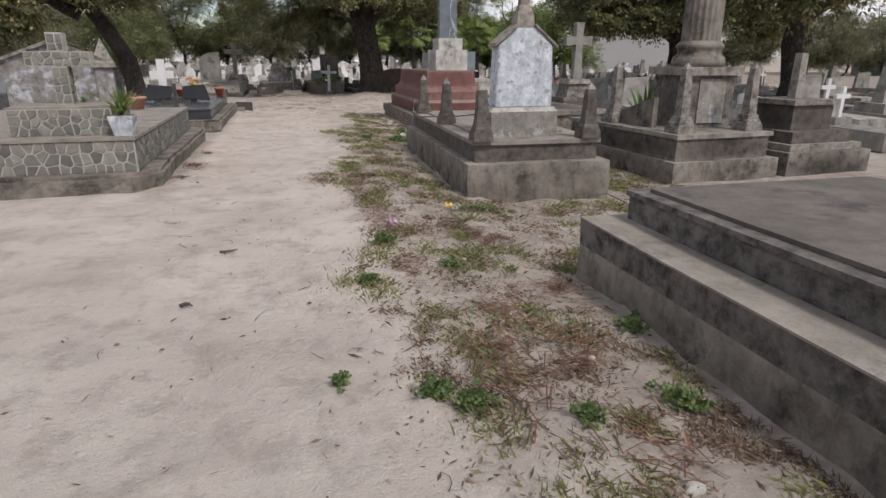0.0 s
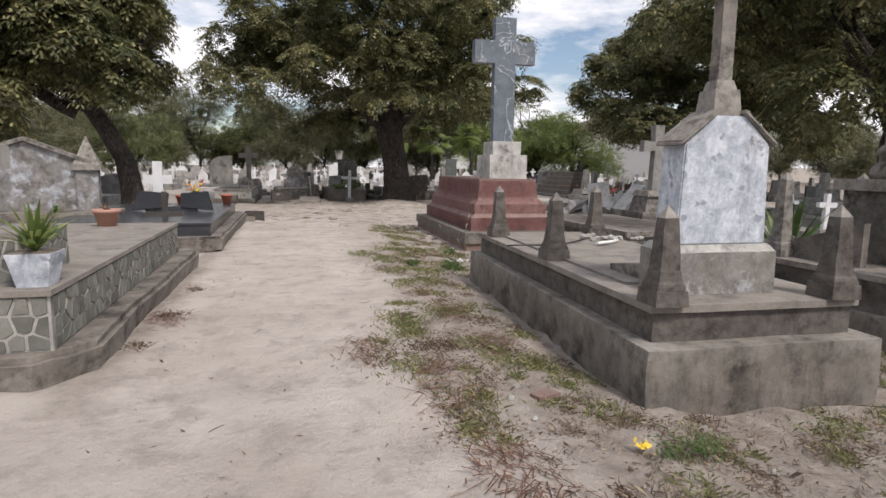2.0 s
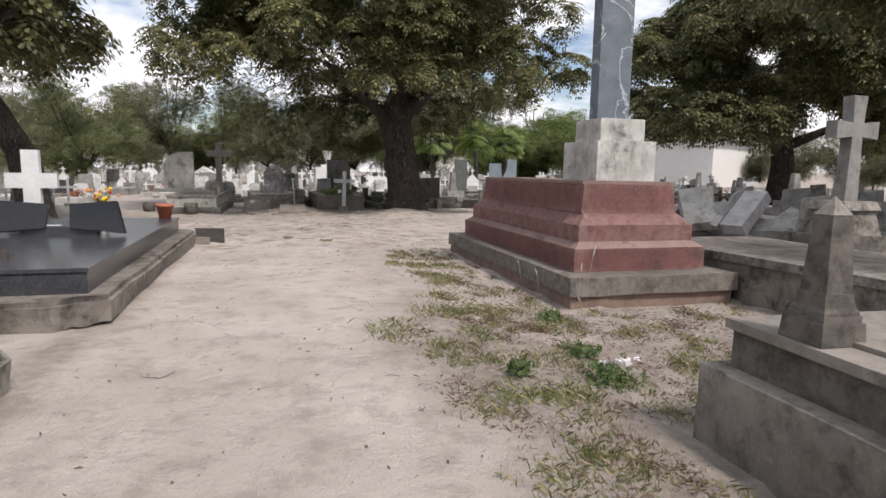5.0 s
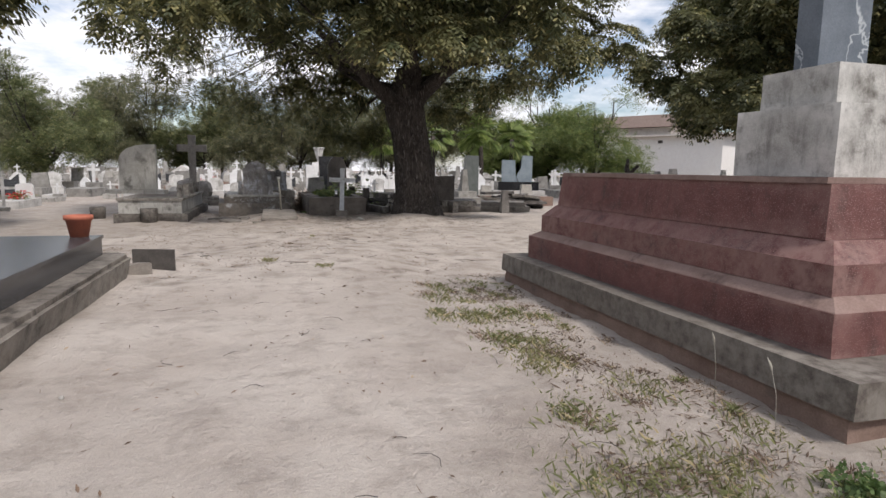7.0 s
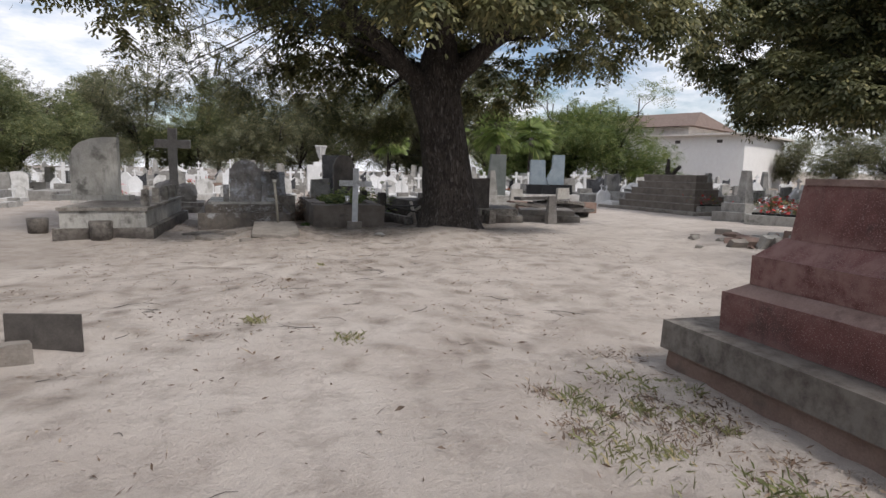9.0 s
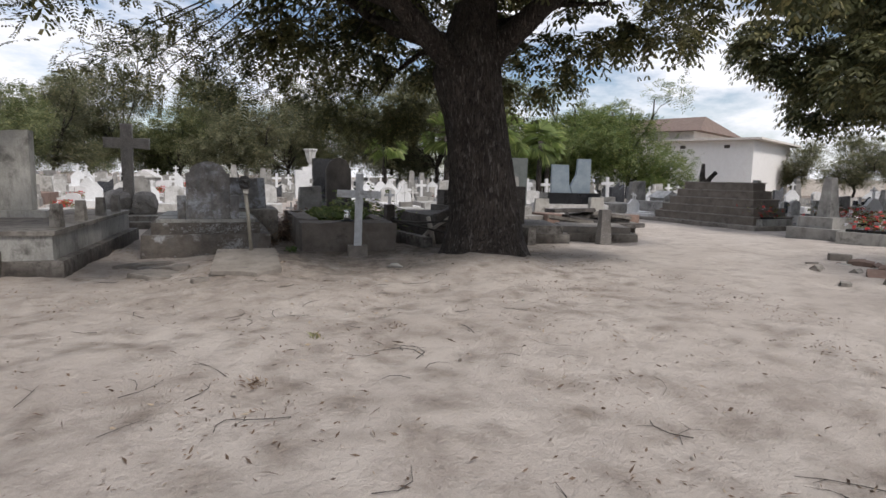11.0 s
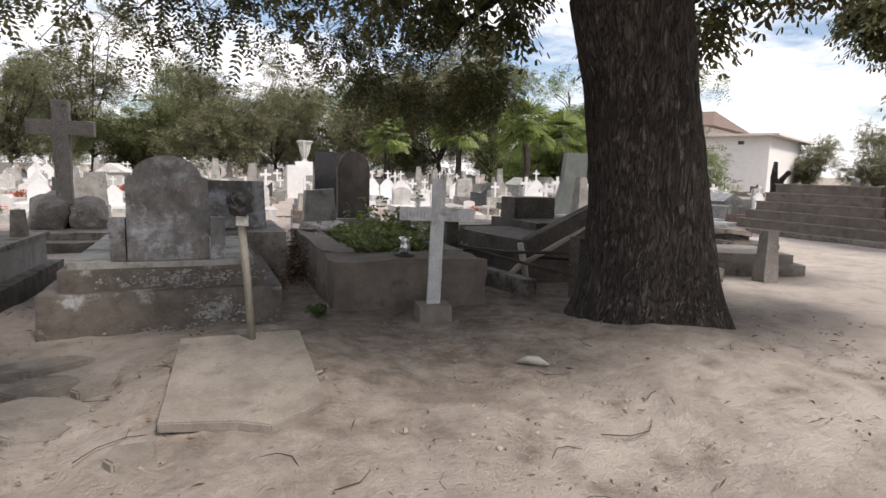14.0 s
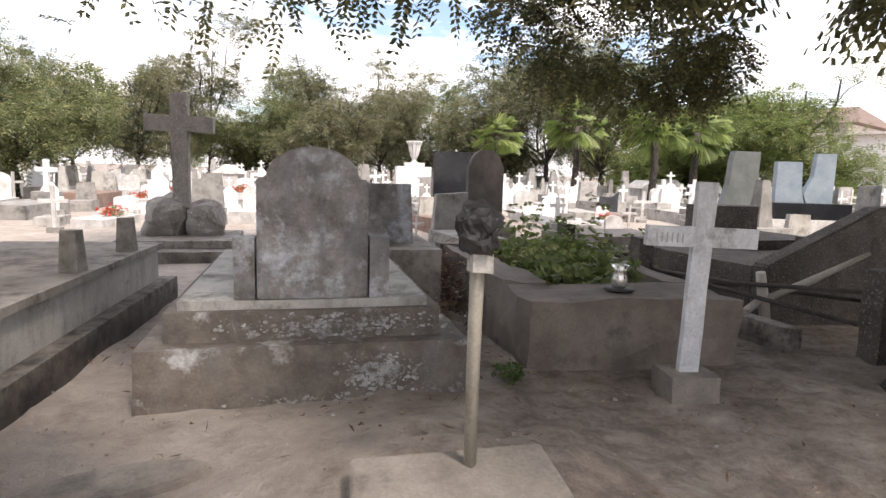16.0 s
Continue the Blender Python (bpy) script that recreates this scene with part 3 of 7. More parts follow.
def ground():
    xs = np.concatenate((-np.geomspace(400, 7, 24), np.arange(-6.5, -2.99, 0.11), np.arange(-2.9, 3.8, 0.055), np.arange(3.9, 12.01, 0.11), np.geomspace(12.6, 400, 24)))
    ys = np.concatenate((-np.geomspace(300, 3, 14), np.arange(-2.5, 2.9, 0.13), np.arange(3.0, 36.5, 0.065), np.arange(36.6, 42.01, 0.10), np.geomspace(42.8, 600, 26)))
    gx, gy = np.meshgrid(xs, ys)
    z = ground_z(gx, gy) * (np.abs(gx) < 60)
    rng = np.random.default_rng(5)
    near = (gx > -6) & (gx < 11) & (gy > -2) & (gy < 40)
    bumps = np.zeros_like(z)
    for k in range(2300):
        cx, cy, r = rng.uniform(-5, 10), rng.uniform(0, 39), rng.uniform(0.10, 0.32)
        i0, i1 = np.searchsorted(ys, (cy - 2 * r, cy + 2 * r))
        j0, j1 = np.searchsorted(xs, (cx - 2 * r, cx + 2 * r))
        sub = (slice(i0, i1), slice(j0, j1))
        bumps[sub] += rng.uniform(-0.030, 0.022) * (1.5 if cx > 1 and cy < 27 else 1.35 if cy > 27 else 0.8) * np.exp(-((gx[sub] - cx) ** 2 + (gy[sub] - cy) ** 2) / (r * r * 0.6))
    for k in range(8600):
        under_tree = k > 5200
        cx, cy, r = (rng.uniform(-2.6, 5.5), rng.uniform(29.5, 36.5), rng.uniform(0.05, 0.16)) if under_tree else (rng.uniform(0.3, 5.2), rng.uniform(3, 27), rng.uniform(0.045, 0.13))
        if rng.random() > (sm(29.5, 33, cy) if under_tree else strip_mask(np.array(cx), np.array(cy))):
            continue
        i0, i1 = np.searchsorted(ys, (cy - 2 * r, cy + 2 * r))
        j0, j1 = np.searchsorted(xs, (cx - 2 * r, cx + 2 * r))
        sub = (slice(i0, i1), slice(j0, j1))
        bumps[sub] += rng.uniform(-0.016, 0.024) * np.exp(-((gx[sub] - cx) ** 2 + (gy[sub] - cy) ** 2) / (r * r * 0.5))
    z = z + bumps * near
    scuff = np.zeros_like(z)
    for k in range(420):
        cx, cy, a = rng.uniform(-3, 6), rng.uniform(25.5, 36), rng.uniform(0, 3.14)
        i0, i1 = np.searchsorted(ys, (cy - 0.5, cy + 0.5))
        j0, j1 = np.searchsorted(xs, (cx - 0.5, cx + 0.5))
        sub = (slice(i0, i1), slice(j0, j1))
        u, w = (gx[sub] - cx) * math.cos(a) + (gy[sub] - cy) * math.sin(a), (gy[sub] - cy) * math.cos(a) - (gx[sub] - cx) * math.sin(a)
        scuff[sub] = np.maximum(scuff[sub], rng.uniform(0.35, 1.0) * np.exp(-(u / 0.20) ** 2 - (w / 0.10) ** 2))
    ny, nx = gx.shape
    idx = np.arange(nx * ny).reshape(ny, nx)
    f = np.stack((idx[:-1, :-1], idx[:-1, 1:], idx[1:, 1:], idx[1:, :-1]), -1).reshape(-1, 4)
    me = bpy.data.meshes.new("ground")
    me.vertices.add(nx * ny)
    me.vertices.foreach_set("co", np.stack((gx, gy, z), -1).astype(np.float32).ravel())
    me.loops.add(f.size)
    me.loops.foreach_set("vertex_index", f.astype(np.int32).ravel())
    me.polygons.add(len(f))
    me.polygons.foreach_set("loop_start", np.arange(0, f.size, 4, dtype=np.int32))
    me.polygons.foreach_set("use_smooth", np.ones(len(f), bool))
    me.update(calc_edges=True)
    soil = sm(0.7, 1.7, gx + 0.25 * np.sin(gy * 1.1)) * (1 - sm(24, 28, gy)) * (1 - sm(9, 14, gx)) * (0.52 + 0.22 * sm(7, 11, gy)) * (1 - 0.6 * sm(18, 22, gy))
    soil = np.maximum(soil, sm(32.3, 35.0, gy - 0.35 * gx + 1.2) * (1 - sm(5.3, 7.5, gx)) * (0.42 + 0.50 * sm(-0.6, 0.9, gx - 0.25 * (gy - 35))))
    soil = np.maximum(soil, sm(39, 42, gy) * (1 - sm(9, 11, gx) * (1 - sm(44, 48, gy))) * 0.5)
    soil = np.maximum(soil, np.maximum(sm(62, 72, gy), sm(26, 40, np.abs(gx))))
    soil = np.maximum(soil, (1 - sm(0.0, 0.35, np.abs(gx + 1.75))) * (gy > 11.8) * (gy < 25.2) * 0.6)
    soil = np.maximum(soil, scuff)
    a = me.attributes.new("soil", "FLOAT", "POINT")
    a.data.foreach_set("value", soil.astype(np.float32).ravel())
    me.materials.append(SAND)
    ob = new("ground", me)
    tagged(ob, "pale trampled sand path with greyer soil beside the tombs", "ground", kind="structure")


ground()


# ---- the big tombs along the path ----
def obelisk(x, y, z, rz=0, h=0.78, dark=True, lbl=None):
    e = thing("corner_obelisk", x, y, z, rz, lbl or "dark weathered concrete obelisk with a pointed tip on the tomb corner", "obelisk", "obelisks on tomb corners")
    m = OBEL if dark else CONC_D
    wide = 1.25 if h > 1 else 1.0
    slab("plinth", (-0.142 * wide, 0.142 * wide, -0.142 * wide, 0.142 * wide, 0.002, 0.12), m, e, bevel=0.012, rough=0.006, cuts=2, shrink=0.008)
    slab("step", (-0.12 * wide, 0.12 * wide, -0.12 * wide, 0.12 * wide, 0.12, 0.155), m, e, bevel=0.008, rough=0.004, cuts=1)
    bm = bmesh.new()
    rings = [[bm.verts.new((a * q * wide, b * q * wide, z)) for a, b in ((-1, -1), (1, -1), (1, 1), (-1, 1))] for q, z in ((0.115, 0.155), (0.112, 0.175), (0.10, 0.20), (0.092, 0.235), (0.090, 0.27))]
    bm.faces.new(rings[0][::-1]), bm.faces.new(rings[-1])
    for lo, hi in zip(rings, rings[1:]):
        for i in range(4):
            bm.faces.new((lo[i], lo[(i + 1) % 4], hi[(i + 1) % 4], hi[i]))
    part("moulding", bm, m, e, "hollow-curved foot moulding")
    bm = bmesh.new()
    box(bm, -0.086, 0.086, -0.086, 0.086, 0.27, h - 0.10, 0.026)
    worn(bm, 0.012, 0.005, 2, x + y)
    part("shaft", bm, m, e)
    bm = bmesh.new()
    lo = [bm.verts.new((a * 0.062, b * 0.062, h - 0.10)) for a, b in ((-1, -1), (1, -1), (1, 1), (-1, 1))]
    top = bm.verts.new((0, 0, h))
    bm.faces.new(lo[::-1])
    for i in range(4):
        bm.faces.new((lo[i], lo[(i + 1) % 4], top))
    part("tip", bm, CONC, e, "paler pyramid tip")
    return e


def tomb_plinthed():
    """The long two-stepped tomb with obelisks and a whitewashed stele."""
    W, L = 2.12, 5.35
    e = thing("stepped_tomb", 2.43, 11.2, -0.02, -2.2, "long two-stepped concrete tomb platform, grey and stained, beside the sand path", "tomb")
    slab("lower_step", (0, W, 0, L, -0.45, 0.42), CONC, e, cuts=4, rough=0.012, bevel=0.02)
    # the band between lower step and coping is near-black brown
    slab("upper_step", (0.15, W - 0.13, 0.21, L - 0.10, 0.42, 0.66), OBEL, e, "darker concrete band", cuts=4, rough=0.008)
    slab("coping", (0.11, W - 0.09, 0.17, L - 0.07, 0.66, 0.72), CONC_T, e, "paler grey coping with a rounded lip", cuts=4, rough=0.006, bevel=0.02)
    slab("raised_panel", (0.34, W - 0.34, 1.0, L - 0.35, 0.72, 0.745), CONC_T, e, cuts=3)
    bm = bmesh.new()
    box(bm, 0.55, 1.55, 0.78, 1.7, 0.722, 0.93)
    for v in bm.verts:
        if v.co.z > 0.9 and v.co.y > 1.5:
            v.co.z = 0.80
    part("sloping_block", worn(bm, 0.015, 0.006, 1), CONC_D, e)
    for u, v in ((0.25, 0.25), (1.86, 0.27), (0.26, 2.5), (1.86, 2.5), (0.28, 4.75), (1.86, 4.75)):
        p = e.matrix_basis @ Vector((u, v, 0.72))
        obelisk(p.x, p.y, p.z, -2.2)
    s = thing("whitewashed_stele", 3.43, 11.90, 0.70, -2.2, "tall gabled concrete stele with peeling bluish whitewash and a cross", "headstone")
    slab("plinth", (-0.50, 0.50, -0.24, 0.26, 0.002, 0.36), PLINTHM, s, "stained plinth with remains of whitewash", cuts=2, rough=0.008)
    slab("plinth_cap", (-0.51, 0.51, -0.22, 0.24, 0.36, 0.42), CONC_L, s, cuts=2, rough=0.005, shrink=0.05)
    o = [(-0.43, 0.42), (0.43, 0.42), (0.40, 1.26), (0.15, 1.50), (-0.15, 1.50), (-0.40, 1.26)]
    part("body", panel_bm(o, -0.17, 0.17, 0.012, 0.008), LIME, s)
    for sx in (-1, 1):
        o = [(sx * 0.455, 1.24), (sx * 0.455, 1.285), (sx * 0.12, 1.56), (sx * 0.12, 1.51)]
        part("gable_coping", panel_bm(o if sx < 0 else o[::-1], -0.20, 0.20, 0.012, 0.006), CONC, s)
    slab("cross_base", (-0.135, 0.135, -0.13, 0.13, 1.49, 1.72), CONC, s, rough=0.004, cuts=1, shrink=0.02)
    slab("cross_step", (-0.10, 0.10, -0.09, 0.09, 1.72, 1.80), CONC, s, rough=0.003, cuts=0, shrink=0.02)
    bm = cross_bm(1.25, 0.62, 0.13, 0.12, 0.62, 0.0, 0.003)
    bmesh.ops.translate(bm, vec=(0, 0, 1.80), verts=bm.verts)
    part("cross", bm, CONC, s)
    # loose things on the platform
    t = thing("plastic_pipe", 4.0, 14.6, 0.76, 25, "short white plastic pipe lying on the tomb", "pipe")
    part("pipe", tube(bmesh.new(), [(-0.25, 0, 0), (0.05, 0.01, 0), (0.30, 0.06, 0)], 0.022), PVC, t)
    t = thing("rubber_hose", 3.6, 15.3, 0.738, 0, "thin black hose curling across the tomb slab", "hose")
    part("hose", tube(bmesh.new(), [(0.9 * math.cos(a / 5) - 0.3, 0.15 * math.sin(a / 1.7) - a * 0.07, 0.012) for a in range(14)], 0.011), CABLE, t)
    t = thing("crumbled_mortar", 4.25, 15.2, 0.735, 0, "small heap of crumbled pale mortar", "rubble")
    bm = bmesh.new()
    for k in range(26):
        p = Vector((random.gauss(0, 0.2), random.gauss(0, 0.14), random.uniform(0.0, 0.03)))
        bmesh.ops.create_icosphere(bm, subdivisions=1, radius=random.uniform(0.02, 0.07), matrix=Matrix.Translation(p) @ Matrix.Diagonal((1, 1, 0.5, 1)))
    part("crumbs", bm, MORTAR, t, kind="stuff")


tomb_plinthed()


def tomb_black():
    e = thing("dark_ledger_tomb", 2.40, 2.2, 0.0, -0.5, "low black-weathered concrete tomb with a flat ledger slab and stepped edge", "tomb")
    slab("base", (0, 3.1, 0, 5.75, -0.45, 0.27), CONC, e, "stained grey rendered base", cuts=4, rough=0.010, bevel=0.01)
    slab("upper_band", (0.0, 3.1, 0.0, 5.75, 0.27, 0.485), SOOT, e, "blackened upper band of the base", cuts=4, rough=0.010, bevel=0.01)
    slab("base_ledge", (-0.006, 3.106, -0.006, 5.756, 0.485, 0.50), CONC_T, e, "paler grey ledge", cuts=4, rough=0.008, bevel=0.006)
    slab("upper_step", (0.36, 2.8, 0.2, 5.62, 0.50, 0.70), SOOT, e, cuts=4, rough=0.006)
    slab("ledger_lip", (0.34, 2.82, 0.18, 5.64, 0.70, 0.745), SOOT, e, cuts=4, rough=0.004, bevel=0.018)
    slab("ledger", (0.47, 2.7, 0.30, 5.50, 0.745, 0.775), CONC_TD, e, "grey ledger top, paler than its lip", cuts=4, rough=0.003, bevel=0.01)


tomb_black()


def monument_red():
    e = thing("red_stepped_monument", 3.56, 20.05, 0.0, 0.0, "high stepped monument of worn red terrazzo on a concrete plinth", "monument")
    W, L = 2.52, 5.60
    slab("footing", (0.05, W - 0.05, 0.06, L - 0.05, -0.55, 0.03), BRICKF, e, "rough reddish brown footing", cuts=5, rough=0.03, bevel=0.02)
    slab("plinth", (0, W, 0, L, 0.03, 0.27), BROWND, e, "dark grey concrete plinth, cracked along its foot", cuts=5, rough=0.012, bevel=0.02)
    # the first slope and the top take a paler red than the tiers
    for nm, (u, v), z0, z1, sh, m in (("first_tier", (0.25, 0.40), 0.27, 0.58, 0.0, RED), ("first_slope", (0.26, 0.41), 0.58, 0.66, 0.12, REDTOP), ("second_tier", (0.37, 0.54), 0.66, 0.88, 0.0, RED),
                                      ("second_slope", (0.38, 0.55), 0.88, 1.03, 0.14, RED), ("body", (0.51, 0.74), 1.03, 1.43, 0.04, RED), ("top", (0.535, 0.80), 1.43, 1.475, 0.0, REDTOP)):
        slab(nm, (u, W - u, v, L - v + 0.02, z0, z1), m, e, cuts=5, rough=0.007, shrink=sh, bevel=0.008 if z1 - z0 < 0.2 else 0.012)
    c = thing("tall_marble_cross", 4.92, 21.62, 1.475, 0, "very tall blue-grey marble cross with white veins on two pale blocks", "cross")
    slab("lower_block", (-0.475, 0.475, -0.52, 0.52, 0.002, 0.575), BLOCKM, c, cuts=3, rough=0.006, bevel=0.012)
    slab("upper_block", (-0.36, 0.36, -0.38, 0.38, 0.575, 0.90), BLOCKM, c, cuts=3, rough=0.006, bevel=0.012)
    bm = cross_bm(2.97, 1.55, 0.53, 0.24, 0.725)
    bmesh.ops.translate(bm, vec=(0, 0.03, 0.90), verts=bm.verts)
    part("cross", bm, MARBLE, c)


monument_red()


def tomb_column():
    e = thing("column_tomb", 6.05, 11.72, -0.05, 3.5, "two-stepped blackened concrete tomb carrying a broken fluted column", "tomb")
    slab("lower_step", (0, 2.15, 0, 3.6, -0.4, 0.24), CONC, e, cuts=4, rough=0.012, bevel=0.02)
    slab("upper_step", (0.12, 2.0, 0.14, 3.5, 0.24, 0.60), CONC_D, e, cuts=4, rough=0.008, bevel=0.015)
    slab("coping", (0.08, 2.05, 0.10, 3.54, 0.60, 0.67), CONC, e, cuts=4, rough=0.005, bevel=0.02)
    for u, v in ((0.36, 0.40), (1.76, 0.42), (0.36, 2.3), (1.75, 2.3)):
        p = e.matrix_basis @ Vector((u, v, 0.67))
        obelisk(p.x, p.y, p.z, 3.5, 1.12, False, "grey concrete obelisk with stepped foot beside the column")
    c = thing("fluted_column", 7.36, 13.2, 0.60, 3.5, "thick fluted concrete column on a boxed pedestal with a whitewashed panel", "column")
    slab("pedestal", (-0.50, 0.50, -0.42, 0.50, 0.02, 0.92), CONC_D, c, cuts=2, rough=0.006)
    slab("panel", (-0.26, 0.30, -0.445, -0.42, 0.10, 0.86), PLINTHM, c, "peeling whitewashed panel", cuts=1, rough=0.003, bevel=0.005)
    slab("entablature", (-0.60, 0.60, -0.52, 0.58, 0.92, 1.06), CONC, c, cuts=2, rough=0.005)
    part("column_base", lathe([(0.44, 1.06), (0.46, 1.14), (0.44, 1.22), (0.37, 1.28), (0.38, 1.36), (0.41, 1.40), (0.38, 1.46), (0.33, 1.50)], 24), CONC, c)
    part("column_shaft", lathe([(0.33, 1.50), (0.325, 2.5), (0.31, 4.4)], 40, 0.07), CONC, c)
    part("column_capital", lathe([(0.31, 4.4), (0.36, 4.46), (0.40, 4.56), (0.40, 4.62)], 24), CONC, c)
    bm = bmesh.new()
    f = [(0.40, 1.2, 0.67), (0.40, 2.9, 0.67), (0.40, 1.2, 1.2)]
    a = [bm.verts.new(p) for p in f]
    b = [bm.verts.new((x + 0.1, y, z)) for x, y, z in f]
    bm.faces.new(a), bm.faces.new(b[::-1])
    for i in range(3):
        bm.faces.new((a[(i + 1) % 3], a[i], b[i], b[(i + 1) % 3]))
    part("wing_wall", worn(bm, 0.012), CONC, e)


tomb_column()


def clip_half(poly, px, py, nx, ny):
    out = []
    for i in range(len(poly)):
        a, b = poly[i], poly[(i + 1) % len(poly)]
        da, db = (a[0] - px) * nx + (a[1] - py) * ny, (b[0] - px) * nx + (b[1] - py) * ny
        if da <= 0:
            out.append(a)
        if da * db < 0:
            s = da / (da - db)
            out.append((a[0] + (b[0] - a[0]) * s, a[1] + (b[1] - a[1]) * s))
    return out


def crazy_paving(w, h, cell, seed, gap=0.012):
    """Irregular stones (Voronoi cells) that fill a w by h rectangle."""
    rng = random.Random(seed)
    nx, ny = max(1, round(w / cell)), max(1, round(h / cell))
    s = [((i + rng.uniform(0.12, 0.88)) * w / nx, (j + rng.uniform(0.12, 0.88)) * h / ny) for i in range(nx) for j in range(ny)]
    cells = []
    for i, p in enumerate(s):
        poly = [(gap, gap), (w - gap, gap), (w - gap, h - gap), (gap, h - gap)]
        for j, q in enumerate(s):
            if i != j and abs(q[0] - p[0]) < 3 * cell and poly:
                dx, dy = q[0] - p[0], q[1] - p[1]
                d = math.hypot(dx, dy)
                poly = clip_half(poly, (p[0] + q[0]) / 2 - dx / d * gap, (p[1] + q[1]) / 2 - dy / d * gap, dx / d, dy / d)
        if len(poly) > 2:
            cells.append(poly)
    return cells


STONES = []


def pave(parent, origin, across, up, out, w, h, cell, seed):
    """Keeps flagstones for a wall face, to be laid last."""
    STONES.append((parent, Vector(origin), Vector(across), Vector(up), Vector(out), w, h, cell, seed))


def lay_stones():
    for parent, o, ax, up, out, w, h, cell, seed in STONES:
        for poly in crazy_paving(w, h, cell, seed):
            k, lift = len(poly), 0.008 + 0.005 * random.random()
            cx, cy = sum(p[0] for p in poly) / k, sum(p[1] for p in poly) / k
            c = o + ax * cx + up * cy
            vs = [o + ax * x + up * y - c for x, y in poly]
            vt = [v * 0.95 + out * lift for v in vs]
            me = bpy.data.meshes.new("stone")
            me.from_pydata([tuple(v) for v in vs + vt], [], [tuple(range(k, 2 * k))] + [(i, (i + 1) % k, k + (i + 1) % k, k + i) for i in range(k)])
            me.materials.append(CRAZY)
            ob = new("stone", me)
            ob.location = c
            ob.parent = parent


def curb(parent, pts, z0, z1, seed=1):
    """A rough concrete kerb that bulges unevenly above the sand."""
    bm = bmesh.new()
    prism(bm, pts, z0, z1, 0.0)
    bmesh.ops.bevel(bm, geom=[e for e in bm.edges if min(v.co.z for v in e.verts) > z1 - 0.01], offset=0.05, segments=2, affect="EDGES")
    bmesh.ops.subdivide_edges(bm, edges=[e for e in bm.edges if e.calc_length() > 0.3], cuts=7, use_grid_fill=True)
    mx, my = sum(p[0] for p in pts) / len(pts), sum(p[1] for p in pts) / len(pts)
    for v in bm.verts:
        n = noise.noise_vector(v.co * 2.3 + Vector((seed, 0, 0)))
        k = noise.noise_vector(v.co * 7.0 + Vector((seed, 3, 0)))
        low = v.co.z < z1 - 0.12
        v.co += Vector((n.x * 0.05, n.y * 0.05, n.z * 0.02)) * (1.3 if low else 0.8) + k * (0.05 if low else 0.012)
        if low:
            inward = Vector((mx - v.co.x, my - v.co.y, 0)).normalized()
            v.co += inward * (0.07 + 0.05 * n.x)
    return part("kerb", bm, CONC, parent, "rough grey concrete kerb with a crumbling lower edge")


def tomb_flagged():
    """The left tomb clad in irregular flagstones with a flagstone cross."""
    e = thing("flagstone_tomb", -1.72, 12.35, 0.0, 0.8, "tomb platform clad in green-grey crazy paving, with a rough kerb", "tomb")
    curb(e, [(-4.6, -0.05), (-0.32, -0.05), (0.02, 0.35), (0.06, 5.75), (-0.1, 6.0), (-4.6, 6.0)], -0.06, 0.28)
    bm = bmesh.new()
    prism(bm, [(-4.3, 0.15), (-0.24, 0.15), (-0.24, 5.60), (-4.3, 5.60)], -0.1, 0.72)
    part("wall", worn(bm, 0.01, 0.003, 2), MORTAR, e, "pale mortar wall")
    pave(e, (-4.3, 0.148, 0.28), (1, 0, 0), (0, 0, 1), (0, -1, 0), 4.05, 0.44, 0.135, 3)
    pave(e, (-0.238, 0.17, 0.28), (0, 1, 0), (0, 0, 1), (1, 0, 0), 5.41, 0.44, 0.14, 4)
    slab("platform", (-4.33, -0.22, 0.12, 5.63, 0.72, 0.765), CONC_T, e, "smooth grey cement platform", cuts=4, rough=0.003)
    slab("upper_tier", (-1.80, -0.53, 0.42, 1.5, 0.765, 1.13), MORTAR, e, cuts=2, rough=0.004)
    pave(e, (-1.80, 0.418, 0.77), (1, 0, 0), (0, 0, 1), (0, -1, 0), 1.26, 0.36, 0.13, 5)
    pave(e, (-0.528, 0.43, 0.77), (0, 1, 0), (0, 0, 1), (1, 0, 0), 1.06, 0.36, 0.13, 6)
    slab("tier_cap", (-1.81, -0.52, 0.42, 1.5, 1.13, 1.155), CONC_T, e, cuts=1, rough=0.002, bevel=0.006)
    c = thing("flagstone_cross", -2.95, 13.35, 1.155, 0.8, "stout cross clad in irregular green-grey flagstones and pale mortar", "cross")
    part("body", cross_bm(0.97, 0.82, 0.20, 0.20, 0.64), MORTAR, c)
    pave(c, (-0.10, -0.102, 0.02), (1, 0, 0), (0, 0, 1), (0, -1, 0), 0.20, 0.49, 0.12, 8)
    pave(c, (-0.41, -0.102, 0.53), (1, 0, 0), (0, 0, 1), (0, -1, 0), 0.82, 0.19, 0.12, 9)
    pave(c, (-0.10, -0.102, 0.73), (1, 0, 0), (0, 0, 1), (0, -1, 0), 0.20, 0.23, 0.12, 10)
    pave(c, (0.102, -0.1, 0.02), (0, 1, 0), (0, 0, 1), (1, 0, 0), 0.20, 0.49, 0.12, 11)


tomb_flagged()


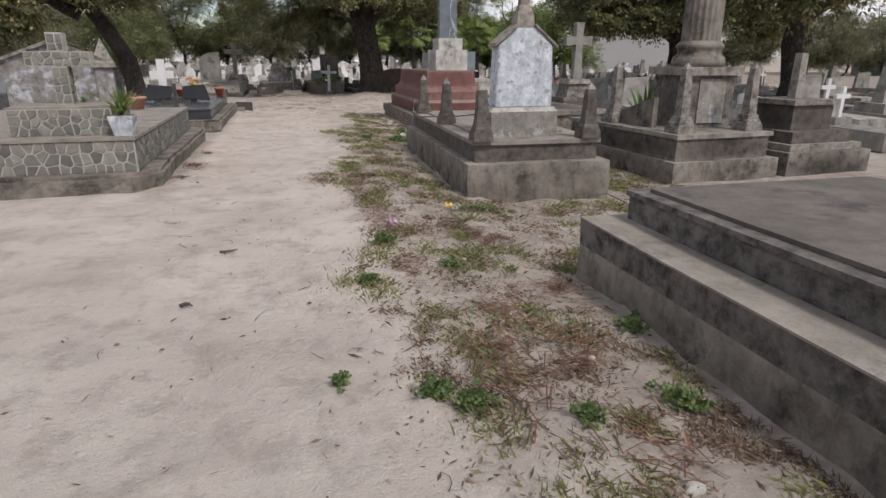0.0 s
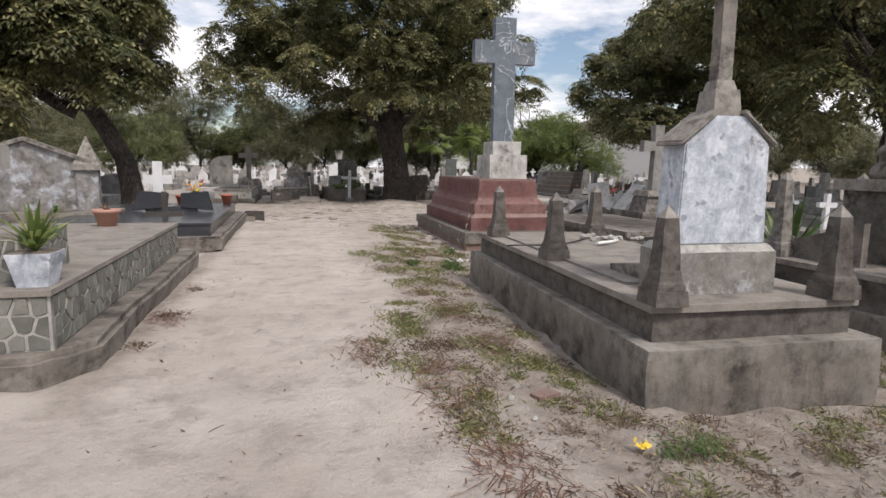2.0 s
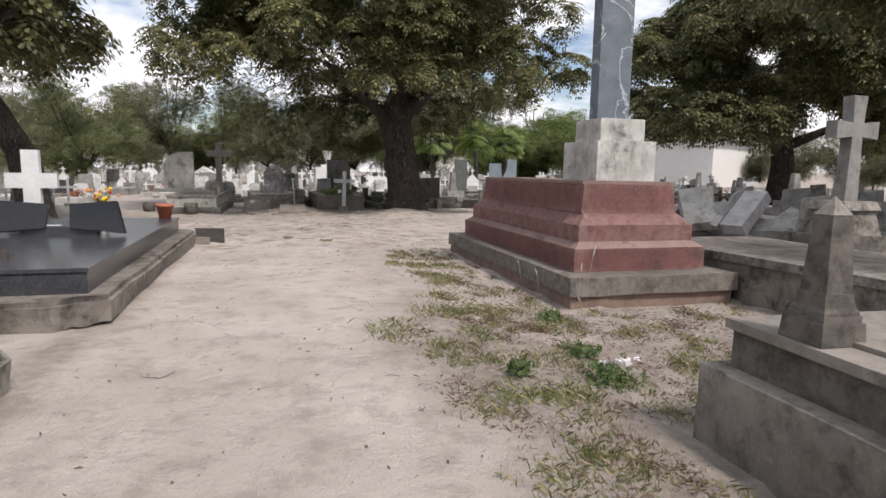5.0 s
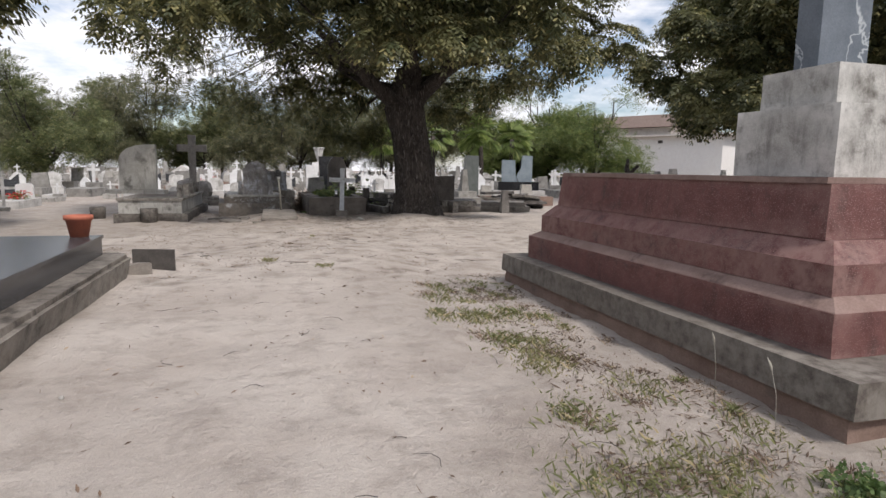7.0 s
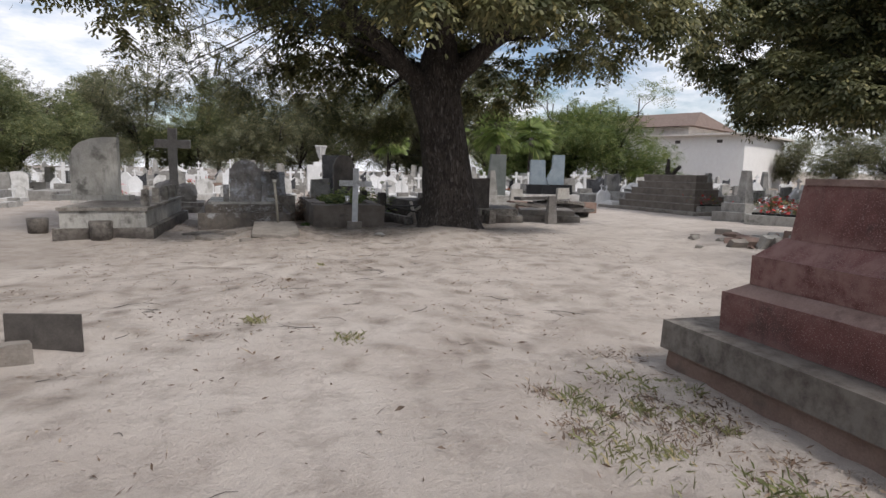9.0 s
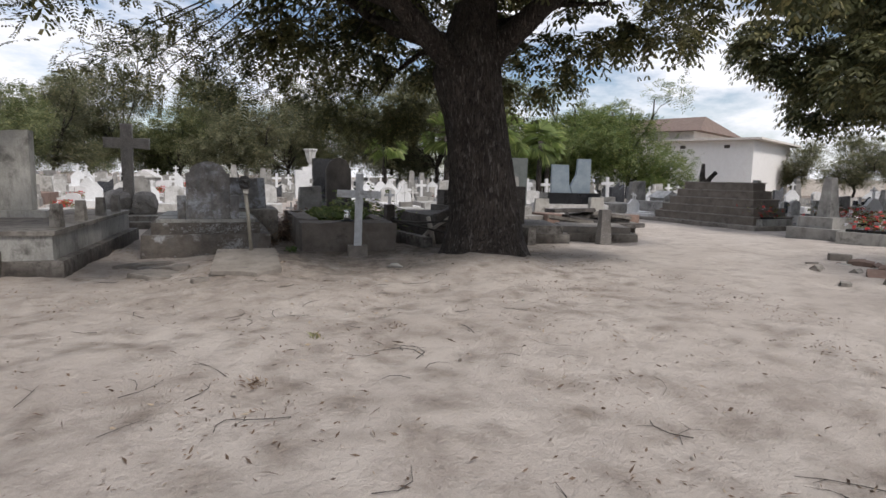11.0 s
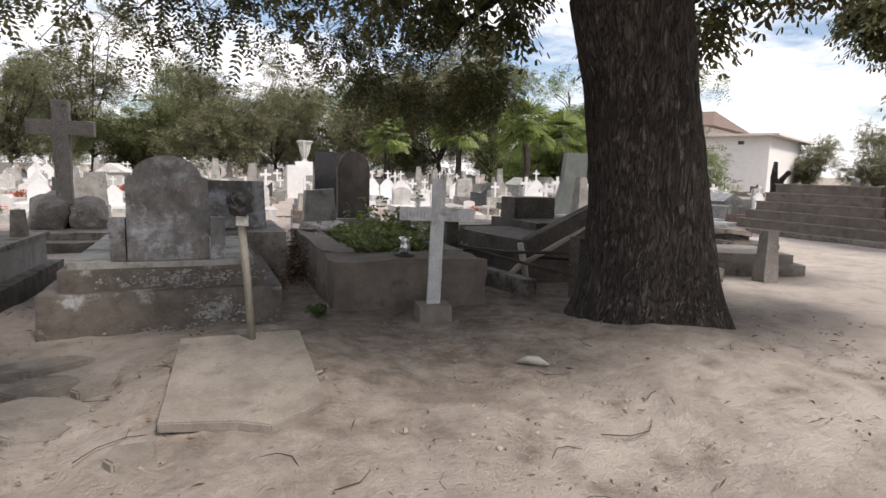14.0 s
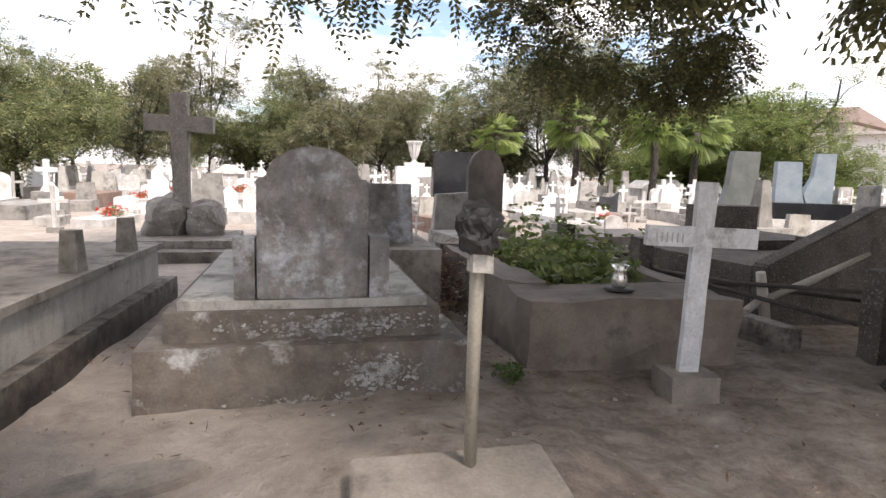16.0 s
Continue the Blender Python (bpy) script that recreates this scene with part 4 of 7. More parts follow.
def strap_leaves(parent, name, n, length, width, mat, z, seed, spread=0.9):
    rng = np.random.default_rng(seed)
    res = []
    for i in range(n):
        a, tilt, ln = rng.uniform(0, 6.283), rng.uniform(0.15, spread), length * rng.uniform(0.6, 1.1)
        d = np.array((math.cos(a), math.sin(a), 0))
        s = np.array((-math.sin(a), math.cos(a), 0))
        last = None
        for k in range(6):
            u = k / 5
            p = d * ln * math.sin(tilt) * u * (1 + 0.5 * u) + np.array((0, 0, z + ln * math.cos(tilt) * u - 0.35 * ln * tilt * u * u))
            w = s * width * (0.5 + 1.6 * u * (1 - u) * 2) * (1 - u) ** 0.4 * 0.6 + s * 1e-3
            cur = (p - w, p + w)
            if last is not None:
                res.append((last[0], last[1], cur[1], cur[0]))
            last = cur
    return quads(name, np.array(res), mat, parent)


def planter_white():
    e = thing("square_planter", -2.11, 12.70, 0.765, 0, "chipped white-painted square concrete planter with a strap-leaved plant", "planter")
    bm = bmesh.new()
    prism(bm, [(-0.11, -0.11), (0.11, -0.11), (0.11, 0.11), (-0.11, 0.11)], 0.002, 0.27, -0.05)
    part("tub", worn(bm, 0.012, 0.004, 1), LIME, e)
    slab("soil", (-0.145, 0.145, -0.145, 0.145, 0.262, 0.277), EARTH, e, cuts=0)
    strap_leaves(e, "leaves", 30, 0.46, 0.034, LEAF_B, 0.27, 3)
    for o in e.children:
        if o.name.startswith("leaves"):
            tagged(o, "yellow-green strap leaves")


planter_white()


def flower_pot(x, y, z, r, h, mat, lbl, plant=None, seed=1):
    e = thing("flower_pot", x, y, z, seed * 40, lbl, "flower pot", "terracotta flower pots")
    part("pot", lathe([(r * 0.62, 0.002), (r * 0.88, h * 0.80), (r * 1.0, h * 0.80), (r * 1.0, h), (r * 0.86, h), (r * 0.80, h * 0.85)], 20), mat, e)
    if plant:
        strap_leaves(e, "plant", 22, plant, 0.02, DRY, h * 0.85, seed)
    return e


def tomb_granite():
    e = thing("dark_granite_tomb", -1.50, 19.65, 0.0, 1.2, "low tomb with a polished dark granite slab on a concrete kerb", "tomb")
    curb(e, [(-4.0, -0.02), (-0.5, -0.02), (-0.05, 0.25), (0.05, 6.65), (-0.1, 6.85), (-4.0, 6.85)], 0.0, 0.30, 4)
    slab("slab_side", (-3.4, -0.28, 0.35, 6.62, 0.25, 0.52), BLACK, e, cuts=0, rough=0, bevel=0.006)
    slab("slab_top", (-3.42, -0.26, 0.33, 6.64, 0.52, 0.56), BLACK, e, cuts=0, rough=0, bevel=0.01)
    c = thing("white_cross_monument", -3.46, 23.54, 0.56, 4, "thick bright white cross on a small white stepped foot", "cross")
    slab("foot", (-0.30, 0.30, -0.15, 0.15, 0.002, 0.10), WHITEB, c, cuts=0, rough=0)
    bm = cross_bm(1.12, 0.66, 0.22, 0.12, 0.60)
    bmesh.ops.translate(bm, vec=(0, 0, 0.10), verts=bm.verts)
    part("cross", bm, WHITEB, c)
    b = thing("open_book_tablet", -3.03, 23.1, 0.56, -4, "two slanting polished dark granite tablets, like an open book", "tablet")
    for sx in (-1, 1):
        o = [(sx * 0.16, 0.10), (sx * 0.95, 0.04), (sx * 0.78, 0.52), (sx * 0.12, 0.46)]
        bm = panel_bm(o if sx > 0 else o[::-1], -0.03, 0.03, 0.004, 0)
        bmesh.ops.rotate(bm, matrix=Euler((radians(-18), 0, radians(-sx * 8))).to_matrix(), verts=bm.verts)
        part("tablet", bm, JET, b)
    slab("tablet_rest", (-0.5, 0.5, 0.02, 0.2, 0.002, 0.12), BLACK, b, cuts=0, rough=0)
    d = thing("dark_wooden_cross", -2.46, 19.2, 0.0, -6, "small dark weathered wooden cross standing between the tombs", "cross")
    part("cross", cross_bm(1.22, 0.66, 0.085, 0.05, 0.66, 0, 0.004), WOODD, d)
    flower_pot(-2.13, 26.1, 0.56, 0.17, 0.28, TERRA, "plain orange terracotta pot on the granite tomb", seed=2)
    flower_pot(-3.35, 25.9, 0.56, 0.16, 0.26, TERRA, "empty orange terracotta pot on the dark slab", seed=3)
    flower_pot(-2.95, 17.5, 0.765, 0.20, 0.26, PINKPOT, "faded pink terracotta pot with dry stems", 0.16, 4)
    v = thing("silver_flower_vase", -2.65, 23.9, 0.56, 0, "silver vase of red, orange and yellow cut flowers", "vase")
    part("vase", lathe([(0.09, 0.002), (0.09, 0.02), (0.04, 0.05), (0.09, 0.14), (0.10, 0.20), (0.06, 0.27), (0.085, 0.33)], 18), SILVER, v)
    strap_leaves(v, "stems", 26, 0.36, 0.018, WEED, 0.30, 8, 0.6)
    rng = random.Random(4)
    for k in range(26):
        bm = bmesh.new()
        bmesh.ops.create_icosphere(bm, subdivisions=1, radius=rng.uniform(0.02, 0.035))
        o = part("bloom", bm, (YELP, ORAP, REDP, YELP)[k % 4], v)
        o.location = (rng.gauss(0, 0.09), rng.gauss(0, 0.09), rng.uniform(0.44, 0.66))


tomb_granite()


def mausoleum():
    e = thing("gabled_wall_tomb", -6.05, 22.75, 0.0, 12, "weathered gabled concrete wall tomb streaked black and white", "tomb")
    o = [(-1.2, 0), (1.2, 0), (1.2, 1.72), (0.0, 2.18), (-1.2, 1.72)]
    part("gable_wall", panel_bm(o, 0, 0.35, 0.015, 0.01), STELE, e)
    for sx in (-1, 1):
        o = [(sx * 1.32, 1.67), (sx * 1.32, 1.77), (0, 2.29), (0, 2.185)]
        part("coping", panel_bm(o if sx < 0 else o[::-1], -0.1, 0.45, 0.01, 0.004), CONC_D, e)
    p = thing("pyramid_topped_pillar", -4.9, 23.15, 0.0, 10, "square weathered stone pillar with a pyramid cap beside the wall tomb", "pillar")
    slab("base", (-0.38, 0.38, -0.38, 0.38, -0.1, 0.5), CONC_D, p, cuts=1)
    slab("shaft", (-0.23, 0.23, -0.23, 0.23, 0.5, 1.55), STELE, p, cuts=2, rough=0.008)
    slab("cap_moulding", (-0.30, 0.30, -0.30, 0.30, 1.55, 1.68), CONC, p, cuts=1)
    bm = bmesh.new()
    lo = [bm.verts.new((a * 0.27, b * 0.27, 1.68)) for a, b in ((-1, -1), (1, -1), (1, 1), (-1, 1))]
    t = bm.verts.new((0, 0, 2.35))
    bm.faces.new(lo[::-1])
    for i in range(4):
        bm.faces.new((lo[i], lo[(i + 1) % 4], t))
    part("pyramid_cap", bm, CONC, p)
    w = thing("low_stone_border", -5.3, 22.2, 0, 6, "low weathered stone grave border with old greenery", "grave border")
    slab("border", (-1.6, 1.2, -0.2, 1.2, -0.1, 0.62), CONC, w, cuts=3, rough=0.015)
    strap_leaves(w, "greenery", 60, 0.22, 0.03, WEED, 0.60, 12, 1.3)


mausoleum()


def tomb_pedestal():
    e = thing("dark_pedestal_tomb", 9.35, 11.9, -0.05, 4, "dark stepped tomb with a square pedestal and thin broken shaft", "tomb")
    slab("lower_step", (-0.98, 0.95, 0, 3.2, -0.35, 0.30), CONC_D, e, cuts=3, rough=0.01, bevel=0.02)
    slab("coping", (-0.86, 0.83, 0.10, 3.1, 0.30, 0.42), CONC, e, cuts=3, rough=0.008, bevel=0.015)
    slab("upper_step", (-0.72, 0.69, 0.22, 3.0, 0.42, 0.62), OBEL, e, cuts=3, rough=0.008)
    slab("pedestal", (-0.48, 0.46, 0.5, 1.4, 0.62, 1.06), OBEL, e, cuts=2, rough=0.008)
    slab("pedestal_cap", (-0.54, 0.52, 0.44, 1.46, 1.06, 1.15), CONC_D, e, cuts=2, rough=0.006, bevel=0.015)
    part("shaft", worn(box(bmesh.new(), -0.09, 0.09, 0.86, 1.04, 1.15, 1.95, 0.015), 0.012, 0.006, 2), CONC, e)


tomb_pedestal()


def tomb_cross_right():
    e = thing("stepped_cross_tomb", 8.9, 21.0, -0.05, 2, "tall pale stone cross on a dark stepped pedestal", "cross")
    slab("lowest_step", (-0.95, 0.75, -0.7, 1.4, -0.3, 0.38), CONC_D, e, cuts=2)
    slab("middle_step", (-0.62, 0.55, -0.45, 0.6, 0.38, 0.72), CONC_D, e, cuts=2, shrink=0.05)
    slab("upper_step", (-0.45, 0.42, -0.34, 0.42, 0.72, 1.12), CONC_D, e, cuts=1, shrink=0.08)
    slab("cap", (-0.40, 0.38, -0.33, 0.38, 1.12, 1.26), CONC, e, cuts=1, shrink=0.05)
    bm = cross_bm(1.65, 0.88, 0.22, 0.20, 0.68, 0.03, 0.006)
    bmesh.ops.translate(bm, vec=(0, 0, 1.26), verts=bm.verts)
    part("cross", bm, GREYST, e)
    f = thing("low_grey_tomb", 6.6, 17.9, -0.05, 4, "low grey concrete tomb with a dark moulded lid edge", "tomb")
    slab("base", (-0.3, 1.9, 0, 4.2, -0.3, 0.45), CONC, f, cuts=3, rough=0.01)
    slab("lid", (-0.36, 1.96, -0.06, 4.26, 0.45, 0.56), CONC_D, f, cuts=3, rough=0.006)
    g = thing("broken_slab_heap", 11.1, 26.8, -0.05, 0, "heap of broken grey and white slabs and rubble", "rubble")
    part("leaning_slab", panel_bm([(-0.1, 0.1), (1.15, 0.2), (0.95, 1.35), (0.55, 1.15)], -0.3, -0.18, 0.02, 0.01), CONC_L, g, "big broken pale slab leaning on the heap")
    rng = random.Random(9)
    for k in range(34):
        bm = bmesh.new()
        a, b, c = rng.uniform(0.2, 0.75), rng.uniform(0.15, 0.5), rng.uniform(0.06, 0.16)
        box(bm, -a, a, -b, b, -c, c)
        worn(bm, 0.01, 0.03, 1, k)
        o = part("fragment", bm, (GREYST, CONC_L, WHITE)[k % 3], g)
        d = rng.random() ** 0.5
        o.matrix_basis = pose(rng.gauss(0, 0.9), rng.gauss(0, 1.0), 0.15 + 1.0 * (1 - d) * rng.random() + 0.1, rng.uniform(-50, 50), rng.uniform(-50, 50), rng.uniform(0, 360))


tomb_cross_right()


# ---- the graves round the big tree ----
def end_graves():
    e = thing("round_headed_stele_tomb", -1.22, 35.85, 0.0, 3.5, "two-stepped stained concrete tomb with a broad ledge beneath the tree", "tomb")
    slab("lower_step", (0, 2.05, 0, 2.9, -0.25, 0.43), SCAR, e, "stained concrete step with whitewash scars", cuts=4, rough=0.012, bevel=0.02)
    slab("upper_step", (0.15, 1.88, 0.14, 2.7, 0.43, 0.62), SCAR, e, cuts=3, rough=0.008, bevel=0.02)
    slab("ledge", (0.22, 1.80, 0.20, 2.6, 0.62, 0.68), CONC_L, e, cuts=3, rough=0.006, bevel=0.015)
    s = thing("round_headed_headstone", -0.19, 36.2, 0.68, 3.5, "broad round-headed headstone of blotched grey whitewashed concrete", "headstone")
    part("stone", panel_bm(arch(0.70, 0.98, 0.20, 0.06, 13), -0.09, 0.10, 0.012, 0.006), STELE, s)
    for sx in (-0.43, 0.43):
        slab("side_block", (sx - 0.065, sx + 0.065, -0.07, 0.10, 0.002, 0.40), STELE, s, cuts=1, rough=0.006)
    b = thing("square_back_headstone", 0.25, 38.7, 0.0, 3, "square-topped grey concrete headstone on a raised tomb", "headstone")
    slab("tomb", (-0.8, 0.75, -0.5, 1.5, -0.2, 0.72), CONC, b, cuts=2, rough=0.01)
    slab("stone", (-0.42, 0.55, 0.1, 0.3, 0.72, 1.38), STELE, b, cuts=2, rough=0.005, shrink=0.03)
    # fallen slab and the stake
    f = thing("fallen_cement_slab", 0.45, 34.02, 0.20, 2, "broken pale cement slab lying on the sand", "slab")
    bm = bmesh.new()
    prism(bm, [(-0.46, -0.55), (-0.05, -0.62), (0.12, -0.70), (0.34, -0.60), (0.46, -0.48), (0.44, 0.62), (-0.40, 0.60)], 0.0, 0.065)
    bmesh.ops.rotate(bm, matrix=Euler((radians(7.5), 0, 0)).to_matrix(), verts=bm.verts)
    part("slab", worn(bm, 0.008, 0.004, 0), CONC_T, f)
    k = thing("wooden_stake", 0.50, 34.52, 0.29, 0, "thin pale weathered wooden stake with a dark cap", "stake")
    part("post", tube(bmesh.new(), [(0.02, 0, 0), (-0.01, -0.12, 0.5), (-0.05, -0.3, 0.98)], 0.027, 4), WOODG, k)
    part("rag", worn(box(bmesh.new(), -0.085, -0.01, -0.325, -0.255, 0.895, 0.965), 0.02, 0.03, 2), CONC_L, k, "crumpled pale rag")
    bm = bmesh.new()
    bmesh.ops.create_icosphere(bm, subdivisions=4, radius=0.078, matrix=Matrix.Translation((-0.05, -0.3, 1.05)) @ Matrix.Diagonal((1, 1, 1.15, 1)))
    for v in bm.verts:
        v.co += noise.noise_vector(v.co * 22) * 0.030 + noise.noise_vector(v.co * 60) * 0.012
    part("cap", bm, CABLE, k, "dark rotten cap")
    def patch(cx, cz, w, h, y, count, seed):
        """Many small crusts of old whitewash, thickest in the middle of the patch."""
        rg = random.Random(seed)
        bm = bmesh.new()
        for k in range(count):
            u, v, q, a0 = rg.gauss(cx, w / 4), rg.gauss(cz, h / 4), 0.003 + 0.013 * rg.random() ** 3, rg.uniform(0, 6.3)
            if abs(v - cz) < h * 0.55:
                f = bm.faces.new([bm.verts.new((u + q * 1.5 * math.cos(a0 + i * 1.05) * rg.uniform(0.6, 1.2), y, v + q * math.sin(a0 + i * 1.05) * rg.uniform(0.6, 1.2))) for i in range(6)])
                f.normal_update()
                if f.normal.y > 0:
                    f.normal_flip()
        part("whitewash_crust", bm, SCRAPE, e, "crumbs of old whitewash", "stuff")

    patch(1.47, 0.235, 0.46, 0.26, -0.013, 520, 3)
    patch(1.10, 0.06, 1.10, 0.12, -0.013, 260, 5)
    patch(1.25, 0.525, 1.20, 0.16, 0.127, 620, 9)
    for i, (x, y, z, rz, w, l) in enumerate(((-0.83, 34.54, 0.02, 20, 0.50, 0.36), (-0.72, 33.95, 0.01, -15, 0.60, 0.55), (-1.05, 35.0, 0.02, 8, 0.80, 0.28), (-0.45, 34.35, 0.015, 40, 0.32, 0.26), (-0.1, 33.3, 0.0, 12, 0.26, 0.22))):
        rg = random.Random(i + 4)
        t = thing("buried_slab_piece", x, y, float(ground_z(x, y)) + z, rz, "broken grey cement slab half sunk in the sandy soil", "slab", "half-buried slab pieces")
        o = [(w / 2 * math.cos(a) * q, l / 2 * math.sin(a) * q) for a, q in ((2 * math.pi * k / 9, rg.uniform(0.85, 1.2)) for k in range(9))]
        bm = prism(bmesh.new(), o, -0.06, 0.035)
        bmesh.ops.rotate(bm, matrix=Euler((rg.uniform(-0.07, 0.07), rg.uniform(-0.07, 0.07), 0)).to_matrix(), verts=bm.verts)
        part("slab", worn(bm, 0.012, 0.012, 2, i), CONC_T, t)
    # white cross
    w = thing("white_wooden_cross", 2.33, 35.82, 0.02, -4, "white-painted weathered wooden cross in a cement foot", "cross")
    slab("foot", (-0.17, 0.17, -0.15, 0.15, -0.03, 0.20), CONC_T, w, cuts=1, rough=0.01, bevel=0.015)
    bm = cross_bm(1.30, 0.78, 0.135, 0.05, 0.72, 0.0, 0.006)
    bmesh.ops.translate(bm, vec=(0, 0, 0.19), verts=bm.verts)
    o = part("cross", bm, WPAINT, w)
    o.rotation_euler = (0, radians(1.5), 0)
    # planter grave with ivy
    g = thing("planted_grave", 2.15, 37.4, 0.0, 2, "rounded rendered concrete grave trough full of leafy plants", "grave")
    for nm, (x0, x1, y0, y1) in (("front_wall", (-0.80, 1.0, -0.98, -0.30)), ("side_wall", (-0.80, -0.42, -0.30, 2.2)), ("side_wall", (0.72, 1.0, -0.30, 2.2)), ("back_wall", (-0.85, 1.0, 2.2, 2.4))):
        slab(nm, (x0, x1, y0, y1, -0.2, 0.61 if y0 > -0.9 else 0.58), STEPS, g, cuts=4, rough=0.05, bevel=0.22 if y0 < -0.9 else 0.10)
    slab("soil", (-0.42, 0.72, -0.30, 2.2, 0.1, 0.50), EARTH, g, cuts=2, rough=0.02)
    rng = np.random.default_rng(6)
    c = np.stack((rng.uniform(-0.4, 0.72, 620), rng.uniform(-0.25, 2.1, 620), 0.50 + rng.random(620) ** 2 * 0.20), 1)
    quads("leaves", sprays(rng, c, rng.normal(0, 0.5, c.shape) + (0, 0, 0.4), 0.14, 3, 0.10, 0.035), LEAF_M, g, "broad green leaves")
    v = thing("silver_grave_vase", 2.28, 36.78, 0.585, 0, "small crumpled silver vase on the grave edge", "vase")
    part("saucer", lathe([(0.11, 0.002), (0.13, 0.015), (0.12, 0.025)], 14), CABLE, v)
    part("vase", lathe([(0.05, 0.026), (0.07, 0.05), (0.065, 0.12), (0.05, 0.17), (0.075, 0.22)], 12), SILVER, v)
    for sx in (-1,):
        for k in range(6):
            t = slab("letter_bar", (sx * 0.23 - 0.10 + k * 0.036, sx * 0.23 - 0.092 + k * 0.036, -0.0300, -0.0262, 1.085, 1.15), LETTER, w, "dark worn letter stroke", 0, 0, 0)
            t.rotation_euler = (0, radians(1.5), 0)
    b = thing("dark_rounded_headstone", 3.2, 45.3, 0, 8, "dark moss-blackened round-topped headstone behind the planted grave", "headstone")
    part("stone", panel_bm(arch(0.84, 2.05, 0.35, 0.05, 13), -0.1, 0.12, 0.02, 0.012), WOODD, b)
    slab("foot", (-0.6, 0.6, -0.5, 0.4, -0.1, 0.35), CONC, b, cuts=2, rough=0.02)
    d = thing("dry_bush", 1.05, 39.3, 0.0, 0, "heap of dry brown cut bushes between the graves", "bush")
    c = np.stack((rng.normal(0, 0.36, 1600), rng.normal(0, 0.7, 1600), np.abs(rng.normal(0, 0.24, 1600)) + 0.03), 1)
    quads("twig_tangle", sprays(rng, c, rng.normal(0, 1, c.shape), 0.2, 3, 0.08, 0.010), DRY, d, "dry brown leaves", "stuff")
    d = thing("ivy_clump", 3.0, 40.0, 0.0, 0, "tangle of green creeping leaves behind the planted grave", "plant")
    c = np.stack((rng.normal(0, 0.45, 700), rng.normal(0, 0.6, 700), np.abs(rng.normal(0, 0.35, 700)) + 0.1), 1)
    quads("leaves", sprays(rng, c, rng.normal(0, 1, c.shape), 0.16, 3, 0.09, 0.035), LEAF_M, d, "", "stuff")
    # left grave with balustrade
    l = thing("rendered_wall_tomb", -3.30, 33.95, 0.0, 0, "long rendered concrete tomb with short posts along its edge", "tomb")
    slab("plinth", (-0.3, 1.45, 0.2, 5.35, -0.2, 0.26), CONC_D, l, cuts=3, rough=0.012)
    slab("wall", (-0.2, 1.30, 0.32, 5.2, 0.26, 0.60), CONC_L, l, "pale streaked wall", cuts=3, rough=0.006)
    slab("coping", (-0.24, 1.34, 0.28, 5.24, 0.60, 0.66), CONC, l, cuts=3, rough=0.006)
    for i, y in enumerate((0.9, 2.1, 3.35, 4.55)):
        q = l.matrix_basis @ Vector((1.20, y, 0.66))
        t = thing("short_post", q.x, q.y, q.z, -6, "short round-topped concrete post on the tomb edge", "post", "posts on the tomb edge")
        slab("post", (-0.075, 0.075, -0.075, 0.075, 0.002, 0.33), CONC, t, cuts=1, rough=0.008, bevel=0.02, shrink=0.015)
    h = thing("scroll_topped_headstone", -3.52, 37.0, 0.66, -3, "broad headstone with a swept curved top and streaked face", "headstone")
    o = [(-0.50, 0.12), (0.50, 0.12), (0.50, 1.46), (0.22, 1.45), (-0.05, 1.41), (-0.28, 1.32), (-0.42, 1.18), (-0.50, 0.98)]
    part("stone", panel_bm(o, -0.12, 0.12, 0.01, 0.004), CONC_L, h)
    slab("base", (-0.85, 0.75, -0.25, 0.25, 0.002, 0.12), CONC_L, h, cuts=1)
    for x, y, r, hh in ((-2.75, 34.1, 0.21, 0.42), (-4.3, 35.6, 0.2, 0.36), (-3.3, 34.8, 0.24, 0.2)):
        t = thing("round_grey_stump", x, y, -0.02, 0, "squat round concrete stump on the sand", "bollard", "stumps by the wall tomb")
        bm = lathe([(r * 0.85, 0), (r, hh * 0.7), (r * 1.02, hh), (r * 0.85, hh + 0.02)], 14)
        part("stump", worn(bm, 0, 0.02, 0), CONC_D, t)
    r = thing("rough_granite_cross", -2.75, 43.3, 0, 4, "tall rough granite cross rising from two hewn boulders on steps", "cross")
    for nm, cx, w, h, sd in (("boulder", -0.30, 0.43, 0.86, 1), ("boulder", 0.38, 0.37, 0.78, 2)):
        bm = bmesh.new()
        bmesh.ops.create_cube(bm, size=1.0, matrix=Matrix.Translation((cx, 0.05 * sd, 0.12 + h / 2)) @ Matrix.Diagonal((w * 1.65, 0.8, h, 1)))
        bmesh.ops.subdivide_edges(bm, edges=bm.edges[:], cuts=9, use_grid_fill=True)
        for v2 in bm.verts:
            q = (v2.co - Vector((cx, 0, 0.12 + h / 2)))
            k = 1 - 0.55 * max(0.0, Vector((q.x / w, q.y / 0.45, q.z / h * 1.6)).length - 0.85)
            v2.co = Vector((cx, 0, 0.12 + h / 2)) + q * k
            v2.co += noise.noise_vector(v2.co * 3.1 + Vector((sd * 7, 0, 0))) * 0.11 + noise.noise_vector(v2.co * 9.0) * 0.04
        part(nm, bm, GRANITE, r)
    bm = cross_bm(1.95, 1.10, 0.27, 0.25, 0.735, 0.0, 0.03)
    bmesh.ops.translate(bm, vec=(0, -0.1, 0.78), verts=bm.verts)
    part("cross", bm, GRANITE, r)
    slab("foot", (-1.0, 1.1, -1.5, 0.8, -0.1, 0.18), CONC, r, cuts=2, rough=0.02)
    slab("step", (-0.85, 0.95, -1.1, 0.7, 0.18, 0.30), CONC, r, cuts=2, rough=0.02)
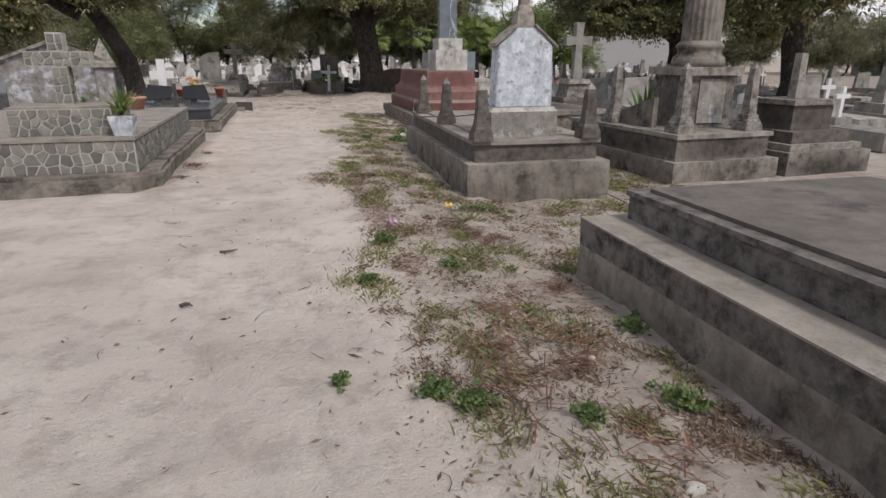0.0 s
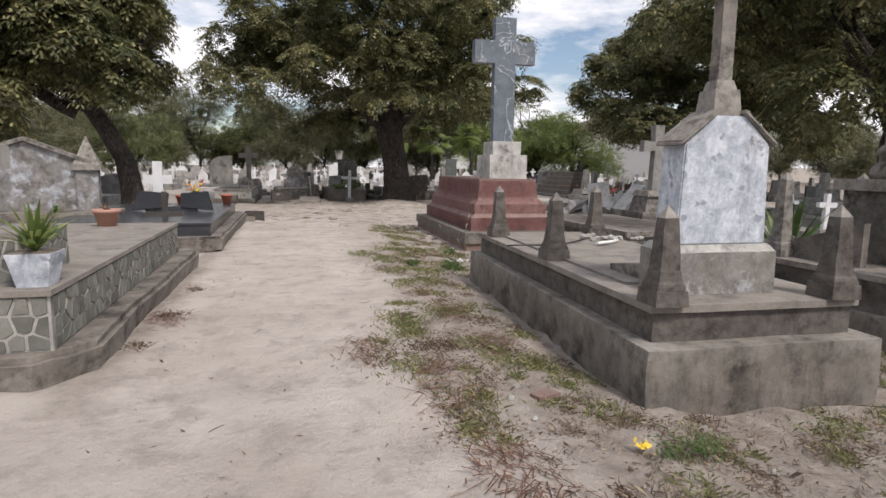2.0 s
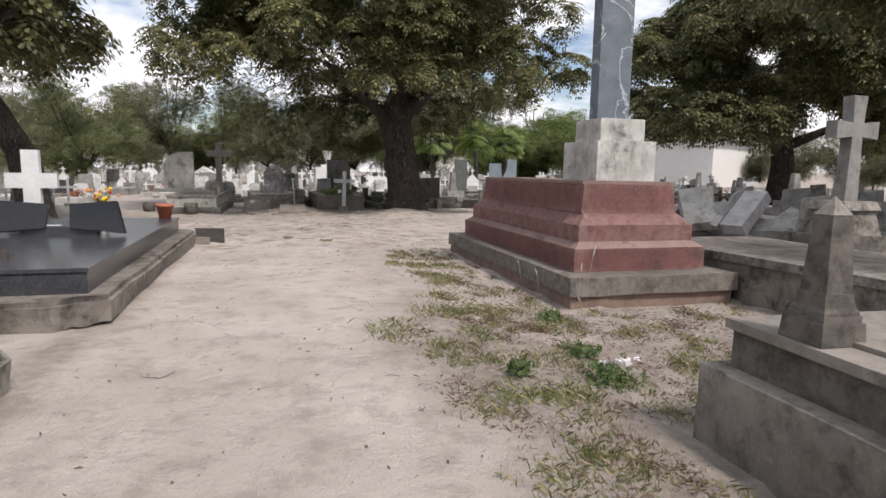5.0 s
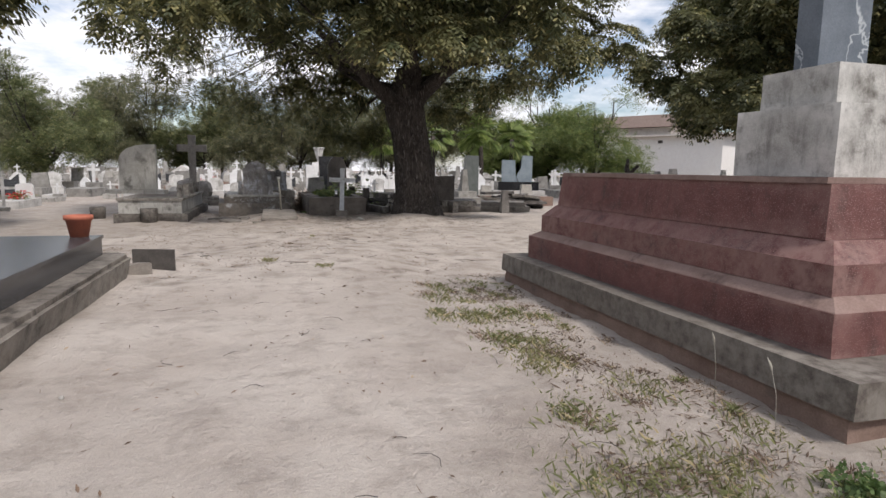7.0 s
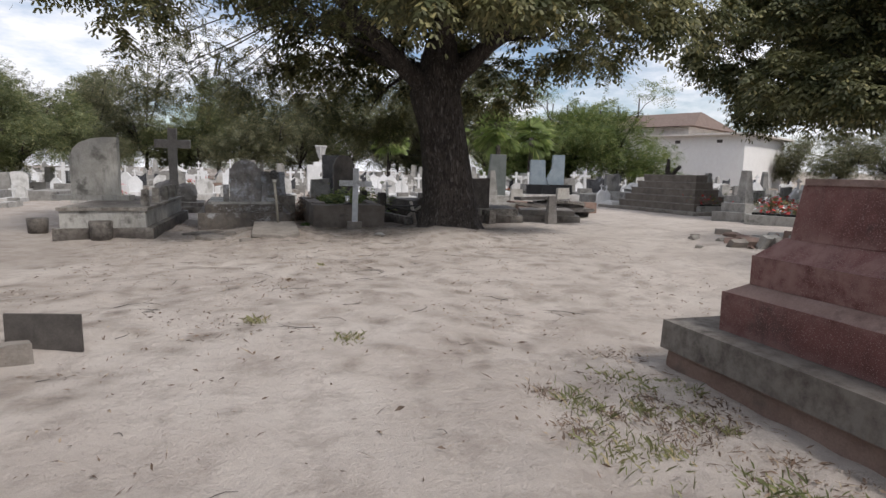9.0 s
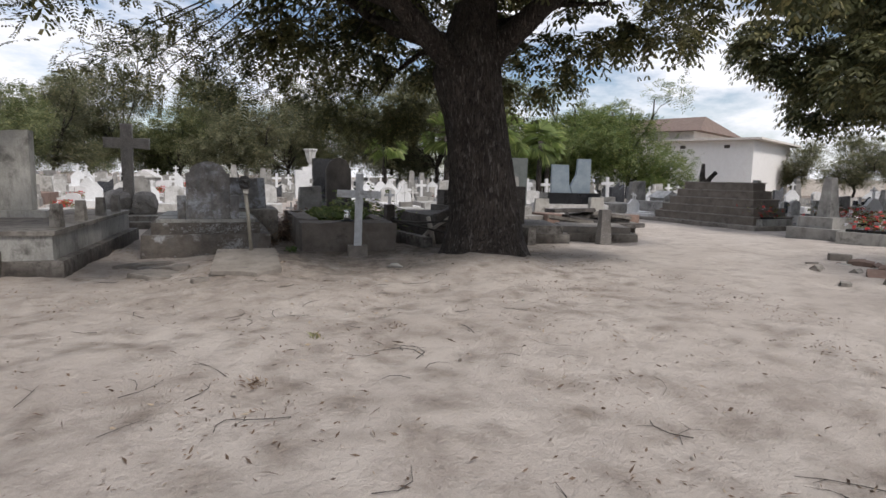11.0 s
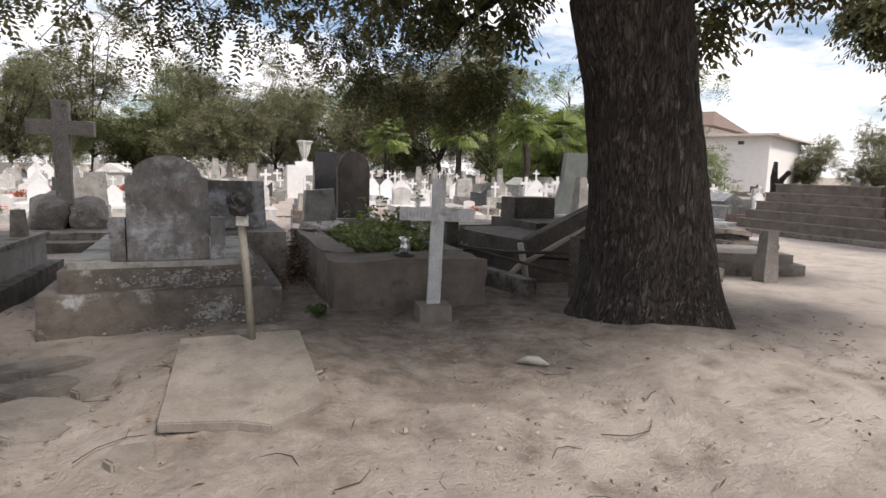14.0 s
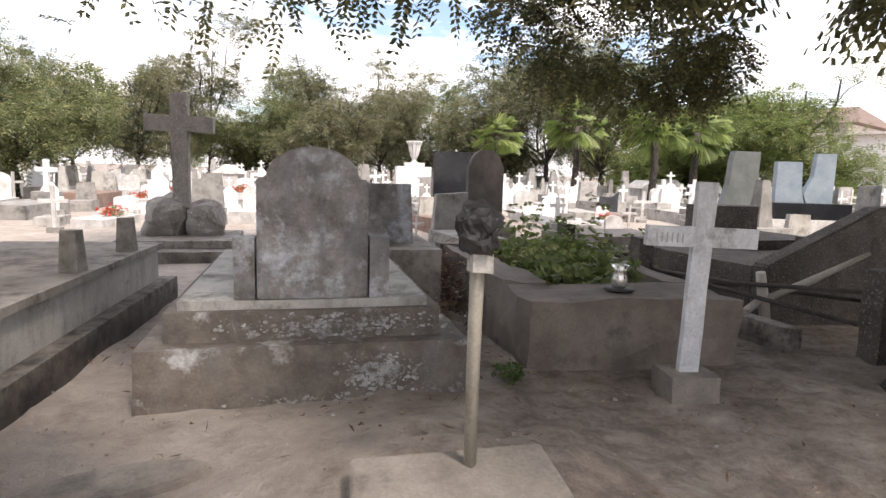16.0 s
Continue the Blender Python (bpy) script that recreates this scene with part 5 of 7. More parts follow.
    # railed grave under the tree
    y = thing("wire_railed_grave", 4.6, 36.5, 0, 10, "sunken grave bordered by rough kerbs, stone posts and sagging rails", "grave")
    for nm, d in (("near_kerb", (-0.2, 0.9, -0.15, 0.05, -0.2, 0.22)), ("side_kerb", (-0.75, -0.55, 0.3, 4.0, -0.2, 0.26)), ("side_kerb", (1.75, 1.95, 0.2, 4.0, -0.2, 0.40)), ("back_kerb", (-0.75, 1.95, 4.0, 4.2, -0.2, 0.40))):
        slab(nm, d, CONC_D, y, cuts=3, rough=0.02)
    for px, py in ((-0.2, -0.1), (-0.65, 2.4), (-0.65, 4.1), (1.8, 2.2), (1.85, 4.1)):
        q = y.matrix_basis @ Vector((px, py, 0))
        t = thing("granite_rail_post", q.x, q.y, -0.15, 10, "rough square granite rail post", "post", "rail posts round the sunken grave")
        slab("post", (-0.10, 0.10, -0.09, 0.09, 0, 0.98), GRANITE_D, t, cuts=2, rough=0.015, bevel=0.02)
    for n2, (a, c2) in enumerate((((-0.65, 4.0, 0.60), (-0.3, 0.0, 0.35)), ((-0.6, 2.4, 0.45), (-0.2, 0.0, 0.62)), ((-0.7, 4.0, 0.35), (0.3, 0.3, 0.45)))):
        part("rail", tube(bmesh.new(), [a, tuple((p + q) / 2 - (0.05 if i == 2 else 0) for i, (p, q) in enumerate(zip(a, c2))), c2], 0.022), WOODD, y)
    t = thing("bleached_branch", 4.14, 37.45, 0.30, 0, "bleached broken branch leaning in the sunken grave", "branch")
    part("branch", tube(bmesh.new(), [(-0.25, 0.15, -0.28), (0.0, 0, 0.02), (0.32, -0.30, 0.30), (0.66, -0.56, 0.60)], [0.03, 0.045, 0.04, 0.018]), WOODL, t)
    part("stub", tube(bmesh.new(), [(0.12, 0.0, -0.28), (0.04, -0.02, 0.05), (-0.03, -0.03, 0.33)], [0.05, 0.055, 0.045]), WOODL, t)


end_graves()


def leaning_board():
    e = thing("dark_board", -1.38, 26.78, -0.02, -14, "small dark rusty board standing on edge in the sand", "board")
    bm = box(bmesh.new(), -0.31, 0.29, -0.012, 0.012, 0.0, 0.31)
    part("board", worn(bm, 0.003, 0.004, 2), WOODD, e)
    s = thing("broken_brick_piece", -1.52, 26.5, -0.03, 20, "broken piece of pale concrete against the board", "rubble")
    part("piece", worn(box(bmesh.new(), -0.16, 0.13, -0.09, 0.09, 0, 0.16), 0.02, 0.03, 1), CONC_T, s)


leaning_board()


def right_graves():
    """Stepped pyramid tomb and the low graves beside the open sand."""
    e = thing("stepped_pyramid_tomb", 16.0, 40.5, -0.02, 5, "big five-stepped grey concrete tomb like a flat pyramid", "tomb")
    slab("plinth", (-0.5, 3.2, -0.5, 5.4, -0.3, 0.14), CONC, e, cuts=2, rough=0.02, bevel=0.02)
    for i in range(5):
        ins = 0.18 * i
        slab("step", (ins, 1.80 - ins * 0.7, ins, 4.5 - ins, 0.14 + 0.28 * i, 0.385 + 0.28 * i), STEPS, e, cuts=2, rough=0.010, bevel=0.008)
        # each tread is a thin slab, paler than the riser below it
        slab("tread", (ins - 0.025, 1.825 - ins * 0.7, ins - 0.025, 4.525 - ins, 0.385 + 0.28 * i, 0.42 + 0.28 * i), CONC_T, e, "paler tread edge", cuts=2, rough=0.008, bevel=0.008)
    t = thing("cut_tree_stub", 20.5, 48.0, 0.0, 0, "twisted pruned tree stub behind the stepped tomb", "tree stump")
    part("trunk", tube(bmesh.new(), [(0, 0, -0.2), (0, 0, 1.3), (-0.15, 0, 1.75), (-0.12, 0, 2.35)], [0.26, 0.2, 0.13, 0.07]), BARK, t)
    part("stub", tube(bmesh.new(), [(0, 0, 1.3), (0.3, 0, 1.7), (0.6, 0, 1.95)], [0.15, 0.11, 0.11]), BARK, t)
    for i, (x, y, w, l, h, rz, m) in enumerate(((8.4, 37.6, 1.9, 1.6, 0.38, -20, CONC), (6.6, 37.2, 1.5, 2.4, 0.45, -15, CONC_D), (10.2, 40.3, 2.0, 1.4, 0.5, -20, CONC_D), (7.0, 41.2, 2.6, 1.5, 0.35, -12, CONC_L), (5.6, 42.6, 2.0, 1.8, 0.42, 5, CONC_L))):
        t = thing("low_kerbed_grave", x, y, -0.02, rz, ("low grey kerbed grave beside the sand", "dark sunken concrete grave by the tree")[m is CONC_D], "grave", "low kerbed graves")
        slab("kerb", (-w / 2, w / 2, 0, l, -0.2, h * 0.6), m, t, cuts=3, rough=0.02)
        slab("slab", (-w / 2 + 0.14, w / 2 - 0.14, 0.12, l - 0.12, h * 0.6, h), CONC_T if m is not CONC_D else CONC_D, t, cuts=2, rough=0.01)
    t = thing("short_tapered_post", 8.25, 37.1, 0, 0, "short tapered weathered stone post", "post")
    slab("post", (-0.15, 0.15, -0.12, 0.12, -0.1, 0.82), GRANITE, t, cuts=2, rough=0.02, shrink=0.04)
    t = thing("sloped_granite_tomb", 4.35, 37.6, 0, 8, "dark speckled granite tomb whose wall slopes up behind the trunk", "tomb")
    part("wall", panel_bm([(0.0, -0.1), (2.3, -0.1), (2.3, 1.30), (1.5, 1.28), (0.0, 0.66)], 0, 0.22, 0.02, 0.012), GRANITE_D, t)
    slab("ledge", (0.0, 2.3, 0.22, 2.4, -0.1, 0.62), GRANITE_D, t, cuts=2, rough=0.015)
    t = thing("speckled_block_grave", 6.2, 39.3, 0, 6, "speckled granite block grave behind the big trunk", "grave")
    slab("block", (-0.9, 0.5, 0, 1.6, -0.1, 0.75), GRANITE_D, t, cuts=2, rough=0.015)
    slab("headblock", (-0.8, 0.1, 0.9, 1.4, 0.75, 1.15), GRANITE_D, t, cuts=1, rough=0.01)
    rng = random.Random(58)
    for i in range(9):
        t = thing("fallen_slab", 9.3 + 0.42 * (i % 4) + rng.uniform(-0.2, 0.2), 39.6 + 0.5 * (i // 3) + rng.uniform(-0.2, 0.2), 0.08 + 0.13 * (i // 2), rng.uniform(-40, 10), "broken dark concrete slab in a heap of sunken grave covers", "slab", "heaped grave slabs")
        bm = box(bmesh.new(), -0.62, 0.62, -0.42, 0.42, -0.05, 0.05)
        bmesh.ops.rotate(bm, matrix=Euler((rng.uniform(-0.12, 0.12), rng.uniform(-0.15, 0.15), 0)).to_matrix(), verts=bm.verts)
        part("slab", worn(bm, 0.012, 0.02, 2, i), (CONC_D, CONC, SOOT)[i % 3], t)
    # modern stones behind
    t = thing("black_block_headstone", 3.15, 50.3, 0, 3, "tall jet black polished headstone on a black plinth", "headstone")
    slab("plinth", (-0.95, 1.3, -0.9, 1.0, -0.1, 0.35), BLACK, t, cuts=0, rough=0)
    slab("step", (-0.6, 0.6, -0.55, 0.0, 0.35, 0.62), JET, t, cuts=0, rough=0)
    slab("stone", (-0.35, 0.95, 0.0, 0.35, 0.35, 2.15), JET, t, cuts=0, rough=0)
    t = thing("curved_slate_headstone", 9.78, 45.6, 0, -6, "tall curved grey-green slate headstone", "headstone")
    o = [(-0.75, 0.1), (0.45, 0.1), (0.45, 2.25), (-0.22, 2.25), (-0.30, 1.4), (-0.5, 0.7)]
    part("stone", panel_bm(o, -0.12, 0.12, 0.006, 0), SLATEM, t)
    slab("plinth", (-1.1, 1.1, -0.9, 0.5, -0.1, 0.2), CONC_L, t, cuts=1)
    t = thing("pale_blue_headstone", 13.0, 47.2, 0, -10, "pale blue marble headstone on a black polished plinth", "headstone")
    slab("white_base", (-1.4, 1.4, -0.8, 0.8, -0.1, 0.5), WHITE, t, cuts=0)
    slab("black_plinth", (-1.1, 1.1, -0.6, 0.6, 0.5, 0.95), JET, t, cuts=0, rough=0)
    o = [(-0.8, 0.95), (0.05, 0.95), (-0.05, 1.3), (-0.1, 2.1), (-0.8, 2.1)]
    part("left_leaf", panel_bm(o, -0.1, 0.1, 0.005, 0), BLUEM, t)
    o = [(0.1, 0.95), (0.85, 0.95), (0.85, 2.35), (0.3, 2.35), (0.25, 1.7), (0.0, 1.2)]
    part("right_leaf", panel_bm(o, -0.1, 0.1, 0.005, 0), BLUEM, t)
    t = thing("white_vase_monument", 3.75, 63.0, 0, 0, "white block monument crowned by a fluted white vase", "monument")
    slab("block", (-0.95, 1.0, -0.5, 0.5, -0.1, 1.75), WHITEB, t, cuts=0, rough=0)
    slab("shoulder", (-0.5, 0.5, -0.35, 0.35, 1.75, 1.95), WHITEB, t, cuts=0, rough=0)
    part("vase", lathe([(0.24, 1.95), (0.12, 2.02), (0.10, 2.12), (0.20, 2.30), (0.28, 2.55), (0.33, 2.85), (0.44, 3.02), (0.40, 3.06), (0.26, 2.98)], 20, 0.16), WHITE, t)


right_graves()


# ---- trees ----
def limb(bm, a, b, r0, r1, seed, bend=0.35, seg=8, n=6):
    a, b = Vector(a), Vector(b)
    pts = []
    for i in range(n + 1):
        u = i / n
        w = noise.noise_vector(Vector((seed * 3.3, u * 1.7, 0))) * bend * math.sin(math.pi * u)
        pts.append(a.lerp(b, u) + w)
    tube(bm, pts, [r0 + (r1 - r0) * (i / n) ** 0.8 for i in range(n + 1)], seg)
    return pts


def trunk_bm(path, radii, seg=28, furrow=0.05, flare=True):
    """A furrowed trunk: rings along a path with ridges that wander as they rise."""
    bm = bmesh.new()
    rings, steps = [], 90
    for i in range(steps + 1):
        u = i / steps * (len(path) - 1)
        k = min(int(u), len(path) - 2)
        f = u - k
        c = Vector(path[k]).lerp(Vector(path[k + 1]), f)
        r = radii[k] * (1 - f) + radii[k + 1] * f
        ring = []
        for j in range(seg):
            a = 2 * math.pi * j / seg
            q = 1 + furrow * noise.noise(Vector((math.cos(a) * 3.5, math.sin(a) * 3.5, c.z * 0.8))) * 1.6
            q += furrow * 0.9 * abs(noise.noise(Vector((math.cos(a) * 11, math.sin(a) * 11, c.z * 2.0))))
            if flare:
                q += 0.25 * math.exp(-max(c.z, 0) * 3.2) * (0.6 + 0.8 * noise.noise(Vector((math.cos(a) * 1.6, math.sin(a) * 1.6, 3))))
            ring.append(bm.verts.new(c + Vector((math.cos(a), math.sin(a), 0)) * r * q))
        rings.append(ring)
    for a, b in zip(rings, rings[1:]):
        for j in range(seg):
            f = bm.faces.new((a[j], a[(j + 1) % seg], b[(j + 1) % seg], b[j]))
            f.smooth = True
    return bm


def big_tree(name_label, x, y, path, radii, limbs, lumps, count, seed, mat=LEAF_D, length=0.42, pairs=7, leaf=(0.085, 0.016), seg=28):
    e = thing("tree", x, y, 0, 0, name_label, "tree")
    part("trunk", trunk_bm(path, radii, seg), BARK, e, "dark furrowed trunk")
    for i, (a, b, r0, r1) in enumerate(limbs):
        bm = bmesh.new()
        pts = limb(bm, a, b, r0, r1, seed + i)
        for k in range(3):
            s = pts[2 + k]
            t = Vector(b) + Vector((random.uniform(-1.6, 1.6), random.uniform(-1.6, 1.6), random.uniform(-0.2, 1.4)))
            limb(bm, s, t, r1 * 0.9, 0.012, seed + i * 7 + k, 0.5, 5)
        part("limb", bm, BARK, e)
    rng = np.random.default_rng(seed)
    c, d = crown_points(rng, lumps, count)
    world_c = c + np.array((x, y, 0))
    keep = clear_of_path(world_c, 3.6)
    c, d = c[keep], d[keep]
    d = d * (1, 1, 0.6) - (0, 0, 0.15)
    quads("crown", tufts_of_fronds(rng, c, d, 6, length, pairs, leaf[0], leaf[1]), mat, e, "crown of drooping feathery leaves", "stuff")
    return e


def lumps_for(rng, cx, cy, cz, rx, ry, rz, n, r0, r1):
    out = []
    for i in range(n):
        d = unit(rng.normal(0, 1, 3))
        u = rng.uniform(0.55, 1.0)
        out.append((cx + d[0] * rx * u, cy + d[1] * ry * u, cz + d[2] * rz * u, rng.uniform(r0, r1), 0.65))
    return out


def trees():
    rng = np.random.default_rng(11)
    # the big tree at the end of the path (its own coordinates)
    L = lumps_for(rng, -0.8, 0.5, 8.0, 7.2, 5.5, 3.3, 105, 0.55, 1.25)
    L += [(rx, ry, rz, 0.72, 0.55) for rx, ry, rz in ((-7.6, -1.2, 5.2), (-7.0, 0.8, 4.8), (-6.2, -2.6, 5.2), (-5.0, -3.4, 4.9), (-3.4, -3.2, 4.7), (-1.6, -3.4, 4.7), (0.2, -3.6, 4.9), (1.8, -3.2, 4.6), (3.4, -2.8, 4.9), (-8.0, 0.4, 6.0), (5.9, -1.2, 5.6), (-4.2, -4.2, 5.8), (2.6, -4.0, 5.6))]
    L += [(-3.2, 1.8, 4.3, 0.6, 0.8), (-2.0, 2.6, 4.1, 0.6, 0.7), (-1.4, 2.0, 4.6, 0.6, 0.7), (4.2, 0.5, 4.8, 0.7, 0.7), (3.0, 1.5, 4.8, 0.8, 0.7)]
    L += [(-0.6, 3.8, 4.4, 0.9, 0.7), (2.2, 3.0, 4.2, 1.0, 0.7)]
    path = [(0.03, 0, -0.15), (0.02, 0.02, 0.8), (-0.06, 0.06, 1.6), (-0.20, 0.10, 2.5), (-0.36, 0.12, 3.3), (-0.2, 0.15, 4.5)]
    limbs = [((-0.2, 0.1, 3.0), (-3.0, -0.8, 5.2), 0.30, 0.09), ((-0.15, 0.1, 3.3), (1.9, -1.2, 6.0), 0.30, 0.09), ((-0.1, 0.15, 4.2), (0.5, 2.5, 7.2), 0.28, 0.08),
             ((-0.2, 0.1, 3.6), (-2.5, 2.4, 5.2), 0.24, 0.07), ((-0.1, 0.1, 4.0), (3.2, 1.0, 5.6), 0.22, 0.07), ((-0.1, 0.1, 4.3), (-0.8, -2.0, 7.2), 0.24, 0.07)]
    big_tree("big spreading tree with a thick furrowed trunk and feathery leaves", 4.55, 35.25, path, [0.78, 0.64, 0.58, 0.55, 0.58, 0.36], limbs, L, 3500, 3, length=0.62, pairs=5, leaf=(0.20, 0.050), seg=96)
    # left tree, leaning
    L = lumps_for(rng, -2.4, 0.2, 7.3, 4.4, 4.6, 3.2, 75, 0.6, 1.25) + [(0.6, -2.4, 4.6, 0.9, 0.8), (-2.2, -3.0, 3.6, 1.0, 0.8), (-4.0, -2.4, 3.6, 1.1, 0.8)]
    path = [(0.6, 0, -0.2), (0.5, 0, 0.8), (0.35, 0, 1.8), (-0.2, 0.1, 2.8), (-0.75, 0.2, 3.7), (-1.3, 0.2, 5.0)]
    limbs = [((-1.0, 0.1, 3.3), (-4.2, -1.0, 5.2), 0.24, 0.08), ((-1.2, 0.1, 3.9), (1.6, -1.5, 5.6), 0.24, 0.08), ((-1.4, 0.2, 4.6), (-2.0, 1.5, 7.0), 0.24, 0.07)]
    big_tree("leaning dark-trunked tree with drooping olive foliage behind the wall tomb", -5.9, 29.0, path, [0.46, 0.34, 0.31, 0.31, 0.30, 0.25], limbs, L, 3900, 7, length=0.66, pairs=4, leaf=(0.24, 0.062))
    # right tree over the graves
    L = lumps_for(rng, 0.4, 0, 8.5, 7.8, 7.5, 4.1, 92, 0.6, 1.35) + [(-5.6, 5.0, 6.6, 1.2, 0.7), (-4.2, 3.4, 5.4, 1.2, 0.7), (-2.6, 2.4, 4.9, 1.2, 0.7), (-5.0, 4.0, 5.6, 1.0, 0.6), (-3.0, 5.0, 4.6, 1.1, 0.6)] + [(-6.0, -2.0, 4.4, 1.2, 0.7), (-4.0, -3.0, 4.2, 1.1, 0.7), (-7.0, 0, 4.8, 1.2, 0.7), (3.0, -3.5, 4.0, 1.3, 0.7), (6.0, -2.0, 4.2, 1.3, 0.7)]
    path = [(0, 0, -0.2), (0.1, 0, 1.0), (0.2, 0, 2.2), (0, 0, 3.4), (0, 0, 4.4)]
    limbs = [((0.1, 0, 2.8), (-5.0, -1.5, 5.0), 0.30, 0.08), ((0.1, 0, 3.0), (4.5, -2.0, 5.0), 0.30, 0.08), ((0, 0, 4.0), (1, 3, 7), 0.26, 0.07), ((0, 0, 3.6), (-2.5, 2.0, 6.5), 0.24, 0.07)]
    big_tree("wide dark umbrella tree shading the far graves", 24.0, 37.6, path, [0.72, 0.56, 0.50, 0.48, 0.36], limbs, L, 4500, 13, length=0.75, pairs=4, leaf=(0.27, 0.068), seg=24)
    L = lumps_for(rng, -0.5, 0, 7.4, 7.5, 6.5, 2.9, 65, 0.6, 1.4) + [(-5.0, -2.0, 4.0, 1.2, 0.7), (-3.0, -3.5, 4.2, 1.2, 0.7), (2.5, -3.5, 4.2, 1.2, 0.7)]
    path = [(0, 0, -0.2), (0.1, 0, 1.0), (-0.2, 0, 2.4), (0, 0, 3.6), (0, 0, 4.6)]
    limbs = [((-0.1, 0, 2.9), (-4.0, -1.5, 5.2), 0.28, 0.08), ((0, 0, 3.2), (4.0, -1.0, 5.2), 0.28, 0.08), ((0, 0, 4.0), (0.5, 2.5, 7), 0.24, 0.07)]
    big_tree("dark spreading tree among the graves, with a thick trunk", 18.2, 22.2, path, [0.50, 0.38, 0.34, 0.32, 0.24], limbs, L, 2900, 17, length=0.70, pairs=4, leaf=(0.25, 0.062), seg=24)


trees()


def hanging_fronds():
    """Feathery leaves that hang low from the big tree's outer twigs."""
    rng = np.random.default_rng(52)
    e = thing("hanging_branch", 4.55, 35.25, 3.2, 0, "low hanging twigs with paired feathery leaflets", "branch")
    spots = [(-6.3, 1.8, -0.25), (-5.9, 1.6, -0.50), (-5.5, 1.9, -0.35), (-5.1, 1.7, -0.15), (-4.9, 2.0, -0.40), (-4.4, 1.7, -0.30), (-3.9, 1.9, -0.35), (-3.5, 2.2, -0.1), (-6.8, 2.2, 0.0), (-4.6, 2.8, 0.1), (-2.9, 1.9, 0.1), (-7.2, 2.6, 0.3), (-2.4, 2.6, 0.3), (-7.4, 0.6, 0.5), (-6.9, -0.8, 1.0), (-4.8, -1.2, 1.0), (-3.4, -1.4, 1.1), (-2.0, -2.0, 1.2), (2.6, -2.0, 1.0), (3.6, -1.0, 1.0), (4.4, 0.0, 0.9)]
    pts, outs = [], []
    for i, (x, y, z) in enumerate(spots):
        a = np.array((x * 0.55, y * 0.8, 1.9))
        b = np.array((x, y, z))
        bm = bmesh.new()
        ps = limb(bm, tuple(a), tuple(b), 0.022, 0.004, 90 + i, 0.3, 5, 7)
        part("twig", bm, WOODD, e)
        for k in range(60):
            u = rng.uniform(0.35, 1.0)
            pts.append(a + (b - a) * u + rng.normal(0, 0.16, 3))
            outs.append(unit(rng.normal(0, 1, 3) + (0, 0, -0.35)))
    c, d = np.array(pts), np.array(outs)
    keep = clear_of_path(c + np.array((4.55, 35.25, 3.2)), 0.9)
    c, d = c[keep], d[keep]
    quads("leaves", sprays(rng, c, d, 0.36, 9, 0.088, 0.017, 0.35), LEAF_D, e, "dark paired leaflets", "stuff")


hanging_fronds()


def low_clump():
    """The dense dark bough that hangs low behind the white cross."""
    rng = np.random.default_rng(71)
    e = thing("hanging_bough", 3.0, 38.3, 2.75, 0, "dense dark hanging bough of feathery leaves off the thick trunk", "branch")
    part("bough", tube(bmesh.new(), [(1.32, -2.95, 0.35), (1.2, -2.2, 1.1), (0.8, -1.2, 1.2), (0.3, -0.4, 0.8), (-0.1, 0.1, 0.0)], [0.11, 0.085, 0.06, 0.035, 0.012], 8), BARK, e)
    L = lumps_for(rng, 0, 0, 0.30, 1.5, 1.2, 0.85, 30, 0.16, 0.36)
    c, d = crown_points(rng, L, 1500, 0.2)
    d = d * (1, 1, 0.5) - (0, 0, 0.5)
    quads("leaves", sprays(rng, c, d, 0.26, 7, 0.065, 0.016, 0.4), LEAF_D, e, "dark paired leaflets", "stuff")


low_clump()


def far_tree(label, seed, h, r, mat, count, leaf, n=26, trunk=0.25):
    """A tree of forked limbs with a small cloud of fine leaves round the end of each, and sky between them."""
    rng = np.random.default_rng(seed)
    e = thing("tree", 0, 0, 0, 0, label, "tree", "trees behind the graves")
    bm = bmesh.new()
    fork = (0.2, 0, h * 0.16)
    limb(bm, (0, 0, -0.3), fork, trunk, trunk * 0.75, seed)
    L = []
    for k in range(13):
        a, up = k * 2.4 + seed, 0.22 + 0.74 * ((k * 5) % 13) / 12
        reach = r * rng.uniform(0.45, 0.9) * (1.15 - 0.6 * abs(up - 0.5))
        b = (math.cos(a) * reach, math.sin(a) * reach, h * up * 0.94)
        pts = limb(bm, fork, b, trunk * 0.45, 0.05, seed + k, 1.2, 6)
        for j in range(4):
            q = pts[3 + j] + Vector((rng.normal(0, r * 0.22), rng.normal(0, r * 0.22), rng.normal(0, h * 0.05)))
            limb(bm, pts[2 + j], q, trunk * 0.16, 0.03, seed + k * 5 + j, 0.5, 4)
            for i in range(max(1, n // 16)):
                L.append((q.x + rng.normal(0, r * 0.13), q.y + rng.normal(0, r * 0.13), q.z + rng.normal(0, h * 0.035), r * rng.uniform(0.13, 0.24), 0.6))
    part("trunk", bm, BARK, e)
    c, d = crown_points(rng, L, count, 0.35)
    d = d + (0, 0, 0.15)
    q = sprays(rng, c, d, leaf * 2.6, 5, leaf, leaf * 0.20, 0.25)
    quads("crown", q[:, (0, 1, 2)], mat, e, "", "stuff", tri=True)
    return e


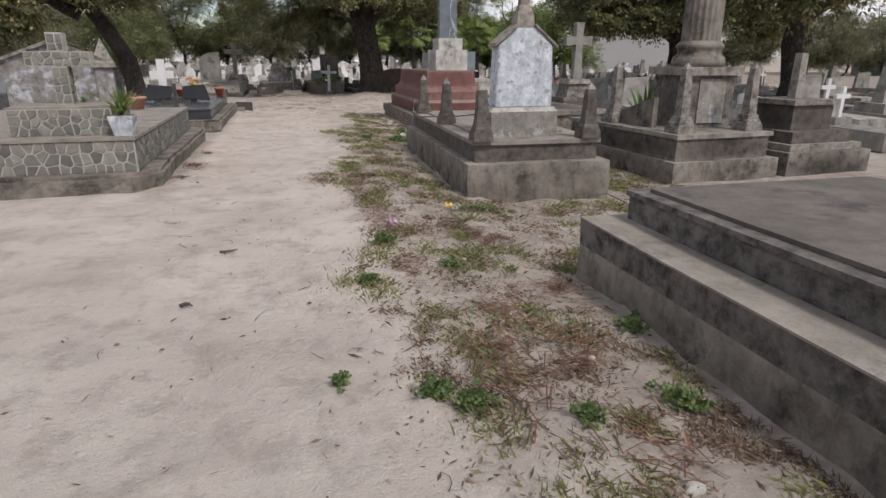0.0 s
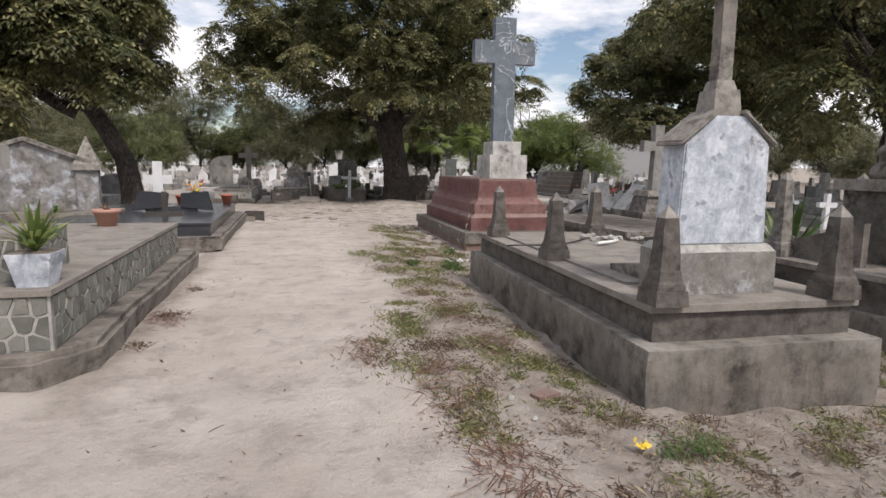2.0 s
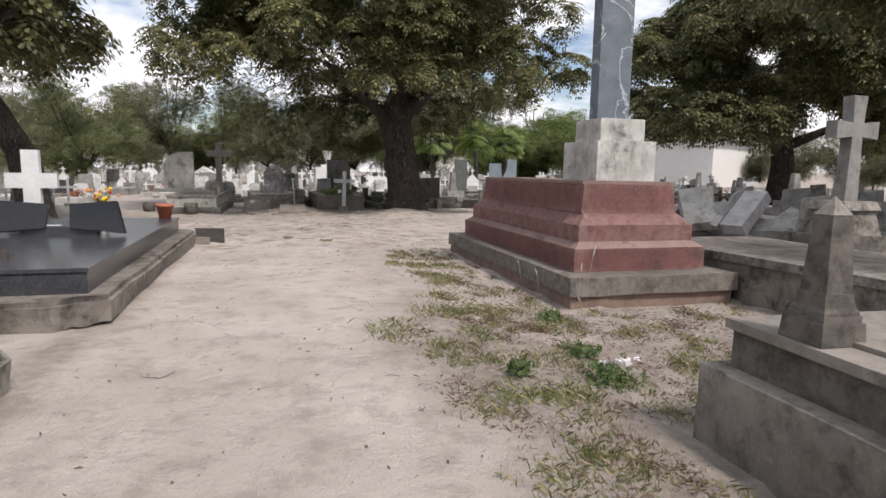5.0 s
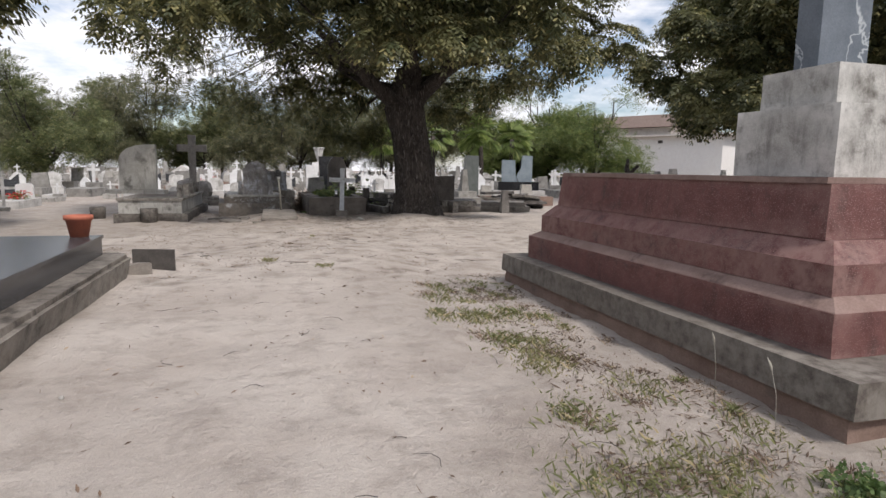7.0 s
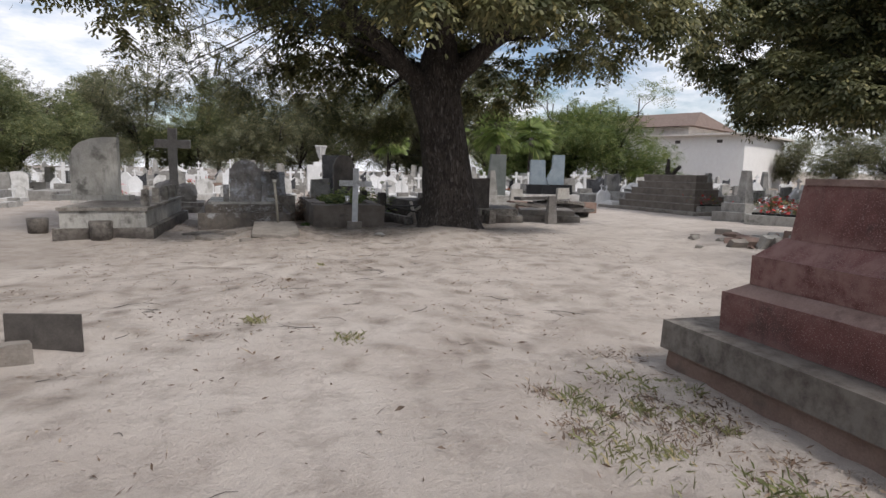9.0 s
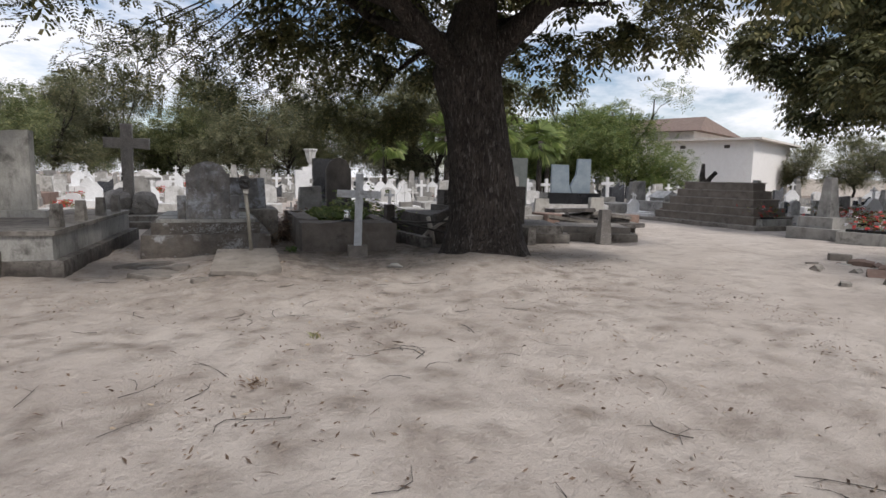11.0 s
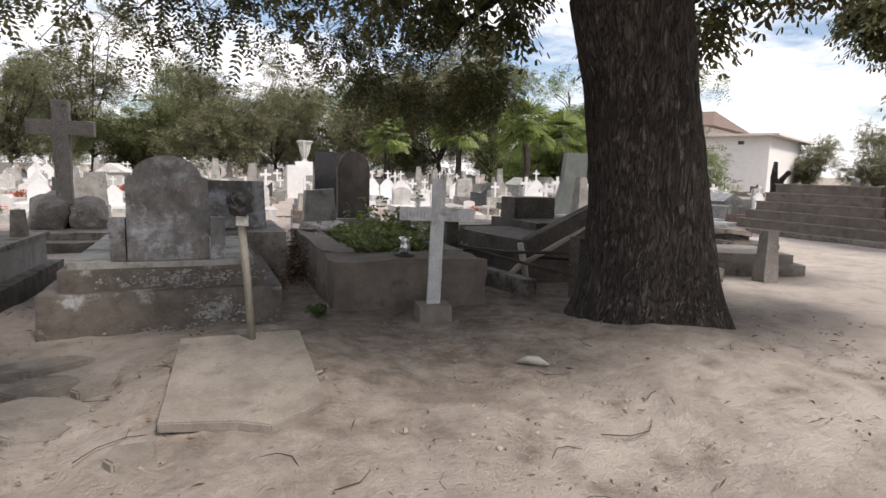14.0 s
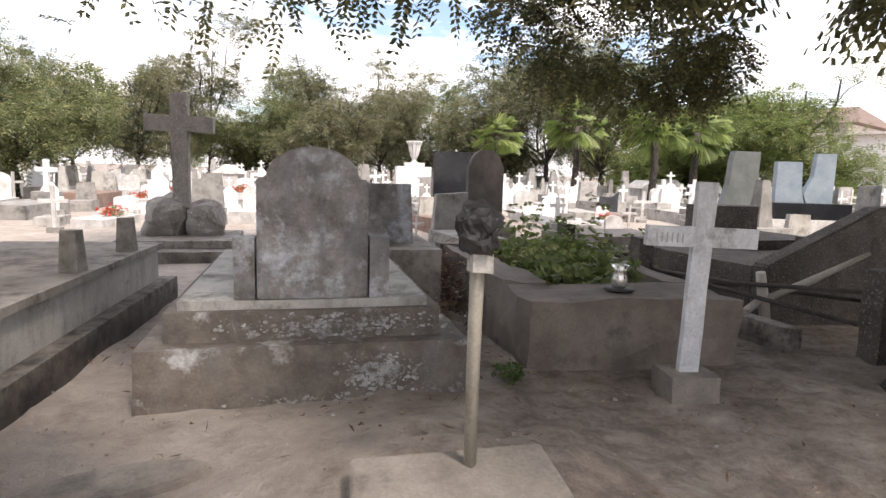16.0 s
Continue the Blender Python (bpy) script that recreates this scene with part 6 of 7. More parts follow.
def palm(label, seed, h):
    e = thing("palm", 0, 0, 0, 0, label, "palm tree", "palms behind the graves")
    part("trunk", tube(bmesh.new(), [(0, 0, -0.2), (0.1, 0, h * 0.5), (0, 0, h)], [0.22, 0.18, 0.16]), BARK, e)
    rng = np.random.default_rng(seed)
    fans = []
    for k in range(34):
        d = unit(rng.normal(0, 1, 3) + (0, 0, 0.35))
        base = np.array((0, 0, h)) + d * 0.9
        s = unit(np.cross(d, (0.1, 0.2, 1.0)))
        for a in np.linspace(-1.25, 1.25, 12):
            q = unit(d * math.cos(a) + s * math.sin(a) - np.array((0, 0, 0.25)))
            w = np.cross(q, np.cross(d, s)) * 0.045
            fans.append((base - w, base + w, base + q * 0.75 + w, base + q * 1.05 - (0, 0, 0.2)))
    quads("fronds", np.array(fans), LEAF_B, e, "", "stuff")
    return e


def backdrop():
    rng = random.Random(21)
    kinds = [far_tree("tall olive-green feathery tree behind the graves", 31, 15, 5.6, LEAF_O, 4200, 0.40, 40),
             far_tree("mid-green rounded tree behind the graves", 32, 13, 5.4, LEAF_O2, 4200, 0.38, 40),
             far_tree("dark green tree with an uneven crown behind the graves", 33, 14, 5.0, LEAF_O, 4000, 0.40, 40),
             far_tree("bright green bushy tree beside the house", 34, 8.5, 4.4, LEAF_M, 5200, 0.28, 48)]
    spots = []
    for i in range(25):
        a = -44 + i * 3.9
        d = rng.uniform(68, 84)
        spots.append((math.sin(radians(a)) * d, 20 + math.cos(radians(a)) * d * 0.9, i % 3, rng.uniform(0.74, 1.02) * (0.62 if a > 20 else 1)))
    for i in range(16):
        a = -60 + i * 8.0
        d = rng.uniform(92, 115)
        spots.append((math.sin(radians(a)) * d, 15 + math.cos(radians(a)) * d, (i + 1) % 3, rng.uniform(0.85, 1.1) * (0.6 if a > 12 else 1)))
    for i in range(6):
        spots.append((-30 - 3 * i, 30 - 11 * i, i % 3, rng.uniform(0.7, 0.9)))
        spots.append((38 + 3 * i, 26 - 10 * i, i % 3, rng.uniform(0.7, 0.9)))
    spots += [(-16, 48, 0, 0.55), (-12.5, 58, 1, 0.6), (-24, 52, 2, 0.62), (29.0, 66, 3, 0.98), (25.2, 68, 3, 1.05), (27.3, 73, 3, 1.1), (21.5, 70, 3, 0.95), (62, 73, 2, 0.62), (69, 72, 0, 0.66), (60, 60, 2, 0.50), (70, 62, 0, 0.6), (78, 74, 2, 0.7)]
    used = set()
    for x, y, k, s in spots:
        if 24 < x < 66 and 40 < y < 100 and (x, y) not in ((29.0, 66), (25.2, 68), (27.3, 73), (62, 73), (60, 60)):
            continue
        m = pose(x, y, 0, 0, 0, rng.uniform(0, 360)) @ Matrix.Scale(s, 4)
        if k in used:
            t = copy_thing(kinds[k], m)
            t.matrix_basis = m
        else:
            kinds[k].matrix_basis = m
            used.add(k)
    p = palm("fan palm with bright green fronds behind the graves", 5, 4.2)
    p.matrix_basis = pose(15.5, 60, 0)
    for x, y, s in ((18.5, 61, 0.95), (12.6, 63, 1.0), (21.5, 66, 1.05), (9.5, 68, 0.9)):
        m = pose(x, y, 0, 0, 0, x * 50) @ Matrix.Scale(s, 4)
        copy_thing(p, m).matrix_basis = m


backdrop()


def house():
    e = thing("cream_house", 56.0, 81.0, 0, 30, "low cream-walled house with a brown sheet roof, behind the graves", "house", scale=1.32)
    slab("wall", (0, 13, 0, 15, 0, 5.0), WALLW, e, cuts=0, rough=0, bevel=0)
    slab("eave", (-0.8, 13.8, -0.8, 15.8, 5.0, 5.18), WALLP, e, cuts=0, rough=0, bevel=0)
    slab("upper_wall", (0.6, 12, 5.5, 19, 5.18, 6.0), WALLP, e, cuts=0, rough=0, bevel=0)
    bm = bmesh.new()
    v = [bm.verts.new(p) for p in ((-0.4, 4.6, 6.0), (13, 4.6, 6.0), (13, 20, 6.0), (-0.4, 20, 6.0), (6.3, 6.5, 7.9), (6.3, 18, 7.9))]
    for f in ((0, 1, 4), (1, 2, 5, 4), (2, 3, 5), (3, 0, 4, 5), (3, 2, 1, 0)):
        bm.faces.new([v[k] for k in f])
    part("roof", bm, ROOFM, e)
    for k in range(3):
        slab("wall_vent", (-0.03, 0.0, 2.0 + k * 4.0, 2.5 + k * 4.0, 4.3, 4.6), WOODD, e, cuts=0, rough=0, bevel=0)
    f = thing("long_low_wall", 84, 84, 0, -20, "long pale boundary wall far behind the graves", "wall")
    slab("wall", (-14, 20, 0, 0.3, 0, 2.3), WALLP, f, cuts=0, rough=0, bevel=0)
    g = thing("dark_shed", 74, 60, 0, -30, "low dark blue-grey shed beyond the trees", "shed")
    slab("wall", (-6, 10, 0, 5, 0, 2.6), SLATEM, g, cuts=0, rough=0, bevel=0)


house()


# ---- the field of far graves ----
def grave_kinds():
    K = []

    def g(label, cat, build, name):
        e = thing(name, 0, 0, 0, 0, label, cat, "far graves")
        build(e)
        K.append(e)

    def kerb(e, m, h=0.3, l=1.9):
        slab("kerb", (-0.5, 0.5, -l, 0.1, -0.1, h), m, e, cuts=0, rough=0, bevel=0.01)

    def k1(e):
        kerb(e, WHITE)
        part("stone", panel_bm(arch(0.72, 1.0, 0.22), -0.08, 0.08, 0.008, 0), WHITE, e)

    def k2(e):
        kerb(e, GREYST, 0.4)
        slab("base", (-0.3, 0.3, -0.2, 0.2, 0.4, 0.62), GREYST, e, cuts=0, rough=0)
        bm = cross_bm(0.85, 0.52, 0.12, 0.10)
        bmesh.ops.translate(bm, vec=(0, 0, 0.62), verts=bm.verts)
        part("cross", bm, WHITEB, e)

    def k3(e):
        kerb(e, WHITEB, 0.35)
        part("stone", panel_bm([(-0.4, 0.35), (0.4, 0.35), (0.4, 0.9), (0.1, 1.25), (-0.1, 1.25), (-0.4, 0.9)], -0.09, 0.09, 0.006, 0), WHITEB, e)
        bm = cross_bm(0.45, 0.3, 0.07, 0.06)
        bmesh.ops.translate(bm, vec=(0, 0, 1.25), verts=bm.verts)
        part("cross", bm, WHITEB, e)

    def k4(e):
        kerb(e, GREYST, 0.5)
        part("stone", panel_bm([(-0.45, 0.5), (0.45, 0.5), (0.38, 1.35), (-0.38, 1.30)], -0.1, 0.1, 0.01, 0), GREYST, e)

    def k5(e):
        part("cross", cross_bm(1.15, 0.68, 0.09, 0.06), WHITE, e)
        slab("foot", (-0.15, 0.15, -0.12, 0.12, -0.1, 0.14), GREYST, e, cuts=0, rough=0)

    def k6(e):
        kerb(e, CONC_D, 0.35)
        part("stone", panel_bm([(-0.42, 0.35), (0.42, 0.35), (0.42, 1.25), (0.15, 1.0), (-0.42, 1.05)], -0.07, 0.07, 0.005, 0), BLACK, e)

    def k7(e):
        slab("step", (-0.7, 0.7, -1.0, 0.7, -0.1, 0.35), GREYST, e, cuts=0, rough=0)
        slab("step", (-0.5, 0.5, -0.5, 0.5, 0.35, 0.65), GREYST, e, cuts=0, rough=0)
        bm = bmesh.new()
        box(bm, -0.2, 0.2, -0.2, 0.2, 0.65, 1.75, 0.09)
        part("pillar", bm, GREYST, e)

    def k8(e):
        slab("body", (-0.55, 0.55, -1.1, 0.6, -0.1, 0.95), WHITE, e, cuts=0, rough=0)
        part("roof", panel_bm([(-0.7, 0.95), (0.7, 0.95), (0, 1.4)], -1.2, 0.7, 0.005, 0), WHITE, e)

    def k9(e):
        kerb(e, WHITE, 0.32)
        rng = np.random.default_rng(3)
        c = np.stack((rng.normal(0, 0.2, 60), rng.normal(-0.6, 0.2, 60), 0.40 + rng.random(60) * 0.2), 1)
        quads("flowers", sprays(rng, c, rng.normal(0, 1, c.shape), 0.1, 2, 0.07, 0.03), REDP, e, "red flowers", "stuff")
        quads("leaves", sprays(rng, c - (0, 0, 0.06), rng.normal(0, 1, c.shape), 0.14, 2, 0.09, 0.03), LEAF_M, e, "", "stuff")
        part("stone", panel_bm(arch(0.6, 0.9, 0.1), -0.06, 0.06, 0.006, 0), WHITEB, e)

    def k10(e):
        kerb(e, BRICKF, 0.45)
        part("stone", panel_bm([(-0.35, 0.45), (0.35, 0.45), (0.30, 1.05), (-0.30, 1.05)], -0.09, 0.09, 0.006, 0), CONC_L, e)

    for f, l, c, n in ((k1, "white round-headed headstone with a kerbed grave", "headstone", "round_headstone"), (k2, "white cross on a grey kerbed grave", "grave", "cross_grave"),
                       (k3, "white gabled headstone topped by a small cross", "headstone", "gabled_headstone"), (k4, "grey tapering headstone on a grey grave", "headstone", "grey_headstone"),
                       (k5, "plain white wooden cross", "cross", "plain_cross"), (k6, "dark polished headstone on a dark kerb", "headstone", "dark_headstone"),
                       (k7, "grey stepped grave with a tapered pillar", "grave", "pillar_grave"), (k8, "small white house-shaped tomb", "tomb", "house_tomb"),
                       (k9, "white kerbed grave with red flowers", "grave", "flower_grave"), (k10, "reddish kerbed grave with a pale stone", "grave", "brick_grave")):
        g(l, c, f, n)
    return K


def grave_field():
    K = grave_kinds()
    rng = random.Random(77)
    spots = []
    for row in range(15):
        y = 43.5 + row * 2.1 + row * row * 0.06
        x = -20 - row * 1.6
        while x < 26 + row * 1.9:
            x += rng.uniform(1.1, 2.3)
            spots.append((x, y + rng.uniform(-0.5, 0.5)))
    for row in range(9):
        y = 23.5 + row * 2.3
        for c in range(9):
            spots.append((11.0 + c * 2.2 + rng.uniform(-0.4, 0.4), y + rng.uniform(-0.4, 0.4)))
            if row > 2:
                spots.append((-8.0 - c * 2.0 + rng.uniform(-0.4, 0.4), y + rng.uniform(-0.4, 0.4)))
    for row in range(4):
        for c in range(5):
            spots.append((10.6 + c * 2.2 + rng.uniform(-0.3, 0.3), 12.5 + row * 2.6))
            spots.append((-8.6 - c * 2.2, 15.0 + row * 2.6))
    blocked = [(3.2, 50.3, 1.9), (9.8, 45.6, 1.8), (13.0, 47.2, 2.2), (3.75, 63, 2.2), (22, 34.5, 1.4), (20, 21, 1.4), (9.6, 13.2, 2.9), (-6.0, 43.6, 2.2),  (16.2, 42, 3.6), (13.0, 38.5, 2.5), (10.0, 40.5, 2.4), (20.5, 48, 1.0), (13, 32, 5.5), (10.5, 27, 2.5), (11, 36, 3.0), (17, 31, 2.0), (-2.75, 43.3, 2.1), (8.9, 21, 1.5), (8.2, 27, 1.8), (-6.9, 24.6, 2.6), (-5.9, 29, 1.4), (2.1, 38, 2.4), (3.2, 45.3, 1.5), (6.3, 42, 2.4), (-0.1, 39, 2.0), (-4, 37.5, 3.4), (-5.3, 22.6, 2.0)]
    n = 0
    used = set()
    for x, y in spots:
        if any(math.hypot(x - a, y - b) < r for a, b, r in blocked) or (34 < x < 48 and y > 55):
            continue
        near = y < 44
        k = rng.choices(range(10), (5, 5, 5, 5, 4, 2, 3, 1, 3, 2) if not near else (1, 2, 1, 7, 2, 3, 5, 0, 1, 3))[0]
        m = pose(x, y, -0.02, rng.uniform(-1.5, 1.5), rng.uniform(-1.5, 1.5), rng.uniform(-14, 14)) @ Matrix.Scale(((rng.uniform(0.62, 1.15) * (0.8 if y < 49 else 1)) if not near else rng.uniform(0.8, 1.0)), 4)
        if k in used:
            copy_thing(K[k], m).matrix_basis = m
        else:
            K[k].matrix_basis = m
            used.add(k)
        n += 1


grave_field()


def flowered_graves():
    """Dark graves heaped with red and white flowers, right of the stepped tomb."""
    rng = np.random.default_rng(19)
    for i, (x, y) in enumerate(((17.2, 37.6), (18.9, 38.8), (20.6, 37.4), (16.9, 40.4), (22.6, 39.2), (15.9, 34.9))):
        t = thing("flowered_grave", x, y, -0.02, -10 + 6 * i, "low grave with a pale kerb, heaped with red and white flowers", "grave", "flowered graves")
        slab("kerb", (-0.75, 0.75, 0, 1.9, -0.1, 0.35), CONC_L, t, cuts=0, rough=0, bevel=0.01)
        slab("dark_slab", (-0.6, 0.6, 0.15, 1.75, 0.35, 0.42), JET, t, cuts=0, rough=0, bevel=0.01)
        for nm, m, k in (("red_bloom_mass", REDP, 90), ("white_bloom_mass", PETAL, 40), ("dark_foliage", LEAF_D, 160)):
            c = np.stack((rng.normal(0, 0.3, k), rng.normal(0.9, 0.4, k), 0.45 + np.abs(rng.normal(0, 0.16, k))), 1)
            quads(nm, sprays(rng, c, rng.normal(0, 1, c.shape), 0.09, 2, 0.07, 0.03, 0), m, t, "", "stuff")


flowered_graves()


# ---- plants, litter and small stones on the sand ----
def in_tomb(x, y):
    return ((x > 2.35) & (x < 5.6) & (y > 2.0) & (y < 8.0)) | ((x > 2.4) & (x < 4.75) & (y > 11.1) & (y < 16.7)) | ((x > 3.5) & (x < 5.75) & (y > 20) & (y < 25.8)) | ((x > 6) & (x < 8.4) & (y > 11.6) & (y < 15.5)) | ((x > 6.2) & (x < 8.6) & (y > 17.8) & (y < 22.2)) | ((x > 7.9) & (x < 9.7) & (y > 20.2) & (y < 22.5)) | (x > 9)


def tufts():
    """Clumps of grass blades, reddish straw mats, dry stalks and fallen leaves."""
    rng = np.random.default_rng(41)
    patches = []
    while len(patches) < 620:
        x, y = rng.uniform(0.5, 6), rng.uniform(1, 27)
        if rng.random() < strip_mask(np.array(x), np.array(y)) and not in_tomb(x, y):
            patches.append((x, y, rng.uniform(0.05, 0.26), rng.random() < (0.55 if y > 14 else 0.42)))
    patches += [(x, y, r, True) for x, y, r in ((2.3, 22.2, 0.3), (1.2, 19.2, 0.28), (2.3, 20.0, 0.35), (1.1, 18.8, 0.2), (2.2, 20.7, 0.3), (2.5, 18.1, 0.3), (2.6, 20.0, 0.3), (2.0, 19.7, 0.3), (2.6, 22.5, 0.3), (2.85, 23.6, 0.25), (3.2, 19.5, 0.2), (0.9, 9.1, 0.15), (1.9, 16.2, 0.3), (1.7, 17.2, 0.3))]
    patches += [(-1.55, 14.6, 0.14, False), (-1.6, 13.4, 0.12, False), (0.6, 29.5, 0.07, False), (1.9, 30.8, 0.12, False), (1.1, 30.6, 0.05, True), (-1.5, 16.2, 0.1, False), (0.2, 27.4, 0.12, True), (1.0, 26.5, 0.14, True)]
    green, dry, straw, brown = [], [], [], []
    for x, y, r, is_green in patches:
        n = int((420 if y < 15 else 260) * r / 0.3)
        px, py = x + rng.normal(0, r * 0.55, n), y + rng.normal(0, r * 0.7, n)
        ok = ~in_tomb(px, py)
        px, py = px[ok], py[ok]
        n = len(px)
        base = np.stack((px, py, ground_z(px, py) - 0.01), 1)
        hgt = rng.uniform(0.015, 0.055, (n, 1)) * (1.15 if is_green else 0.7)
        lean = np.clip(rng.normal(0, 0.8 if is_green else 1.6, (n, 3)), -1.5, 1.5) * (1, 1, 0)
        tip, mid = base + (lean + (0, 0, 1.0)) * hgt, base + (lean * 0.35 + (0, 0, 0.65)) * hgt
        w = unit(np.cross(lean + 1e-3, (0, 0, 1.0))) * 0.0032
        (green if is_green else dry).append(np.stack((base - w, base + w, mid + w * 1.2, tip), 1))
    for x, y in ((1.18, 6.27), (1.27, 6.8), (1.77, 6.7), (1.12, 8.4), (1.56, 7.3), (1.69, 5.67), (2.16, 7.6), (1.12, 9.5), (1.09, 12.2), (1.42, 9.6), (1.1, 10.7), (1.09, 10.1), (1.0, 11.6), (1.69, 14.1), (1.8, 12.9), (2.0, 9.2), (1.5, 15.3), (2.6, 19.2), (0.55, 13.0), (-1.5, 14.4)):
        n = 110
        px, py = x + rng.normal(0, 0.13, n), y + rng.normal(0, 0.2, n)
        a = rng.normal(rng.uniform(0, 3.1), 0.8, n)
        d = np.stack((np.cos(a), np.sin(a), rng.normal(0, 0.15, n)), 1)
        s = np.stack((-np.sin(a), np.cos(a), np.zeros(n)), 1) * 0.0040
        ln = rng.uniform(0.03, 0.10, (n, 1))
        b = np.stack((px, py, ground_z(px, py) + rng.uniform(0.004, 0.05, n)), 1)
        straw.append(np.stack((b - d * ln - s, b - d * ln + s, b + d * ln + s, b + d * ln - s), 1))
    n = 60000
    x, y = rng.uniform(0.3, 6.5, n), rng.uniform(0, 27.5, n)
    dens = np.sin(x * 3.1 + 1.3 * np.sin(y * 1.7)) * np.sin(y * 2.3 + 1.1 * np.sin(x * 2.9)) + 0.5 * np.sin(x * 9 + y * 7)
    ok = (rng.random(n) < strip_mask(x, y) * np.clip(0.30 + 0.75 * dens, 0.05, 1)) & ~in_tomb(x, y)
    x, y = x[ok], y[ok]
    x2, y2 = rng.uniform(-2.6, 7.0, 9000), rng.uniform(26, 38, 9000)
    ok = rng.random(9000) < np.clip(0.25 + np.sin(x2 * 2.3 + y2) * np.sin(y2 * 1.9), 0.06, 1)
    x3, y3 = rng.uniform(-1.5, 1.4, 1100), rng.uniform(1, 30, 1100)
    x, y = np.concatenate((x, x2[ok], x3)), np.concatenate((y, y2[ok], y3))
    n = len(x)
    a = rng.uniform(0, 6.283, n)
    d = np.stack((np.cos(a), np.sin(a), rng.normal(0, 0.3, n)), 1)
    s = np.stack((-np.sin(a), np.cos(a), rng.normal(0, 0.5, n)), 1)
    ln, wd = rng.uniform(0.008, 0.036, (n, 1)), rng.uniform(0.002, 0.009, (n, 1))
    base = np.stack((x, y, ground_z(x, y) + rng.uniform(0.002, 0.016, n)), 1)
    brown.append(np.stack((base - d * ln, base - s * wd, base + d * ln, base + s * wd), 1))
    for name, q, m, lbl in (("grass", green, GRASS, "thin patchy green grass in the sandy soil"), ("dry_grass", dry, DRY, "dry brown grass tufts"), ("straw", straw, STRAW, "mats of reddish dry straw on the soil"), ("leaf_litter", brown, DRY, "scattered dry leaves and stalks")):
        o = quads(name, np.concatenate(q), m)
        tagged(o, lbl, "ground plants", kind="stuff")


tufts()


def broad_weed(x, y, r, seed, flowers=False):
    rng = np.random.default_rng(seed)
    e = thing("green_weed", x, y, float(ground_z(x, y)), 0, "low bright green leafy weed" + (" with white flowers" if flowers else "") + " in the sand", "weed", "leafy weeds")
    n = int(140 * r / 0.2)
    c = np.stack((rng.normal(0, r * 0.5, n), rng.normal(0, r * 0.5, n), rng.uniform(0.01, 0.35 * r + 0.03, n)), 1)
    quads("leaves", sprays(rng, c, rng.normal(0, 0.6, c.shape) + (0, 0, 0.6), 0.05, 2, 0.035, 0.014, 0.1), WEED, e)
    if flowers:
        c = np.stack((rng.normal(0, r * 0.5, 9), rng.normal(0, r * 0.5, 9), rng.uniform(0.12, 0.2, 9)), 1)
        for p in c:
            quads("flower", sprays(rng, np.repeat(p[None], 3, 0), rng.normal(0, 1, (3, 3)), 0.02, 2, 0.035, 0.014, 0), PETAL, e, "white petals")


for i, (x, y, r) in enumerate(((0.76, 6.3, 0.09), (0.95, 6.15, 0.09), (1.48, 5.9, 0.07), (2.06, 5.95, 0.12), (2.28, 6.8, 0.09), (0.94, 9.2, 0.10), (0.63, 8.1, 0.06), (1.4, 8.3, 0.06), (0.27, 6.54, 0.03), (2.2, 4.9, 0.12), (1.9, 17.7, 0.12), (2.8, 18.3, 0.18), (3.1, 19.6, 0.16), (1.2, 36.2, 0.10))):
    broad_weed(x, y, r, 60 + i)
broad_weed(2.62, 17.5, 0.24, 90, True)


def pebbles():
    rng = random.Random(8)
    for i in range(120):
        if i < 30:
            x, y = rng.uniform(1.2, 5.5), rng.uniform(3, 12)
            if bool(in_tomb(np.array(x), np.array(y))):
                continue
            r = rng.uniform(0.015, 0.05)
        else:
            x, y, r = (rng.uniform(-1.3, 3.5), rng.uniform(5, 35), rng.uniform(0.008, 0.025)) if i < 46 else (rng.uniform(-2.0, 4.2), rng.uniform(31, 35.7), rng.uniform(0.006, 0.020))
        t = thing("stone", x, y, float(ground_z(x, y)) - 0.006, rng.uniform(0, 360), "small pale loose stone lying on the sand", "stone", "loose stones")
        bm = bmesh.new()
        bmesh.ops.create_icosphere(bm, subdivisions=2, radius=r, matrix=Matrix.Translation((0, 0, r * 0.45)) @ Matrix.Diagonal((1, rng.uniform(0.6, 0.9), rng.uniform(0.45, 0.7), 1)))
        for v in bm.verts:
            v.co += noise.noise_vector(v.co * (0.7 / r) + Vector((i, 0, 0))) * r * 0.3
        part("stone", bm, CONC_L if rng.random() < 0.6 else MORTAR, t)


pebbles()


